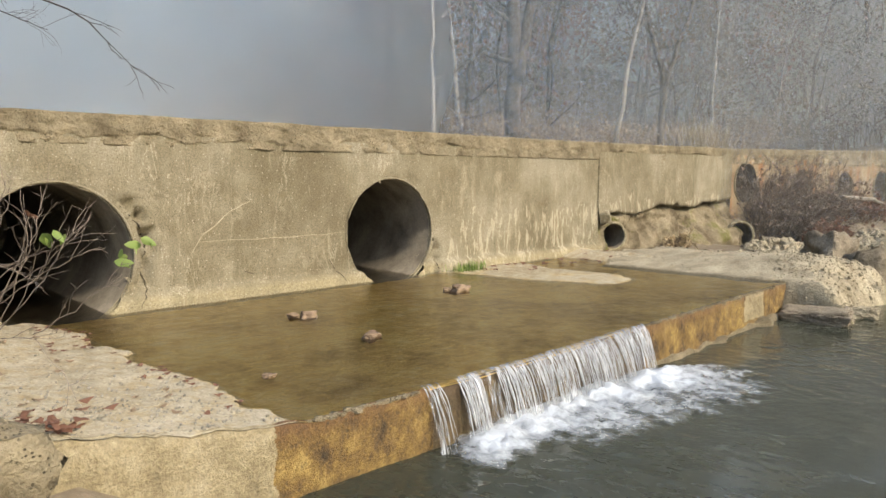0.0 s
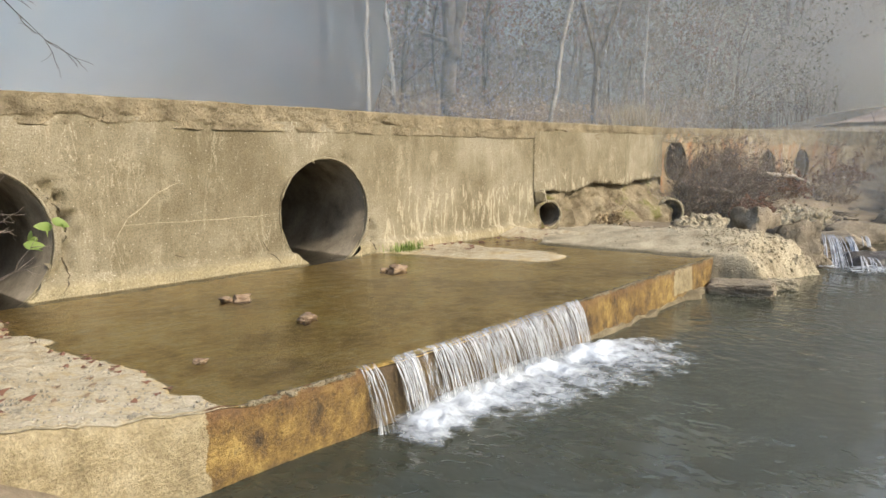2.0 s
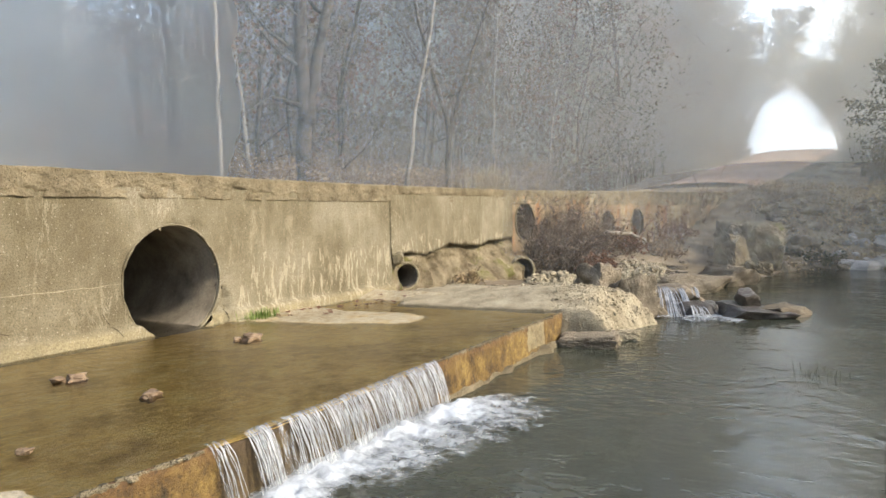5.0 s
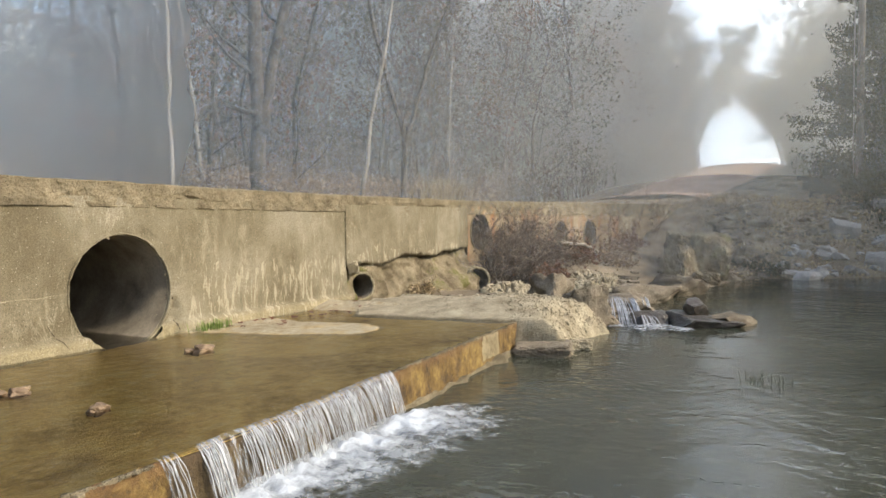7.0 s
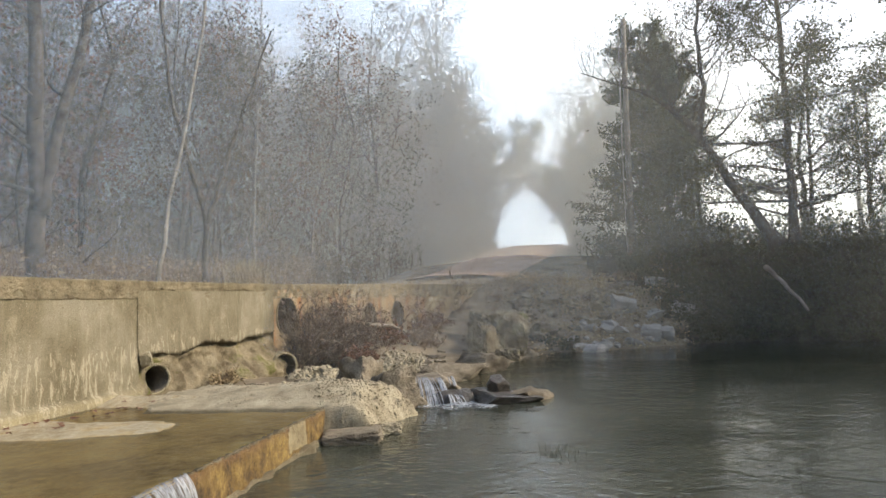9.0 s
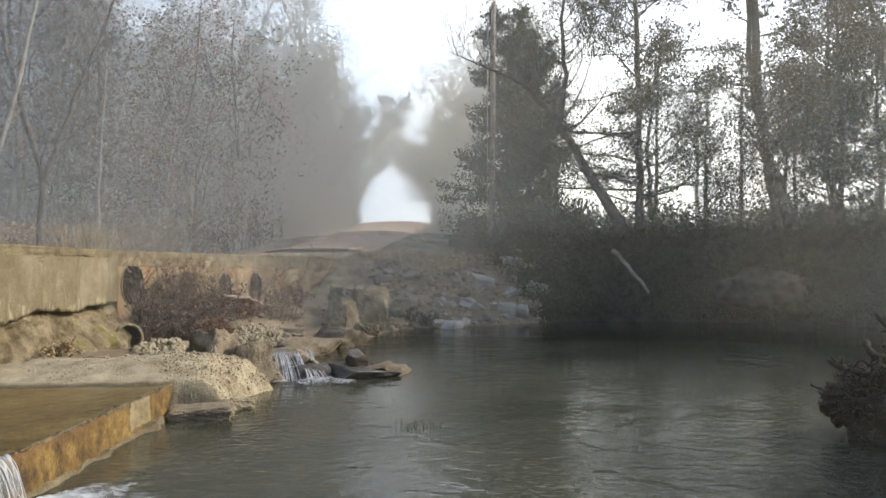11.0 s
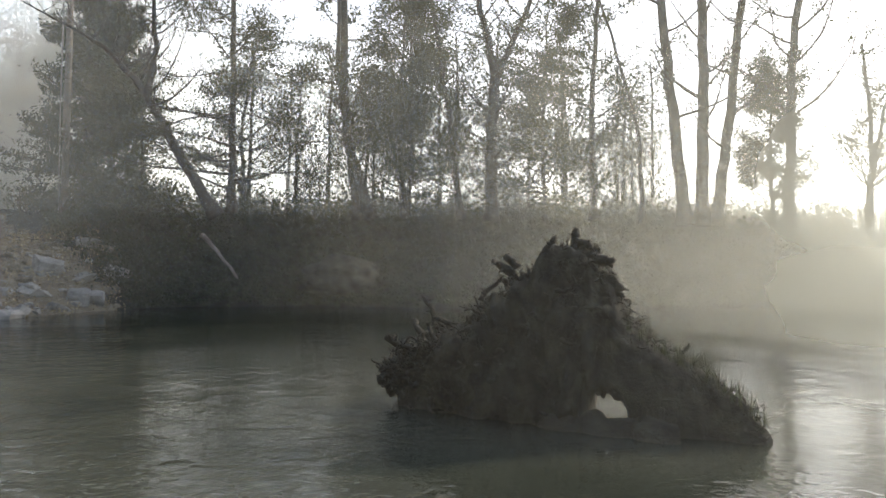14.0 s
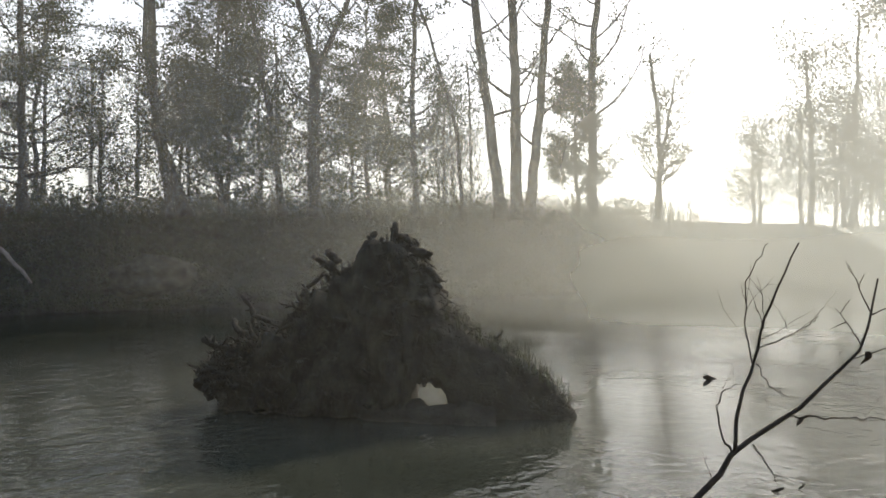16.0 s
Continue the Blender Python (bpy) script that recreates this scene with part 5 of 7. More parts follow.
def log(name, label, path, r0, r1, mat=WOOD, seed=0):
    rng = random.Random(seed)
    v_, f_ = [], []
    n = 10
    pts = [along([Vector(p) for p in path], i / n)[0] + Vector((rng.uniform(-1, 1), rng.uniform(-1, 1), rng.uniform(-1, 1))) * r0 * 0.4 for i in range(n + 1)]
    tube(v_, f_, pts, [r0 + (r1 - r0) * i / n for i in range(n + 1)], 8)
    return tagged(new(name, mesh_of(name, v_, f_, mat)), label, "log")


log("driftwood", "bleached driftwood branch lying on the dead weeds", [(17.2, 5.6, 1.25), (18.4, 5.3, 1.15), (19.0, 5.1, 0.95)], 0.05, 0.03)
log("dead_limb", "pale bare limb leaning down the far bank", [(25.6, -5.5, 2.5), (24.6, -5.8, 1.9), (23.4, -6.15, 1.1)], 0.08, 0.045, POLEWOOD)


# ---- litter on the apron ----
def litter(name, label, spots, mat, size, group):
    rng = random.Random(len(spots) * 7 + 1)
    for x, y, z in spots:
        v_, f_ = [], []
        n = 9
        for i in range(n):
            w = 2 * math.pi * i / n
            r = size * (0.55 + 0.45 * math.cos(w * 2.5) ** 2) * rng.uniform(0.8, 1.2)
            v_.append((r * math.cos(w) * 1.3, r * math.sin(w), size * 0.35 * math.sin(w * 2 + 1) * rng.uniform(0.3, 1)))
        v_.append((0, 0, size * 0.12))
        f_ = [(i, (i + 1) % n, n) for i in range(n)]
        ob = new(name, mesh_of(name, v_, f_, mat, False))
        ob.matrix_world = pose(x, y, z, rng.uniform(-12, 12), rng.uniform(-12, 12), rng.uniform(0, 360))
        tagged(ob, label, "leaf", group)


rng = random.Random(31)
spots = []
while len(spots) < 40:
    x, y = rng.uniform(0.3, 2.1), rng.uniform(3.4, 6.9)
    z = apron_z(x, y)
    if z > 0.428:
        spots.append((x, y, z + 0.012))
edge_spots = []
while len(edge_spots) < 46:
    x, y = rng.uniform(0.9, 2.5), rng.uniform(3.5, 6.9)
    if 0.412 < apron_z(x, y) < 0.450:
        edge_spots.append((x, y, max(apron_z(x, y), 0.421) + 0.008))
litter("fallen_leaf", "sodden reddish leaf stranded along the water's edge", edge_spots, RUSSET, 0.026, "dead leaves on the apron")
litter("fallen_leaf", "curled brown dead leaf on the dry concrete", spots, DEAD, 0.030, "dead leaves on the apron")
litter("fallen_leaf", "reddish dead leaf on the dry concrete", [(0.72 + 0.05 * i, 3.5 + 0.07 * ((i * 7) % 5), apron_z(0.8, 3.6) + 0.03) for i in range(9)], RUSSET, 0.036, "dead leaves on the apron")
spots = [(rng.uniform(7.0, 10.0), rng.uniform(6.3, 7.0), 0.0) for _ in range(26)]
litter("fallen_leaf", "russet leaf washed against the wall's foot", [(x, y, max(0.43, apron_z(x, y)) + 0.012) for x, y, _ in spots], RUSSET, 0.045, "leaves by the wall")
rng = random.Random(37)
cv2, cf2 = [], []
base = rock_mesh("crumb", 9, (1, 1, 1), DRY, 0.2, sub=1)
pts0, fcs0 = [v.co.copy() for v in base.vertices], [tuple(p.vertices) for p in base.polygons]
for _ in range(900):
    x = rng.uniform(0.2, 2.3)
    y = lip_y(x) + 0.03 + abs(rng.gauss(0, 0.05 if x > 1.9 else 0.8))
    r = rng.uniform(0.003, 0.010)
    if apron_z(x, y) < 0.432:
        continue
    b = len(cv2)
    p = Vector((x, y, max(apron_z(x, y), 0.418) + r * 0.4))
    cv2 += [p + q * r for q in pts0]
    cf2 += [tuple(b + i for i in f) for f in fcs0]
tagged(new("crumbs", mesh_of("crumbs", cv2, cf2, DRY, False)), "loose crumbs of concrete along the apron's lip", "gravel", kind="stuff")
spots = []
for _ in range(34):
    x, y = 0.72 + rng.gauss(0, 0.12), 3.42 + abs(rng.gauss(0, 0.10))
    spots.append((x, y, max(apron_z(x, y), 0.4) + rng.uniform(0.012, 0.05)))
litter("fallen_leaf", "reddish dead leaf heaped against the boulder", spots, RUSSET, 0.034, "dead leaves on the apron")
PEBBLE = plain("tan_pebble", (0.13, 0.085, 0.05), (0.32, 0.23, 0.14), 8, 60, 0.6, 0.6, 0.01)
for i, (x, y, s) in enumerate([(3.65, 5.78, 0.065), (3.55, 4.68, 0.06), (5.73, 5.85, 0.09), (2.34, 4.21, 0.03), (5.62, 5.95, 0.05), (3.53, 5.84, 0.045)]):
    rock("stone", "small tan stone breaking the shallow water", (x, y, 0.43), (s * 1.2, s, s * 0.6), 400 + i, PEBBLE, "stones on the apron", 0.6)
rock("boulder", "rough yellowish boulder at the apron's near corner", (0.40, 3.03, 0.62), (0.25, 0.28, 0.28), 51, CAP, turn=30, rough=0.5)
rock("boulder", "earthy lump behind the near boulder", (0.15, 3.7, 0.55), (0.35, 0.4, 0.28), 52, EARTH)
gv2, gf2 = [], []
rng = random.Random(33)
for _ in range(160):
    x, y = 7.0 + rng.gauss(0, 0.16), 6.98 + rng.gauss(0, 0.05)
    blade(gv2, gf2, (x, y, 0.40), (x + rng.gauss(0, 0.05), y + rng.gauss(0, 0.05), 0.44 + rng.uniform(0.02, 0.14)), 0.006)
tagged(new("weed_tuft", mesh_of("weed_tuft", gv2, gf2, GREEN, False)), "small green weed tuft at the wall's foot", "grass", kind="stuff")
gv2, gf2 = [], []
for _ in range(60):
    x, y = 8.55 + rng.gauss(0, 0.13), 0.40 + rng.gauss(0, 0.16)
    blade(gv2, gf2, (x, y, -0.05), (x + rng.gauss(0, 0.09), y + rng.gauss(0, 0.09), rng.uniform(0.02, 0.10 if rng.random() < 0.8 else 0.22)), 0.0035)
tagged(new("reed_tuft", mesh_of("reed_tuft", gv2, gf2, GRASS, False)), "dark tuft of reeds standing in the pool", "grass", kind="stuff")


# ---- the root wad in the pool ----
def root_wad():
    t = thing("root_wad", "dark muddy upturned root wad lying in the pool", "tree stump")
    ax = Vector((-0.85, -0.53, 0)).normalized()   # along the mass
    ac = Vector((ax.y, -ax.x, 0))                 # across it
    a0 = Vector((8.35, -4.35, 0))
    L = 4.4
    tops = [(0.0, 0.30), (0.03, 0.52), (0.13, 0.80), (0.21, 0.95), (0.28, 1.22), (0.34, 1.42), (0.40, 1.60), (0.45, 1.80), (0.53, 1.95), (0.58, 1.92), (0.63, 1.66), (0.66, 1.32), (0.69, 1.12), (0.775, 0.88), (0.875, 0.60), (0.945, 0.38), (1.0, 0.02)]

    def top(u):
        return line_at(tops, u)[0]

    def under(u):
        # the water shows through beneath the arching butt
        return -0.4 + 0.62 * smooth(0.56, 0.585, u) * smooth(0.745, 0.65, u) + 0.62 * smooth(0.14, 0.01, u)

    def wide(u):
        return (0.22 + 0.40 * math.sin(math.pi * min(1, u * 1.1 + 0.05)) ** 0.7) * (0.75 if u > 0.60 else 1)

    rings, n = 130, 56
    v_ = []
    for i in range(rings + 1):
        u = i / rings
        hi, lo = top(u), under(u)
        c, half = (hi + lo) / 2, max(0.05, (hi - lo) / 2)
        knob = 1.0 - 0.65 * smooth(0.60, 0.70, u)
        for k in range(n):
            w = 2 * math.pi * k / n
            sq = math.copysign(abs(math.sin(w)) ** 0.7, math.sin(w))
            p = a0 + ax * (u * L) + ac * (wide(u) * math.cos(w)) + Vector((0, 0, c + half * sq))
            q = Vector((math.cos(w) * ac.x, math.cos(w) * ac.y, math.sin(w)))
            p += q * knob * (0.20 * fbm(p, 2.2, 5) + 0.20 * fbm(p + Vector((9, 0, 0)), 5.5, 5) - 0.07)
            v_.append(p)
    f_ = [(i * n + k, i * n + (k + 1) % n, (i + 1) * n + (k + 1) % n, (i + 1) * n + k) for i in range(rings) for k in range(n)]
    f_ += [tuple(range(n)), tuple(rings * n + k for k in reversed(range(n)))]
    piece("root_mass", mesh_of("root_mass", v_, f_, ROOT), t, "matted earth and roots")
    rng = random.Random(71)
    rv_, rf_ = [], []

    def gnarled(p, d, ln, r, sides=6):
        """A short crooked root with swellings."""
        path = bend(p, d, ln, rng, 0.75, 0, 7)
        tube(rv_, rf_, path, [r * k * rng.uniform(0.75, 1.25) for k in (1.2, 1.1, 1.0, 1.0, 0.9, 0.8, 0.6, 0.35)], sides)
        return path

    for i in range(1900):
        u = rng.uniform(0.0, 0.97)
        w = rng.uniform(-1.0, math.pi + 0.9)
        hi, lo = top(u), under(u)
        p = a0 + ax * (u * L) + ac * (wide(u) * 0.92 * math.cos(w)) + Vector((0, 0, (hi + lo) / 2 + (hi - lo) / 2 * math.sin(w) * 0.94))
        if p.z < 0.05 or (0.53 < u < 0.75 and p.z < 0.70):
            continue
        out = ac * math.cos(w) * 0.6 + Vector((0, 0, math.sin(w) * (0.7 if u < 0.62 else 0.15))) + ax * rng.uniform(-0.8, 0.5) + Vector((0, 0, rng.uniform(-0.5, 0.3)))
        if u < 0.64:
            if i % 5 == 0:
                path = gnarled(p, out, rng.uniform(0.12, 0.30), rng.uniform(0.012, 0.032))
                gnarled(path[5], out + Vector((rng.gauss(0, 0.6), rng.gauss(0, 0.6), rng.gauss(0, 0.6))), rng.uniform(0.06, 0.14), 0.012, 5)
            else:
                gnarled(p, out, rng.uniform(0.08, 0.26), rng.uniform(0.003, 0.010), 4)
        else:
            gnarled(p, ax * 1.0 + Vector((rng.gauss(0, 0.3), rng.gauss(0, 0.3), rng.gauss(-0.2, 0.25))), rng.uniform(0.10, 0.30), rng.uniform(0.003, 0.009), 4)
    # stout crooked roots that break the outline of the plate
    for i in range(170):
        u = rng.uniform(0.01, 0.62) if i % 3 else rng.uniform(0.0, 0.12)
        hi = top(u)
        z = hi * (1 - 0.55 * rng.random() ** 2)
        p = a0 + ax * (u * L) + ac * rng.uniform(-0.25, 0.40) * wide(u) + Vector((0, 0, z * 0.92))
        d = ax * (-0.9 * (1 - u * 1.5) + rng.gauss(0, 0.45)) + ac * rng.gauss(0.1, 0.35) + Vector((0, 0, rng.uniform(0.1, 0.9)))
        if u > 0.54:
            d = ax * rng.uniform(0.3, 1.0) + ac * rng.gauss(0.1, 0.35) + Vector((0, 0, rng.uniform(-0.2, 0.7)))
        r = rng.uniform(0.014, 0.034)
        path = gnarled(p, d, rng.uniform(0.20, 0.40) if u < 0.35 else rng.uniform(0.14, 0.28), r, 7)
        for j in (4, 6):
            gnarled(path[j], d * 0.6 + Vector((rng.gauss(0, 0.7), rng.gauss(0, 0.7), rng.gauss(0.1, 0.7))), rng.uniform(0.08, 0.20), r * 0.55, 5)
    # rootlets that hang in the arch
    for _ in range(16):
        p = a0 + ax * (L * rng.uniform(0.57, 0.70)) + ac * rng.uniform(-0.3, 0.3) + Vector((0, 0, 0.50))
        gnarled(p, Vector((rng.gauss(0, 0.3), rng.gauss(0, 0.3), -1)), rng.uniform(0.06, 0.24), rng.uniform(0.003, 0.007), 4)
    tagged(piece("root_tangle", mesh_of("root_tangle", rv_, rf_, ROOT), t, "stubby broken roots"), kind="stuff")
    # the thick broken ends that stand out of the mass: along it, height, direction along, across and up, length, radius
    for u, z, (da, dc, dz), ln, r in [(0.128, 0.95, (0.0, 0, 1), 0.50, 0.030), (0.09, 0.85, (-0.9, 0.1, 0.30), 0.48, 0.035), (0.04, 0.62, (-0.9, 0.2, 0.35), 0.42, 0.045), (0.02, 0.45, (-1, 0.1, 0.1), 0.30, 0.05),
                                      (0.27, 1.30, (0.30, 0, 0.9), 0.48, 0.024), (0.37, 1.55, (-0.10, 0, 1), 0.46, 0.045), (0.375, 1.70, (-0.35, 0.1, 0.8), 0.30, 0.05), (0.45, 1.85, (0.1, 0.1, 1), 0.32, 0.04),
                                      (0.53, 1.90, (0.15, 0, 0.9), 0.40, 0.045), (0.54, 2.0, (0.9, 0, 0.5), 0.36, 0.04), (0.57, 1.85, (0.8, 0.1, 0.1), 0.46, 0.06), (0.61, 1.62, (1, 0.1, -0.05), 0.38, 0.05),
                                      (0.63, 1.45, (1, 0, 0.15), 0.24, 0.03), (0.18, 1.0, (-0.7, 0.2, 0.5), 0.3, 0.03), (0.80, 0.85, (0.6, 0, 0.5), 0.2, 0.016)]:
        p = a0 + ax * (u * L) + Vector((0, 0, z))
        d = ax * da + ac * dc + Vector((0, 0, dz))
        v2, f2 = [], []
        path = bend(p, d, ln * (0.85 if u < 0.5 else 0.7), rng, 0.38, 0, 7)
        tube(v2, f2, path, [r * k * rng.uniform(0.85, 1.2) for k in (1.4, 1.1, 1.0, 1.1, 0.9, 1.0, 0.85, 0.5)], 8)
        for _ in range(3):
            q, e = along(path, rng.uniform(0.45, 0.95))
            tube(v2, f2, bend(q, e + Vector((rng.gauss(0, 0.8), rng.gauss(0, 0.8), rng.gauss(0, 0.8))), ln * rng.uniform(0.15, 0.32), rng, 0.4, 0, 4), [r * k for k in (0.7, 0.6, 0.5, 0.4, 0.25)], 6)
        piece("root_spike", mesh_of("root_spike", v2, f2, ROOT), t, "thick broken root end")
    # the mud bar under the arch
    bv_, bf_ = [], []
    bar = [a0 + ax * (L * (0.50 + 0.30 * i / 16)) + ac * (0.34 + 0.04 * math.sin(i)) + Vector((0, 0, -0.04 + 0.05 * fbm((i * 0.4, 0, 3), 1.0, 3))) for i in range(17)]
    tube(bv_, bf_, bar, [0.21 + 0.05 * fbm((i * 0.7, 2, 0), 1.0, 3) for i in range(17)], 14)
    bv_ = [Vector(p) + Vector((0, 0, 1)) * 0.05 * fbm(p, 7, 4) for p in bv_]
    piece("mud_bar", mesh_of("mud_bar", bv_, bf_, ROOT), t, "low bar of mud and roots under the arch")
    gv_, gf_ = [], []
    for _ in range(420):
        u = rng.uniform(0.68, 0.99)
        p = a0 + ax * (u * L) + ac * rng.uniform(-0.3, 0.3) + Vector((0, 0, top(u) * 0.92))
        blade(gv_, gf_, p, p + Vector((rng.gauss(0.02, 0.06), rng.gauss(0, 0.06), rng.uniform(0.04, 0.20 if rng.random() < 0.85 else 0.34))), 0.004)
    piece("dry_grass", mesh_of("dry_grass", gv_, gf_, GRASS, False), t, "wisps of grass on the mud")
    return t


root_wad()

# ---- trees of the far bank ----
bank_group = "trees along the far bank"


def stem(*pts):
    return [Vector(p) for p in pts]


tree("leaning_tree", "bare tree leaning far out over the pool", bank_group, (28.4, -6.6, 3.3),
     grow(501, [(stem((0, 0, 0), (0.2, 1.4, 2.3), (0.05, 2.95, 4.9), (-0.2, 4.3, 6.0), (-1.2, 6.8, 6.8)), 0.24, 0.012), (stem((0.05, 2.6, 4.4), (0.0, 2.3, 6.0), (-0.3, 2.5, 8.5), (-0.4, 2.2, 11)), 0.13, 0.03)], 34, (0.20, 0.40), 9, 1, 0.05, sub=3, from_f=0.38, rise=0.26, thin=1.0))
tree("beech_tree", "straight slender tree with a wide open leafy crown", bank_group, (29.4, -7.4, 3.5),
     grow(502, [(stem((0, 0, 0), (0.05, 0, 5), (0, 0.1, 10), (0, 0, 12.5)), 0.17, 0.04)], 74, (0.25, 0.40), 11, 24, 0.08, 0.06, 0.02, 0.8, airy=0.18))
tree("twin_trunk_tree", "tall dark tree with two curving trunks", bank_group, (27.4, -12.6, 3.3),
     grow(503, [(stem((0, 0, 0), (0.25, 0.7, 2.4), (0.42, 1.05, 5.0), (0.45, 1.1, 12.5)), 0.27, 0.12), (stem((0.1, 0.55, 0), (0.35, 0.9, 3.0), (0.5, 1.3, 6.0), (0.5, 1.4, 12.5)), 0.16, 0.07)], 16, (0.12, 0.25), 8, 9, 0.095, 0.3))
tree("leafy_tree", "bushy tree still in dull green leaf", bank_group, (26.9, -13.9, 3.4),
     grow(504, [(stem((0, 0, 0), (0.2, 0.2, 4), (0.1, 0, 8.6)), 0.13, 0.03), (stem((0.3, -0.3, 0), (0.5, -0.6, 4), (0.6, -0.4, 11)), 0.12, 0.04)], 44, (0.26, 0.42), 10, 28, 0.08, 0.08, airy=0.20))
tree("thin_tree", "thin crooked leaning tree", bank_group, (25.6, -15.9, 3.4),
     grow(505, [(stem((0, 0, 0), (0.2, 0.4, 4), (0.6, 1.0, 8), (0.9, 1.4, 12)), 0.15, 0.05)], 18, (0.15, 0.3), 8, 10, 0.095, 0.2))
tree("forked_tree", "big forked tree with spreading bare limbs", bank_group, (24.1, -16.4, 3.3),
     grow(506, [(stem((0, 0, 0), (0, 0, 3), (-0.05, -0.1, 6.2)), 0.27, 0.21), (stem((-0.05, -0.1, 6.0), (0.25, 0.5, 8.5), (0.35, 0.7, 14)), 0.17, 0.07), (stem((-0.05, -0.1, 5.8), (-0.7, -1.2, 8.5), (-1.3, -2.4, 13)), 0.15, 0.05)], 11, (0.2, 0.42), 8, 4, 0.09, 0.25))
tree("leafy_tree", "small dense tree behind the forked one", bank_group, (23.9, -19.0, 3.4),
     grow(507, [(stem((0, 0, 0), (0.1, 0.1, 4), (0, 0, 8.8)), 0.11, 0.03)], 50, (0.26, 0.40), 10, 28, 0.08, 0.08, 0.04, 0.7, airy=0.18))
tree("straight_tree", "straight slim tree on the bank", bank_group, (22.3, -20.2, 3.4), grow(508, [(stem((0, 0, 0), (0.0, 0.1, 5), (-0.2, -0.2, 12.5)), 0.15, 0.07)], 20, (0.12, 0.22), 8, 12, 0.095, 0.2))
tree("bent_sapling", "thin bent bare sapling on the bank", bank_group, (21.0, -21.6, 3.3), grow(509, [(stem((0, 0, 0), (0.05, 0.1, 3.5), (0.8, 1.2, 8), (1.2, 2.2, 11)), 0.10, 0.03)], 10, (0.15, 0.3), 6, 1, 0.08, 0.3))
tree("triple_trunk_tree", "tall tree with three stout trunks", bank_group, (19.2, -23.0, 3.2),
     grow(510, [(stem((0, 0.9, 0), (0.25, 1.3, 4), (0.6, 1.7, 8.5), (0.8, 2.0, 13)), 0.25, 0.12), (stem((0, 0, 0), (0.0, 0.0, 6), (0.1, 0.1, 13)), 0.26, 0.14), (stem((-0.3, -0.4, 0), (-0.6, -0.6, 3), (-0.9, -1.0, 8), (-1.0, -1.3, 13)), 0.24, 0.1)], 11, (0.15, 0.32), 8, 4, 0.09, 0.3))
tree("leafy_tree", "low leafy tree behind the triple trunk", bank_group, (19.3, -27.5, 3.4), grow(511, [(stem((0, 0, 0), (0.1, 0.1, 3), (0, 0, 6.5)), 0.10, 0.03)], 38, (0.22, 0.36), 9, 24, 0.08, 0.1))
tree("straight_tree", "tall tree with long drooping russet boughs", bank_group, (17.5, -25.9, 3.1),
     grow(512, [(stem((0, 0, 0), (-0.1, 0.0, 6), (-0.4, -0.4, 13)), 0.22, 0.1)], 16, (0.22, 0.42), 9, 6, 0.09, 0.32, 0.06))
tree("young_tree", "hazy young tree with rising limbs", bank_group, (17.6, -31.6, 3.3),
     grow(513, [(stem((0, 0, 0), (-0.1, -0.1, 3), (0.2, 0.2, 8.0)), 0.17, 0.05), (stem((0.3, -0.3, 0), (0.1, -0.6, 3), (-0.2, -1.4, 7.0)), 0.13, 0.04)], 18, (0.22, 0.36), 7, 6, 0.09, 0.25))

# trees further along the bank and over the field, from a few grown forms
rng = random.Random(81)
forms = []
for k in range(4):
    src = tree("bank_tree", "hazy slender tree further along the bank", "trees beyond the far bank", (19 - k * 1.4, -46 - 4.0 * k, 3.3),
               grow(520 + k, [(stem((0, 0, 0), (0.1, rng.uniform(-0.4, 0.4), 4), (rng.uniform(-0.6, 0.6), 0, 6.5 + k)), 0.13, 0.04)], 24, (0.24, 0.4), 8, 7, 0.10, 0.1, sub=1, airy=0.45))
    forms.append(src)
for i in range(20):
    f = i / 20
    x, y = 16 - 9 * f + rng.uniform(-1, 8), -52 - 40 * f + rng.uniform(-2, 2)
    copy_thing(forms[i % 4], pose(x, y, 3.2 + rng.uniform(-0.3, 0.2), 0, 0, rng.uniform(0, 360)))
for i in range(26):
    x, y = 31 + rng.uniform(0, 7) - max(0, i - 8) * 0.45, -6 - i * 1.0 + rng.uniform(-2, 2)
    if i % 4:
        copy_thing(forms[i % 4], pose(x, y, 3.4, 0, 0, rng.uniform(0, 360)))
for i in range(12):
    # taller, hazier ones down the creek
    x, y = 13.5 - 1.6 * i + rng.uniform(-1, 1), -40 - 1.2 * i + rng.uniform(-3, 3)
    copy_thing(forms[(i + 1) % 4], pose(x, y, 2.9, 0, 0, rng.uniform(0, 360)) @ Matrix.Scale(rng.uniform(1.2, 1.6), 4))
for i in range(14):
    copy_thing(forms[i % 4], pose(-7 - rng.uniform(0, 5) - i * 0.3, -20 - i * 4, 1.4, 0, 0, rng.uniform(0, 360)))


# the dark conifer mass and pole at the head of the track
tree("cedar_tree", "dense dark cedar beside the track", "trees beside the track", (36.5, -2.6, 4.0), grow(530, [(stem((0, 0, 0), (0, 0, 5), (0, 0, 10.5)), 0.2, 0.04)], 80, (0.20, 0.27), 9, 20, 0.12, 0.04, 0.04, 0.7))
tree("cedar_tree", "dense dark cedar beside the track", "trees beside the track", (39.0, -3.8, 4.2), grow(531, [(stem((0, 0, 0), (0, 0, 5), (0, 0, 9.5)), 0.2, 0.04)], 80, (0.20, 0.28), 9, 20, 0.12, 0.04, 0.04, 0.7))


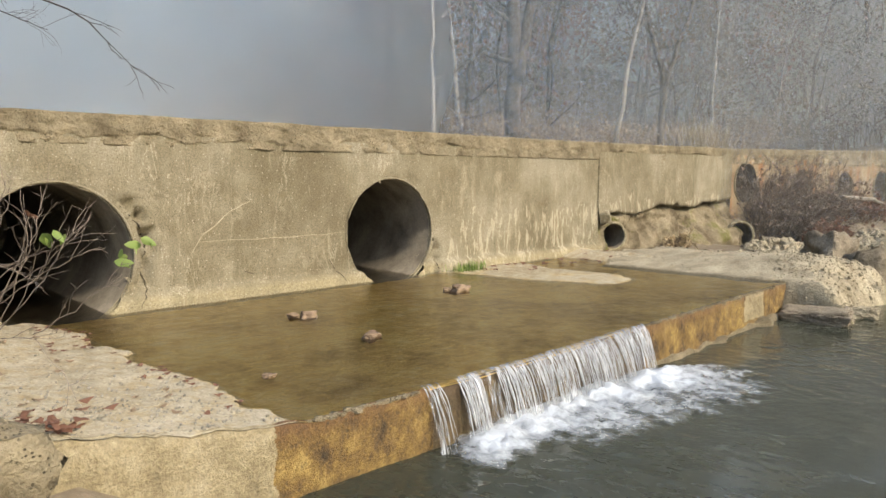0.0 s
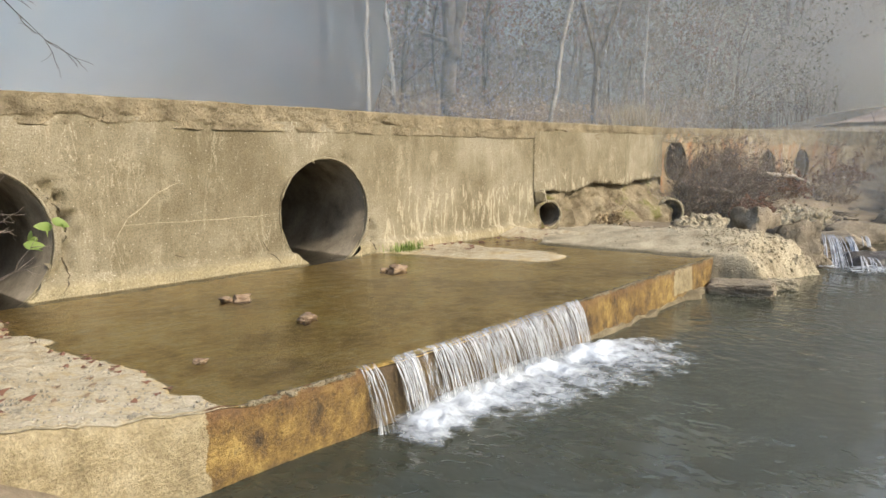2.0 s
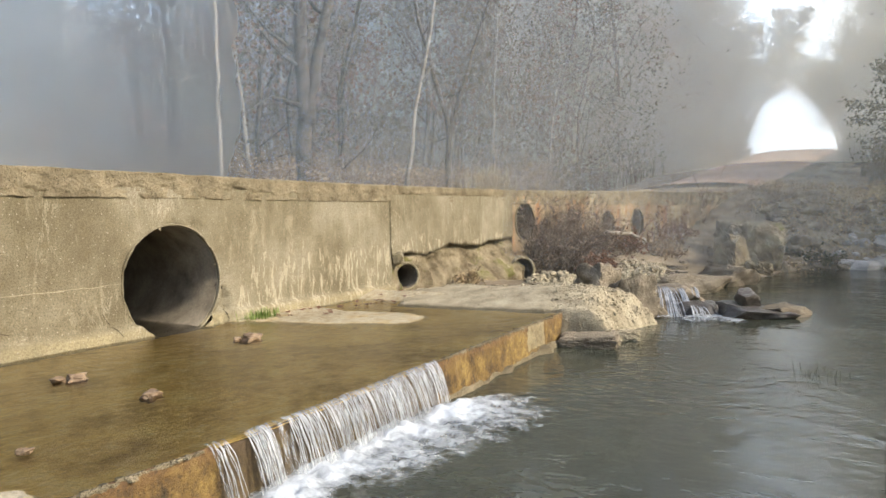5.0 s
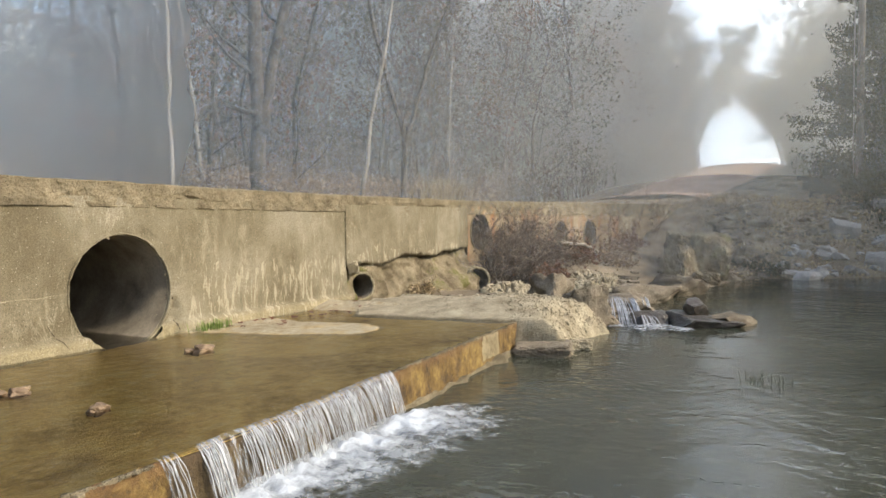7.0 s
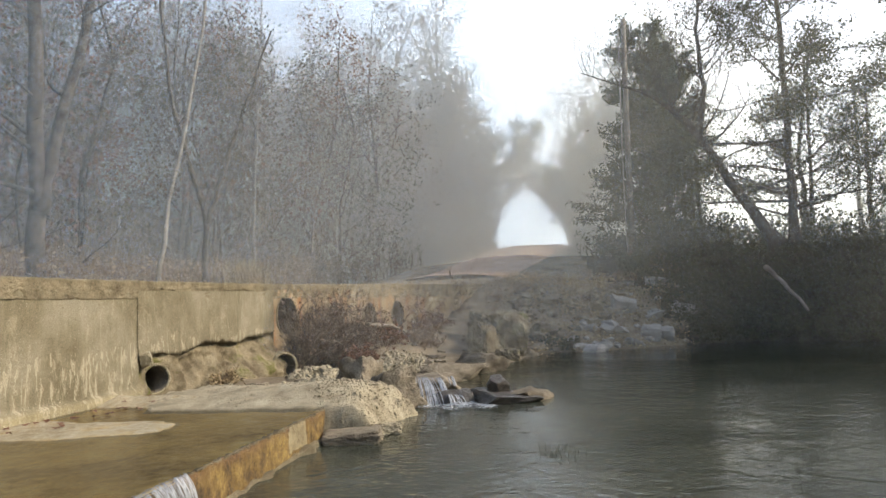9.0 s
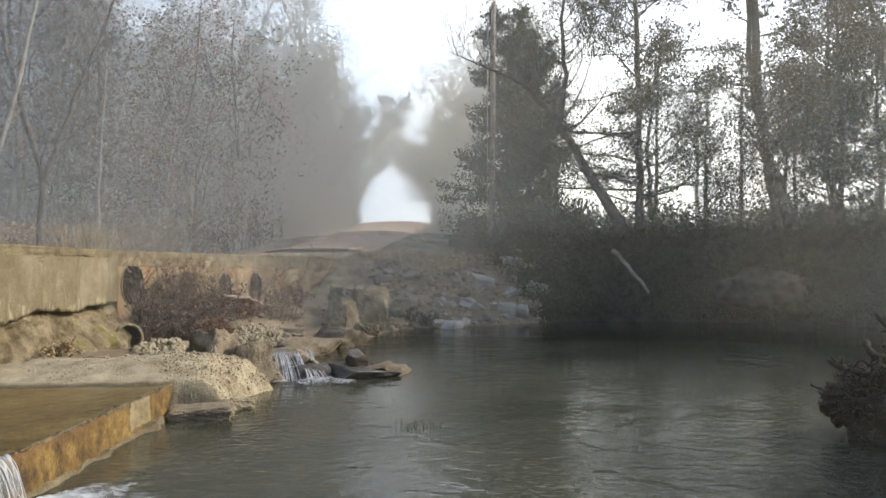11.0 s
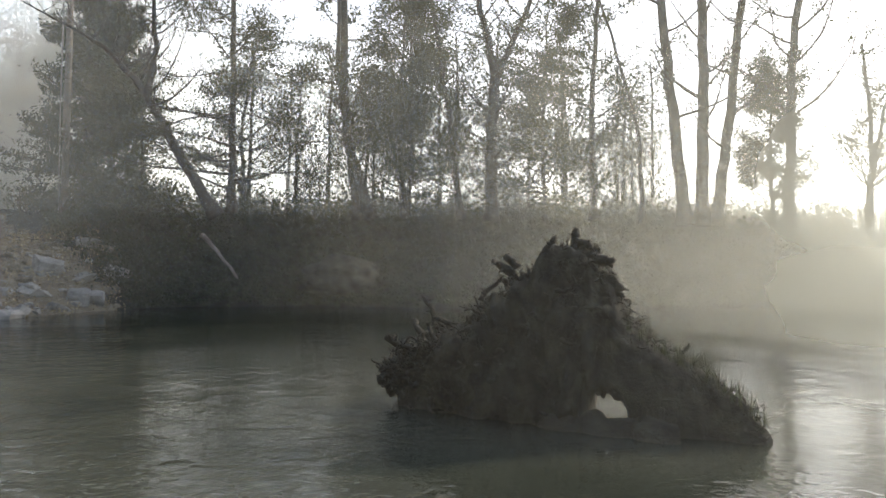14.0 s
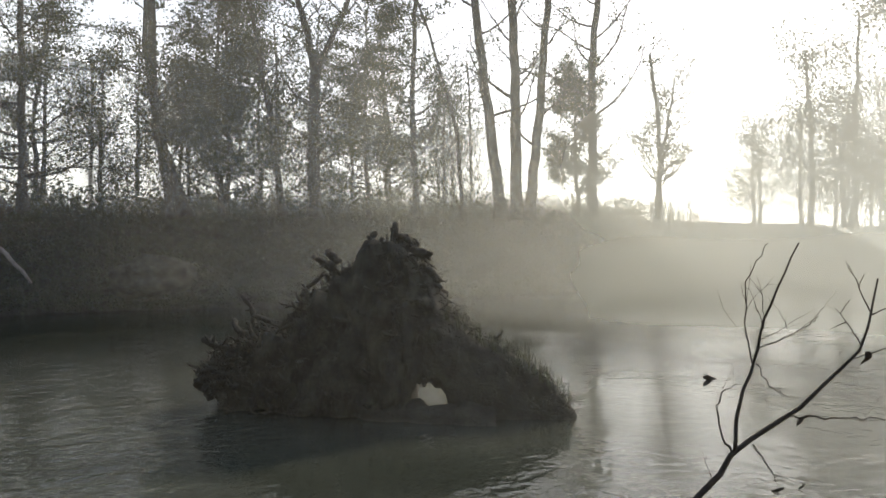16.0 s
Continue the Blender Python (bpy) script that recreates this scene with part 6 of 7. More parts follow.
def utility_pole():
    t = thing("utility_pole", "weathered wooden utility pole beside the track", "pole", at=(34.1, -1.6, 3.4))
    v_, f_ = [], []
    tube(v_, f_, [(0, 0, 0), (0, -0.05, 4), (0, -0.1, 8), (0, -0.16, 11.2)], [0.15, 0.14, 0.125, 0.11], 14)
    piece("shaft", mesh_of("shaft", v_, f_, POLEWOOD), t)
    v_, f_ = [], []
    tube(v_, f_, [(0.0, 0.2, 0.0), (0.0, 0.19, 5), (0.0, 0.1, 10.6)], [0.03] * 3, 8)
    piece("conduit", mesh_of("conduit", v_, f_, PALESTONE), t, "grey conduit up the pole")
    return t


utility_pole()

# ---- woods behind the crossing ----
wood_group = "woods behind the crossing"
tree("big_forked_tree", "large grey tree forking above a long bare limb", wood_group, (15.8, 14.0, 1.8),
     grow(540, [(stem((0, 0, 0), (0.05, 0, 2.5), (0.0, 0.0, 6), (-0.1, 0.1, 13)), 0.26, 0.14), (stem((0.05, -0.05, 2.6), (0.35, -0.3, 4.5), (0.75, -0.85, 7.5), (1.4, -1.6, 13)), 0.19, 0.08),
                (stem((0.0, 0.0, 3.1), (-1.0, 0.3, 3.3), (-1.9, 0.5, 2.7)), 0.08, 0.03)], 9, (0.1, 0.25), 7, 0, sub=2, from_f=0.45))
tree("pale_slim_tree", "slim pale-barked tree among bare woods", wood_group, (13.0, 14.3, 1.9), grow(541, [(stem((0, 0, 0), (-0.05, 0, 4), (-0.2, 0.2, 12)), 0.07, 0.03)], 16, (0.08, 0.18), 7, 0, sub=2, from_f=0.2), PALEBARK)
tree("slanting_tree", "pale tree slanting to one side", wood_group, (20.0, 13.4, 1.9), grow(542, [(stem((0, 0, 0), (0.25, -0.3, 3), (0.8, -0.9, 7), (1.4, -1.4, 13)), 0.09, 0.04)], 12, (0.1, 0.22), 7, 0, sub=2, from_f=0.4), PALEBARK)
tree("forked_sapling", "dark sapling forking into bare boughs", wood_group, (22.6, 13.3, 1.9),
     grow(543, [(stem((0, 0, 0), (0.1, -0.1, 3), (-0.6, 0.8, 7), (-0.9, 1.1, 12)), 0.13, 0.04), (stem((0.1, -0.1, 2.8), (0.7, -0.9, 6), (1.5, -2.0, 10)), 0.10, 0.03)], 12, (0.15, 0.3), 8, 0, sub=3, from_f=0.35))
tree("pale_slim_tree", "slim pale-barked tree among bare woods", wood_group, (27.5, 13.9, 2.2), grow(544, [(stem((0, 0, 0), (0.1, 0, 4), (0.5, -0.4, 13)), 0.06, 0.03)], 14, (0.08, 0.18), 7, 0, sub=2, from_f=0.3), PALEBARK)

DULL = leaf_material("dull_olive_leaves", (0.05, 0.047, 0.026), (0.115, 0.10, 0.062))
rng = random.Random(91)
wood_forms = []
for k in range(6):
    h = rng.uniform(11, 17)
    src = tree("wood_tree", "bare hazy tree in the woods", wood_group, (8 + 5 * k, 22 + (k * 37) % 9, land(8 + 5 * k, 22 + (k * 37) % 9) - 0.1),
               grow(550 + k, [(stem((0, 0, 0), (rng.uniform(-0.5, 0.5), rng.uniform(-0.5, 0.5), h * 0.3), (rng.uniform(-1.2, 1.2), rng.uniform(-1.2, 1.2), h * 0.65), (rng.uniform(-2, 2), rng.uniform(-2, 2), h)), rng.uniform(0.06, 0.13), 0.03)], 22, (0.16, 0.32), 8, 5 if k % 2 else 6, 0.13, 0.10, sub=2, airy=0.45), BARK if k % 3 else PALEBARK, (DULL, RUSSET, DULL)[k % 3] if k < 5 else DULL)
    wood_forms.append(src)
for i in range(150):
    x, y = rng.uniform(-20, 62), 16.5 + 40 * rng.random() ** 1.3
    if x < 14 and y < 23:
        continue
    if x > 34 and y < 11 + (x - 34) * 0.05:
        continue
    copy_thing(wood_forms[rng.randrange(6)], pose(x, y, land(x, y) - 0.15, 0, 0, rng.uniform(0, 360)))
for i in range(84):
    x = 31 + i * 0.5 + rng.uniform(-1, 1)
    y = line_at(ROAD_LINE, x)[0] + 4.2 + rng.uniform(0, 4) + max(0, 6 - (x - 31) * 0.5)
    copy_thing(wood_forms[rng.randrange(6)], pose(x, y, land(x, y) - 0.15, 0, 0, rng.uniform(0, 360)) @ Matrix.Scale(1 - 0.5 * smooth(42, 66, x), 4))
for i in range(44):
    x, y = rng.uniform(33, 60), rng.uniform(13.5, 25)
    copy_thing(wood_forms[rng.randrange(6)], pose(x, y, land(x, y) - 0.15, 0, 0, rng.uniform(0, 360)) @ Matrix.Scale(rng.uniform(0.75, 1.05), 4))
for k, (x, y) in enumerate([(41.5, 10.4), (44.0, 11.2), (46.5, 10.2)]):
    tree("russet_tree", "hazy young tree in russet leaf beside the track", wood_group, (x, y, land(x, y) - 0.1), grow(570 + k, [(stem((0, 0, 0), (0.1, 0, 4), (0, 0.2, 8.5 - k)), 0.12, 0.03)], 30, (0.2, 0.34), 8, 12, 0.12, 0.15), BARK, RUSSET)
for i in range(9):
    x = 54 + i * 2.4 + rng.uniform(-1, 1)
    y = line_at(ROAD_LINE, x)[0] - 3.6 - rng.uniform(0, 3)
    copy_thing(wood_forms[i % 6], pose(x, y, land(x, y) - 0.15, 0, 0, rng.uniform(0, 360)))
# limbs that meet over the track, far off in the mist
arch = tree("arching_tree", "hazy tree leaning its crown over the track", "trees beside the track", (63.0, 9.8, 5.2),
            grow(575, [(stem((0, 0, 0), (0.1, -0.6, 4), (0.2, -2.4, 8), (0.2, -4.6, 10.5)), 0.2, 0.05), (stem((0, 0.1, 3), (0.2, 0.6, 8), (0.1, 1.0, 13)), 0.15, 0.05)], 26, (0.26, 0.42), 8, 12, 0.17, 0.42, airy=0.4), BARK, DULL)
for x, y, turn, size in [(68.0, 10.4, 5, 0.85), (75.0, 11.2, -8, 0.95), (58.0, 0.4, 178, 0.55), (62.0, 1.2, 150, 0.62), (66.0, 1.4, 190, 0.7), (71.0, 2.0, 166, 0.75), (78.0, 2.6, 182, 0.9)]:
    copy_thing(arch, pose(x, y, 5.0, 0, 0, turn) @ Matrix.Scale(size, 4))
for i in range(15):
    x = 43 + i * 2.2 + rng.uniform(-1, 1)
    y = line_at(ROAD_LINE, x)[0] - 5.5 - rng.uniform(0, 5)
    copy_thing(wood_forms[rng.randrange(6)], pose(x, y, land(x, y) - 0.15, 0, 0, rng.uniform(0, 360)))


def undergrowth(name, label, region, count, h, mat, leafmat, seed, leaves=2, size=0.08, w=0.008):
    """Uncountable stems and leaves of a thicket."""
    rng = random.Random(seed)
    v_, f_, lv, lf = [], [], [], []
    for _ in range(count):
        x, y = region(rng)
        z = land(x, y)
        L = h * rng.uniform(0.4, 1.2)
        p = Vector((x, y, z - 0.05))
        tip = p + Vector((rng.gauss(0, 0.22) * L, rng.gauss(0, 0.22) * L, L))
        mid = p.lerp(tip, 0.5) + Vector((rng.gauss(0, 0.06) * L, rng.gauss(0, 0.06) * L, 0))
        tube(v_, f_, [p, mid, tip], [w, w * 0.8, w * 0.3], 3, False)
        for _ in range(leaves):
            q = p.lerp(tip, rng.uniform(0.25, 1.0))
            leaf(lv, lf, q + Vector((rng.gauss(0, 0.1), rng.gauss(0, 0.1), rng.gauss(0, 0.08))), size * rng.uniform(0.5, 1.3), rng)
    t = thing(name, label, "undergrowth", kind="stuff")
    piece("stems", mesh_of("stems", v_, f_, mat), t)
    if lv:
        piece("leaves", mesh_of("leaves", lv, lf, leafmat, False), t)
    return t


undergrowth("undergrowth", "brown leafless thicket behind the road", lambda r: (14.5 + 20 * r.random() ** 0.8, 13.2 + 5 * r.random() ** 1.5), 5200, 1.5, BRUSH, DEAD, 601, 3, 0.08)
undergrowth("undergrowth", "tall dull thicket up the wooded slope", lambda r: (r.uniform(-10, 60), 17 + 18 * r.random()), 6000, 3.2, BRUSH, DULL, 602, 3, 0.14, 0.014)
undergrowth("undergrowth", "thicket lining the dirt track", lambda r: (lambda x: (x, line_at(ROAD_LINE, x)[0] + 3.6 + 5 * r.random() + max(0, 5 - (x - 30) * 0.5)))(r.uniform(30, 70)), 3600, 2.4, BRUSH, DULL, 603, 5, 0.14, 0.012)
undergrowth("bank_thicket", "dark weeds and grass over the far bank", lambda r: (lambda y, f: (26.0 + 5.5 * f - max(0, -y - 8) * 0.38, min(y, -2.8 + 2.6 * f + r.gauss(0, 0.5))))(r.uniform(-34, -1.0), r.random()), 9000, 0.75, BARK, GRASS, 604, 5, 0.06, 0.006)
def by_the_water(r):
    while True:
        x, y = r.uniform(10, 31), r.uniform(-34, -2.6)
        if 0.02 < pool_distance(x, y) < 2.8 and x + y > -22 and y < -2.8 + (x - 26) * 0.5 + r.gauss(0, 0.35):
            return (x, y)


undergrowth("bank_thicket", "dark trailing weeds down to the water's edge", by_the_water, 6500, 0.55, BARK, GRASS, 608, 7, 0.06, 0.006)
undergrowth("bank_thicket", "bushes along the head of the far bank", lambda r: (lambda y: (29.5 + 5 * r.random() - max(0, -y - 8) * 0.35, y))(r.uniform(-40, -3.0)), 2600, 1.3, BARK, LEAF, 605, 6, 0.10, 0.008)
undergrowth("bank_thicket", "dark brush beside the dirt track", lambda r: (lambda x: (x, line_at(ROAD_LINE, x)[0] - 3.4 - 5 * r.random() - 3.4 * smooth(42, 34, x)))(r.uniform(32, 64)), 3200, 1.4, BARK, LEAF, 606, 6, 0.12, 0.009)
undergrowth("leaf_litter", "dead leaves and weeds over the embankment", lambda r: (r.uniform(21.6, 33), r.uniform(-3.2, 4.4)), 3200, 0.14, BRUSH, DEAD, 607, 2, 0.05, 0.004)
undergrowth("embankment_weeds", "dry straw and green weeds in patches over the embankment", lambda r: (lambda a, b: (22.4 + 1.7 * a + r.gauss(0, 0.35), -2.4 + 1.15 * b + r.gauss(0, 0.3)))(r.randrange(6), r.randrange(6)), 2600, 0.34, BRUSH, STRAW, 609, 2, 0.05, 0.004)

gv2, gf2 = [], []
rng = random.Random(93)
for _ in range(700):
    x, y = 24.9 + rng.gauss(0, 0.7), 12.9 + rng.gauss(0, 0.35)
    blade(gv2, gf2, (x, y, 1.9), (x + rng.gauss(0, 0.45), y + rng.gauss(0, 0.35), 1.9 + rng.uniform(0.9, 1.9)), 0.010)
tagged(new("dry_grass_clump", mesh_of("dry_grass_clump", gv2, gf2, STRAW, False)), "tall clump of pale dry grass behind the road", "grass", kind="stuff")


# ---- near branches ----
def ovate(verts, faces, p, size, rng):
    """Appends one pointed, cupped leaf with a midrib."""
    a = Vector((rng.uniform(-1, 1), rng.uniform(-1, 1), rng.uniform(-0.9, 0.2))).normalized()
    b = a.orthogonal().normalized()
    b = Matrix.Rotation(rng.uniform(0, 6.28), 3, a) @ b
    c = a.cross(b)
    curl = rng.uniform(0.15, 0.6)
    n, base = 8, len(verts)
    for i in range(n + 1):
        f = i / n
        w = 0.42 * math.sin(math.pi * f ** 0.8) * (1 + 0.12 * math.sin(9 * f))
        m = p + a * size * 1.7 * (f - 0.5) + c * size * curl * (f - 0.4) ** 2 * 1.5
        verts.extend([m + b * size * w + c * size * 0.16 * w * 2, m, m - b * size * w + c * size * 0.16 * w * 2])
    for i in range(n):
        k = base + i * 3
        faces.extend([(k, k + 1, k + 4, k + 3), (k + 1, k + 2, k + 5, k + 4)])


def sapling(name, label, stems, twigs, leaves, seed, leafmat, mat=BARK, lsize=0.05, tl=0.25):
    t = thing(name, label, "branch")
    rng = random.Random(seed)
    v_, f_, lv, lf = [], [], [], []
    for path, r0, r1 in stems:
        path = [Vector(p) for p in path]
        n = 14
        pts = [along(path, i / n)[0] + Vector((rng.gauss(0, 0.004), rng.gauss(0, 0.004), rng.gauss(0, 0.004))) for i in range(n + 1)]
        tube(v_, f_, pts, [r0 + (r1 - r0) * i / n for i in range(n + 1)], 7)
        for _ in range(twigs):
            q, e = along(pts, rng.uniform(0.15, 1))
            d = e + Vector((rng.uniform(-1, 1), rng.uniform(-1, 1), rng.uniform(-0.5, 1))) * 0.9
            tp = bend(q, d, tl * rng.uniform(0.3, 1.0), rng, 0.25, 0.02, 6)
            r = max(0.0012, r0 * 0.22)
            tube(v_, f_, tp, [r * (1 - 0.11 * i) for i in range(7)], 5)
            for _ in range(2):
                q2, e2 = along(tp, rng.uniform(0.3, 0.9))
                sp = bend(q2, e2 + Vector((rng.uniform(-1, 1), rng.uniform(-1, 1), rng.uniform(-1, 1))), tl * 0.25, rng, 0.3, 0, 4)
                tube(v_, f_, sp, [r * 0.6, r * 0.5, r * 0.45, r * 0.4, r * 0.25], 4)
    tagged(piece("twig_work", mesh_of("twig_work", v_, f_, mat), t), kind="stuff")
    for p, s in leaves:
        lv, lf = [], []
        ovate(lv, lf, Vector(p), s, rng)
        ovate(lv, lf, Vector(p) + Vector((0.012, 0.008, -0.014)), s * 0.75, rng)
        piece("leaf", mesh_of("leaf", lv, lf, leafmat), t)
    return t


sapling("bare_sapling", "thin bare sapling with a few withered leaves at the water", [
    ([(1.80, -2.98, 0.11), (1.66, -3.13, 0.46), (1.53, -3.26, 0.70), (1.46, -3.33, 0.79), (1.41, -3.38, 0.90), (1.33, -3.46, 0.98), (1.23, -3.56, 1.07), (1.14, -3.66, 1.18), (1.05, -3.75, 1.28), (1.00, -3.80, 1.40), (0.97, -3.83, 1.54), (0.95, -3.85, 1.67)], 0.017, 0.0035),
    ([(1.41, -3.38, 0.90), (1.40, -3.39, 1.06), (1.36, -3.43, 1.23), (1.33, -3.46, 1.36), (1.30, -3.48, 1.52), (1.25, -3.54, 1.68), (1.20, -3.59, 1.83)], 0.0095, 0.0035),
    ([(1.34, -3.44, 1.29), (1.36, -3.42, 1.46), (1.36, -3.42, 1.66), (1.32, -3.46, 1.77), (1.29, -3.50, 1.83)], 0.0035, 0.0018),
    ([(1.33, -3.46, 1.36), (1.24, -3.55, 1.41), (1.17, -3.62, 1.47), (1.14, -3.66, 1.50)], 0.0032, 0.0016),
    ([(1.34, -3.45, 1.31), (1.30, -3.49, 1.21), (1.24, -3.56, 1.14)], 0.003, 0.0016),
    ([(1.41, -3.38, 0.90), (1.45, -3.34, 0.98), (1.46, -3.32, 1.11), (1.44, -3.35, 1.18), (1.39, -3.40, 1.21)], 0.0055, 0.002),
    ([(1.23, -3.56, 1.06), (1.11, -3.69, 1.05), (1.00, -3.80, 1.05), (0.90, -3.91, 1.04)], 0.0045, 0.002),
    ([(1.14, -3.66, 1.18), (1.05, -3.75, 1.30), (0.95, -3.86, 1.35), (0.88, -3.93, 1.40)], 0.0035, 0.002),
    ([(1.35, -3.44, 0.93), (1.29, -3.50, 0.82), (1.27, -3.52, 0.75)], 0.004, 0.002)], 4, [((1.48, -3.31, 1.23), 0.04), ((0.99, -3.81, 1.32), 0.04), ((1.19, -3.60, 1.05), 0.04), ((1.27, -3.52, 0.73), 0.04), ((1.20, -3.60, 0.74), 0.036)], 701, BARK, tl=0.30)
sapling("bare_twigs", "tangle of thin pale twigs with a few last green leaves", [
    ([(0.45, 2.92, 1.09), (0.64, 2.78, 1.36), (0.74, 2.71, 1.54), (0.81, 2.67, 1.66)], 0.0019, 0.0007),
    ([(0.46, 2.93, 1.24), (0.63, 2.79, 1.40), (0.72, 2.72, 1.46), (0.82, 2.64, 1.52)], 0.0019, 0.0007),
    ([(0.48, 2.89, 1.09), (0.60, 2.82, 1.40), (0.66, 2.79, 1.55), (0.69, 2.79, 1.73)], 0.0019, 0.0007),
    ([(0.47, 2.94, 1.34), (0.61, 2.82, 1.46), (0.67, 2.78, 1.58), (0.66, 2.81, 1.63)], 0.0019, 0.0007),
    ([(0.56, 2.89, 1.55), (0.60, 2.87, 1.67), (0.61, 2.86, 1.73), (0.60, 2.88, 1.78)], 0.0019, 0.0007),
    ([(0.53, 3.13, 1.16), (0.68, 2.98, 1.16), (0.75, 2.90, 1.03), (0.80, 2.83, 0.89)], 0.0019, 0.0007),
    ([(0.48, 2.95, 1.52), (0.62, 2.81, 1.42), (0.67, 2.75, 1.38)], 0.0019, 0.0007),
    ([(0.63, 2.77, 1.22), (0.74, 2.68, 1.30), (0.83, 2.60, 1.40), (0.89, 2.56, 1.49)], 0.0019, 0.0007),
    ([(0.47, 2.94, 1.42), (0.65, 2.79, 1.49), (0.76, 2.70, 1.55)], 0.0019, 0.0007),
    ([(0.46, 2.92, 1.16), (0.58, 2.82, 1.28), (0.66, 2.77, 1.42), (0.71, 2.74, 1.54)], 0.0019, 0.0007),
    ([(0.46, 2.93, 1.26), (0.59, 2.83, 1.38), (0.64, 2.80, 1.54), (0.63, 2.85, 1.73)], 0.0019, 0.0007),
    ([(0.50, 2.91, 1.32), (0.68, 2.76, 1.46), (0.79, 2.67, 1.59)], 0.0019, 0.0007)], 5, [((0.69, 2.77, 1.55), 0.05), ((0.72, 2.73, 1.56), 0.035), ((0.91, 2.55, 1.53), 0.04), ((0.95, 2.52, 1.54), 0.035), ((0.88, 2.57, 1.47), 0.04), ((0.87, 2.58, 1.50), 0.03)], 702, GREEN, TWIG, tl=0.18)
sapling("bare_twigs", "two thin stalks with one orange leaf", [
    ([(0.25, 2.95, 0.50), (0.47, 2.90, 1.15), (0.62, 2.83, 1.48), (0.65, 2.81, 1.63)], 0.004, 0.0012),
    ([(0.30, 2.85, 0.50), (0.50, 2.87, 1.20), (0.56, 2.88, 1.55), (0.60, 2.87, 1.76)], 0.004, 0.0014)], 3, [((0.65, 2.81, 1.64), 0.034)], 706, RUSSET, TWIG, tl=0.2)
sapling("overhanging_branch", "bare drooping branch reaching over the road", [
    ([(-3.0, 10.5, 5.5), (0.0, 9.4, 4.4), (1.88, 8.8, 3.75), (2.6, 8.6, 3.5), (3.1, 8.44, 2.95)], 0.022, 0.003),
    ([(0.5, 9.2, 4.2), (1.9, 8.8, 3.45), (2.3, 8.7, 3.3)], 0.010, 0.003)], 16, [], 703, DEAD, BARK, tl=0.7)
tree("roadside_tree", "bare tree whose branch hangs over the road", wood_group, (-5.5, 13.6, 1.8), grow(705, [(stem((0, 0, 0), (0.5, -0.6, 2.6), (1.6, -2.2, 3.6), (2.5, -3.1, 3.7)), 0.16, 0.03), (stem((0.2, -0.3, 2), (-0.4, 0, 6), (-0.5, 0, 12)), 0.14, 0.05)], 6, (0.15, 0.25), 7, 0, sub=2, from_f=0.6))

# ---- mist over the water and the road ----
def mist_bank(radius, dense, low=0.02, cx=5.0, cy=0.0, mat=None, name="mist", label="thin morning mist over water and woods, painted brighter towards the sun", kind="stuff"):
    """One drifting, billowing layer; dense: rows of bearing, cover and the height at which it ends."""
    us = list(np.arange(-180, 180.1, 2.0))
    vs = [(i / 24) ** 1.3 for i in range(25)]
    most = max(d[2] for d in dense)
    rows = [(-181.0, *dense[0][1:])] + list(dense) + [(181.0, *dense[-1][1:])]

    def place(a, v):
        x, y, z = math.cos(radians(a)), math.sin(radians(a)), low + (most - low) * v
        rr = radius * (1 + 0.025 * fbm((x * radius, y * radius, z), 0.10, 2))
        return (cx + rr * x, cy + rr * y, z)
    v_, f_ = sheet(us, vs, place)
    cov = []
    for v in vs:
        for a in us:
            c, top = line_at(rows, a)
            z = v * most
            cov.append(c * (1 - smooth(0.35 * top, top, z)) * smooth(0.0, min(0.8, top * 0.1), z + 0.02))
    used = [f for f in f_ if max(cov[i] for i in f) > 0.004]
    me = mesh_of(name, v_, used, mat or MIST)
    cover(me, cov)
    # painted brightness by bearing: full below 14 degrees, none past 56
    me.attributes.new("sunward", "FLOAT", "POINT").data.foreach_set("value", [smooth(56, 14, a) for v in vs for a in us])
    return tagged(new(name, me), label, "mist", kind=kind)


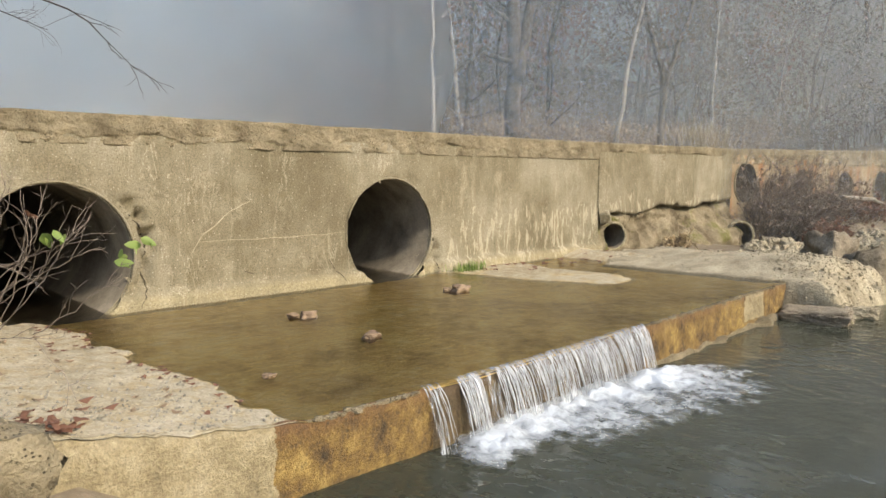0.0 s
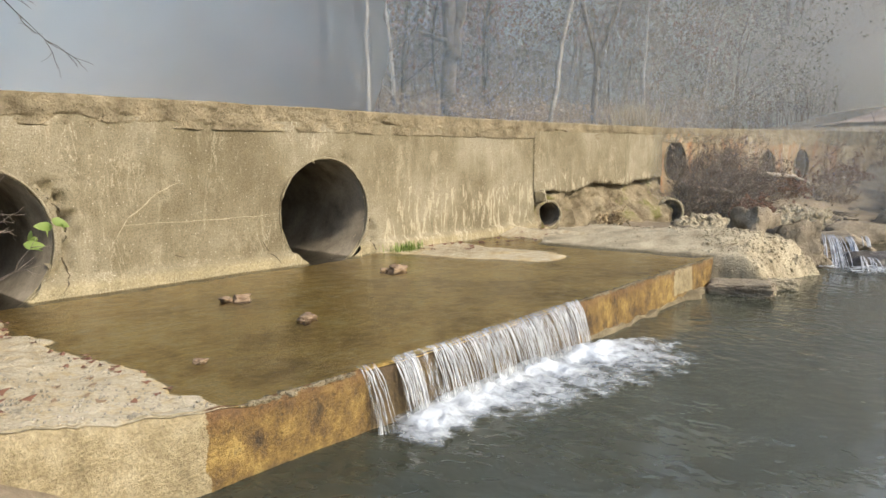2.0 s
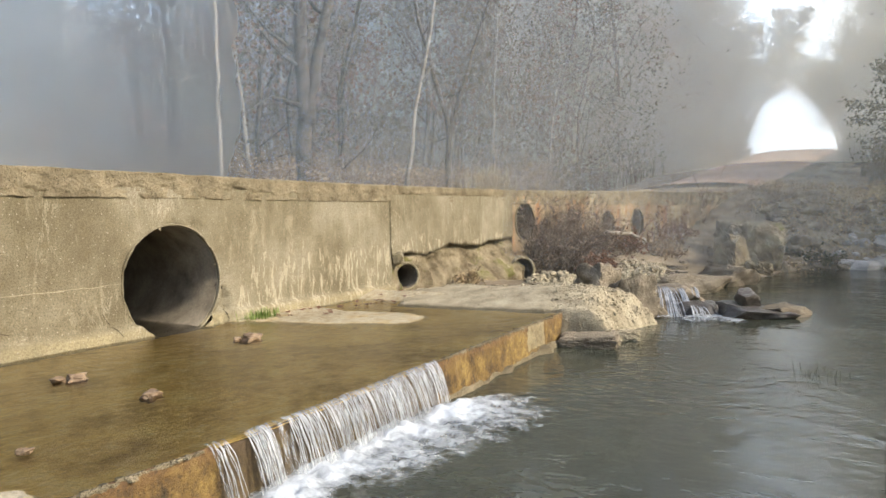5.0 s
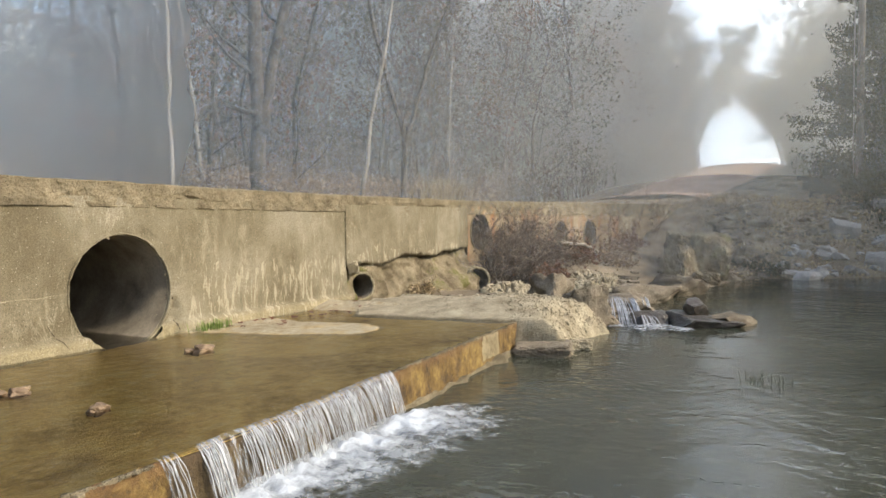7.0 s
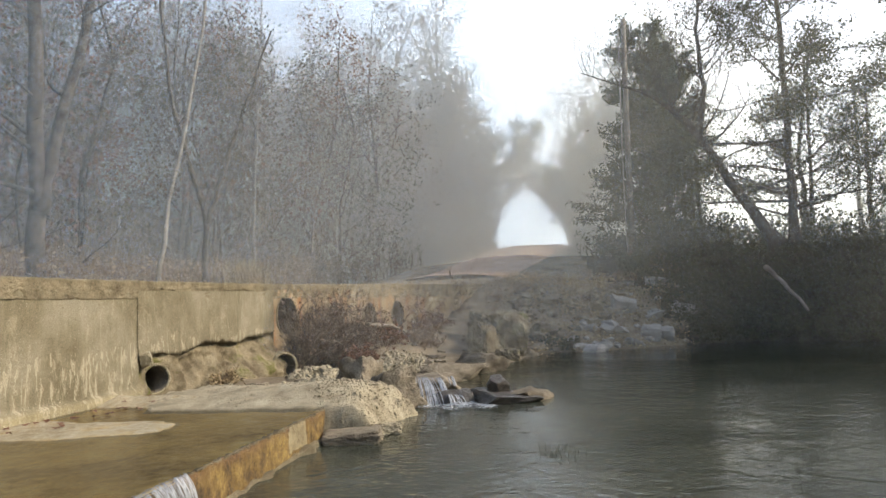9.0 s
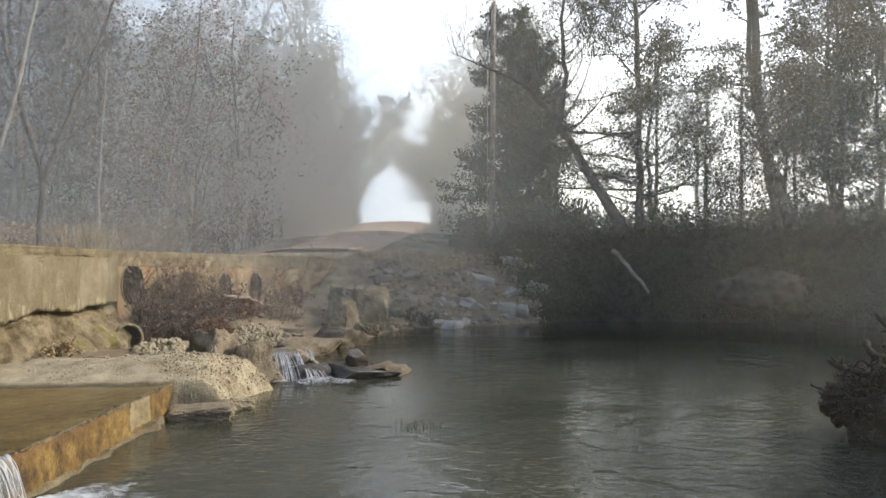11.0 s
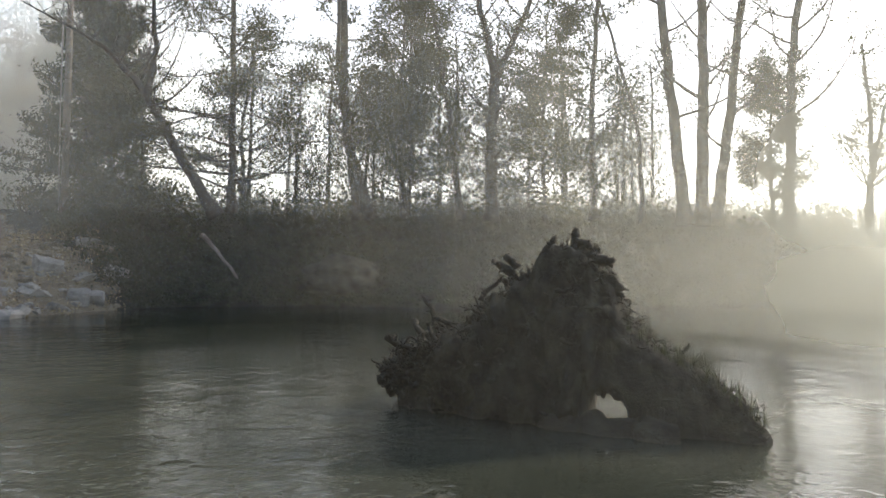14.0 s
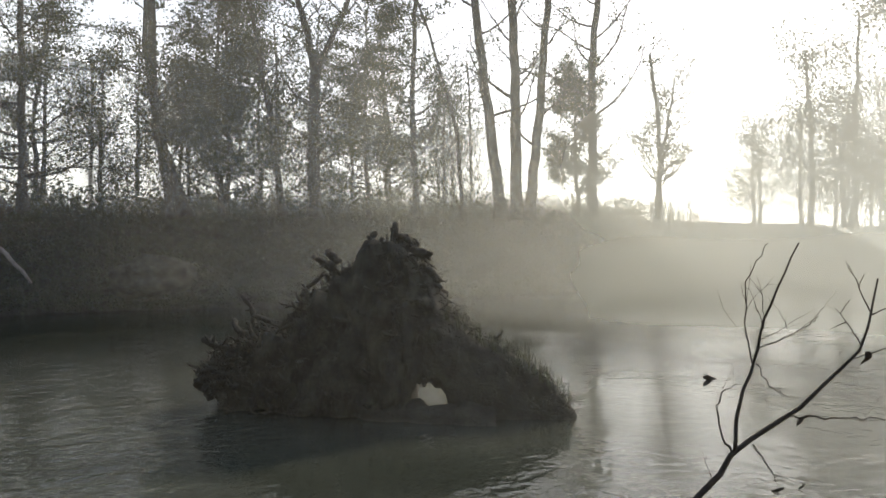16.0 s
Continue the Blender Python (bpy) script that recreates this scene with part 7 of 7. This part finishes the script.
MIST = mist_material(1.0)
# close sheet added to lighten the root wad like a veil of glare
mist_bank(6.2, [(-100, 0.0, 3.5), (-80, 0.05, 3.5), (-55, 0.03, 3.4), (-30, 0.02, 3.2), (-12, 0.0, 3)], cx=0.0, cy=0.0)
# bearings -14 to 70 are added to brighten the far wall and woods
mist_bank(12.0, [(-125, 0, 4), (-105, 0.18, 4.4), (-80, 0.20, 4.2), (-62, 0.12, 4), (-45, 0.02, 3.5), (-38, 0.0, 3), (-14, 0.0, 6), (-4, 0.03, 6.5), (8, 0.06, 8), (18, 0.08, 14), (40, 0.08, 14), (58, 0.06, 14), (70, 0.0, 12)])
mist_bank(15.5, [(-125, 0.15, 9), (-95, 0.22, 13), (-76, 0.20, 13), (-60, 0.12, 12), (-45, 0.11, 12), (-25, 0.07, 14), (-8, 0.08, 17), (4, 0.13, 20), (15, 0.14, 21), (28, 0.15, 23), (42, 0.16, 25), (56, 0.18, 25), (70, 0.32, 26), (90, 0.5, 26), (125, 0.5, 26), (150, 0.4, 26), (175, 0.0, 24)])
mist_bank(21.5, [(-72, 0.0, 12), (-55, 0.14, 12), (-40, 0.15, 14), (-20, 0.14, 16), (-4, 0.11, 16), (6, 0.0, 16)], low=3.0)
mist_bank(25.5, [(-125, 0.15, 9), (-95, 0.22, 13), (-74, 0.20, 12), (-62, 0.0, 10), (-12, 0.0, 18), (4, 0.16, 24), (14, 0.16, 24), (28, 0.16, 28), (50, 0.18, 30), (66, 0.30, 30), (150, 0.3, 30), (175, 0.1, 20)])
mist_bank(35.0, [(-150, 0.15, 8), (-110, 0.18, 9), (-75, 0.19, 11), (-40, 0.18, 13), (-15, 0.30, 18), (0, 0.42, 28), (12, 0.40, 30), (24, 0.28, 34), (50, 0.20, 36), (150, 0.3, 36), (175, 0.1, 20)])
mist_bank(58.0, [(-150, 0.3, 12), (-110, 0.5, 15), (-75, 0.55, 15), (-40, 0.5, 18), (-12, 0.5, 26), (0, 0.62, 30), (10, 0.60, 36), (18, 0.5, 42), (30, 0.4, 60), (70, 0.4, 60), (150, 0.65, 60), (175, 0.3, 30)])
# the outermost ring glows by itself in place of bright sky
mist_bank(95.0, [(-130, 0.0, 40), (-108, 0.9, 58), (-84, 1.0, 74), (-65, 0.6, 58), (-15, 0.45, 58), (0, 0.55, 90), (12, 0.5, 90), (22, 0.2, 80), (32, 0.1, 80), (48, 0.05, 80), (60, 0.0, 60)], mat=sky_glow_material(), name="backdrop", label="glowing backdrop sheet standing in for bright hazy sky beyond the woods", kind="structure")
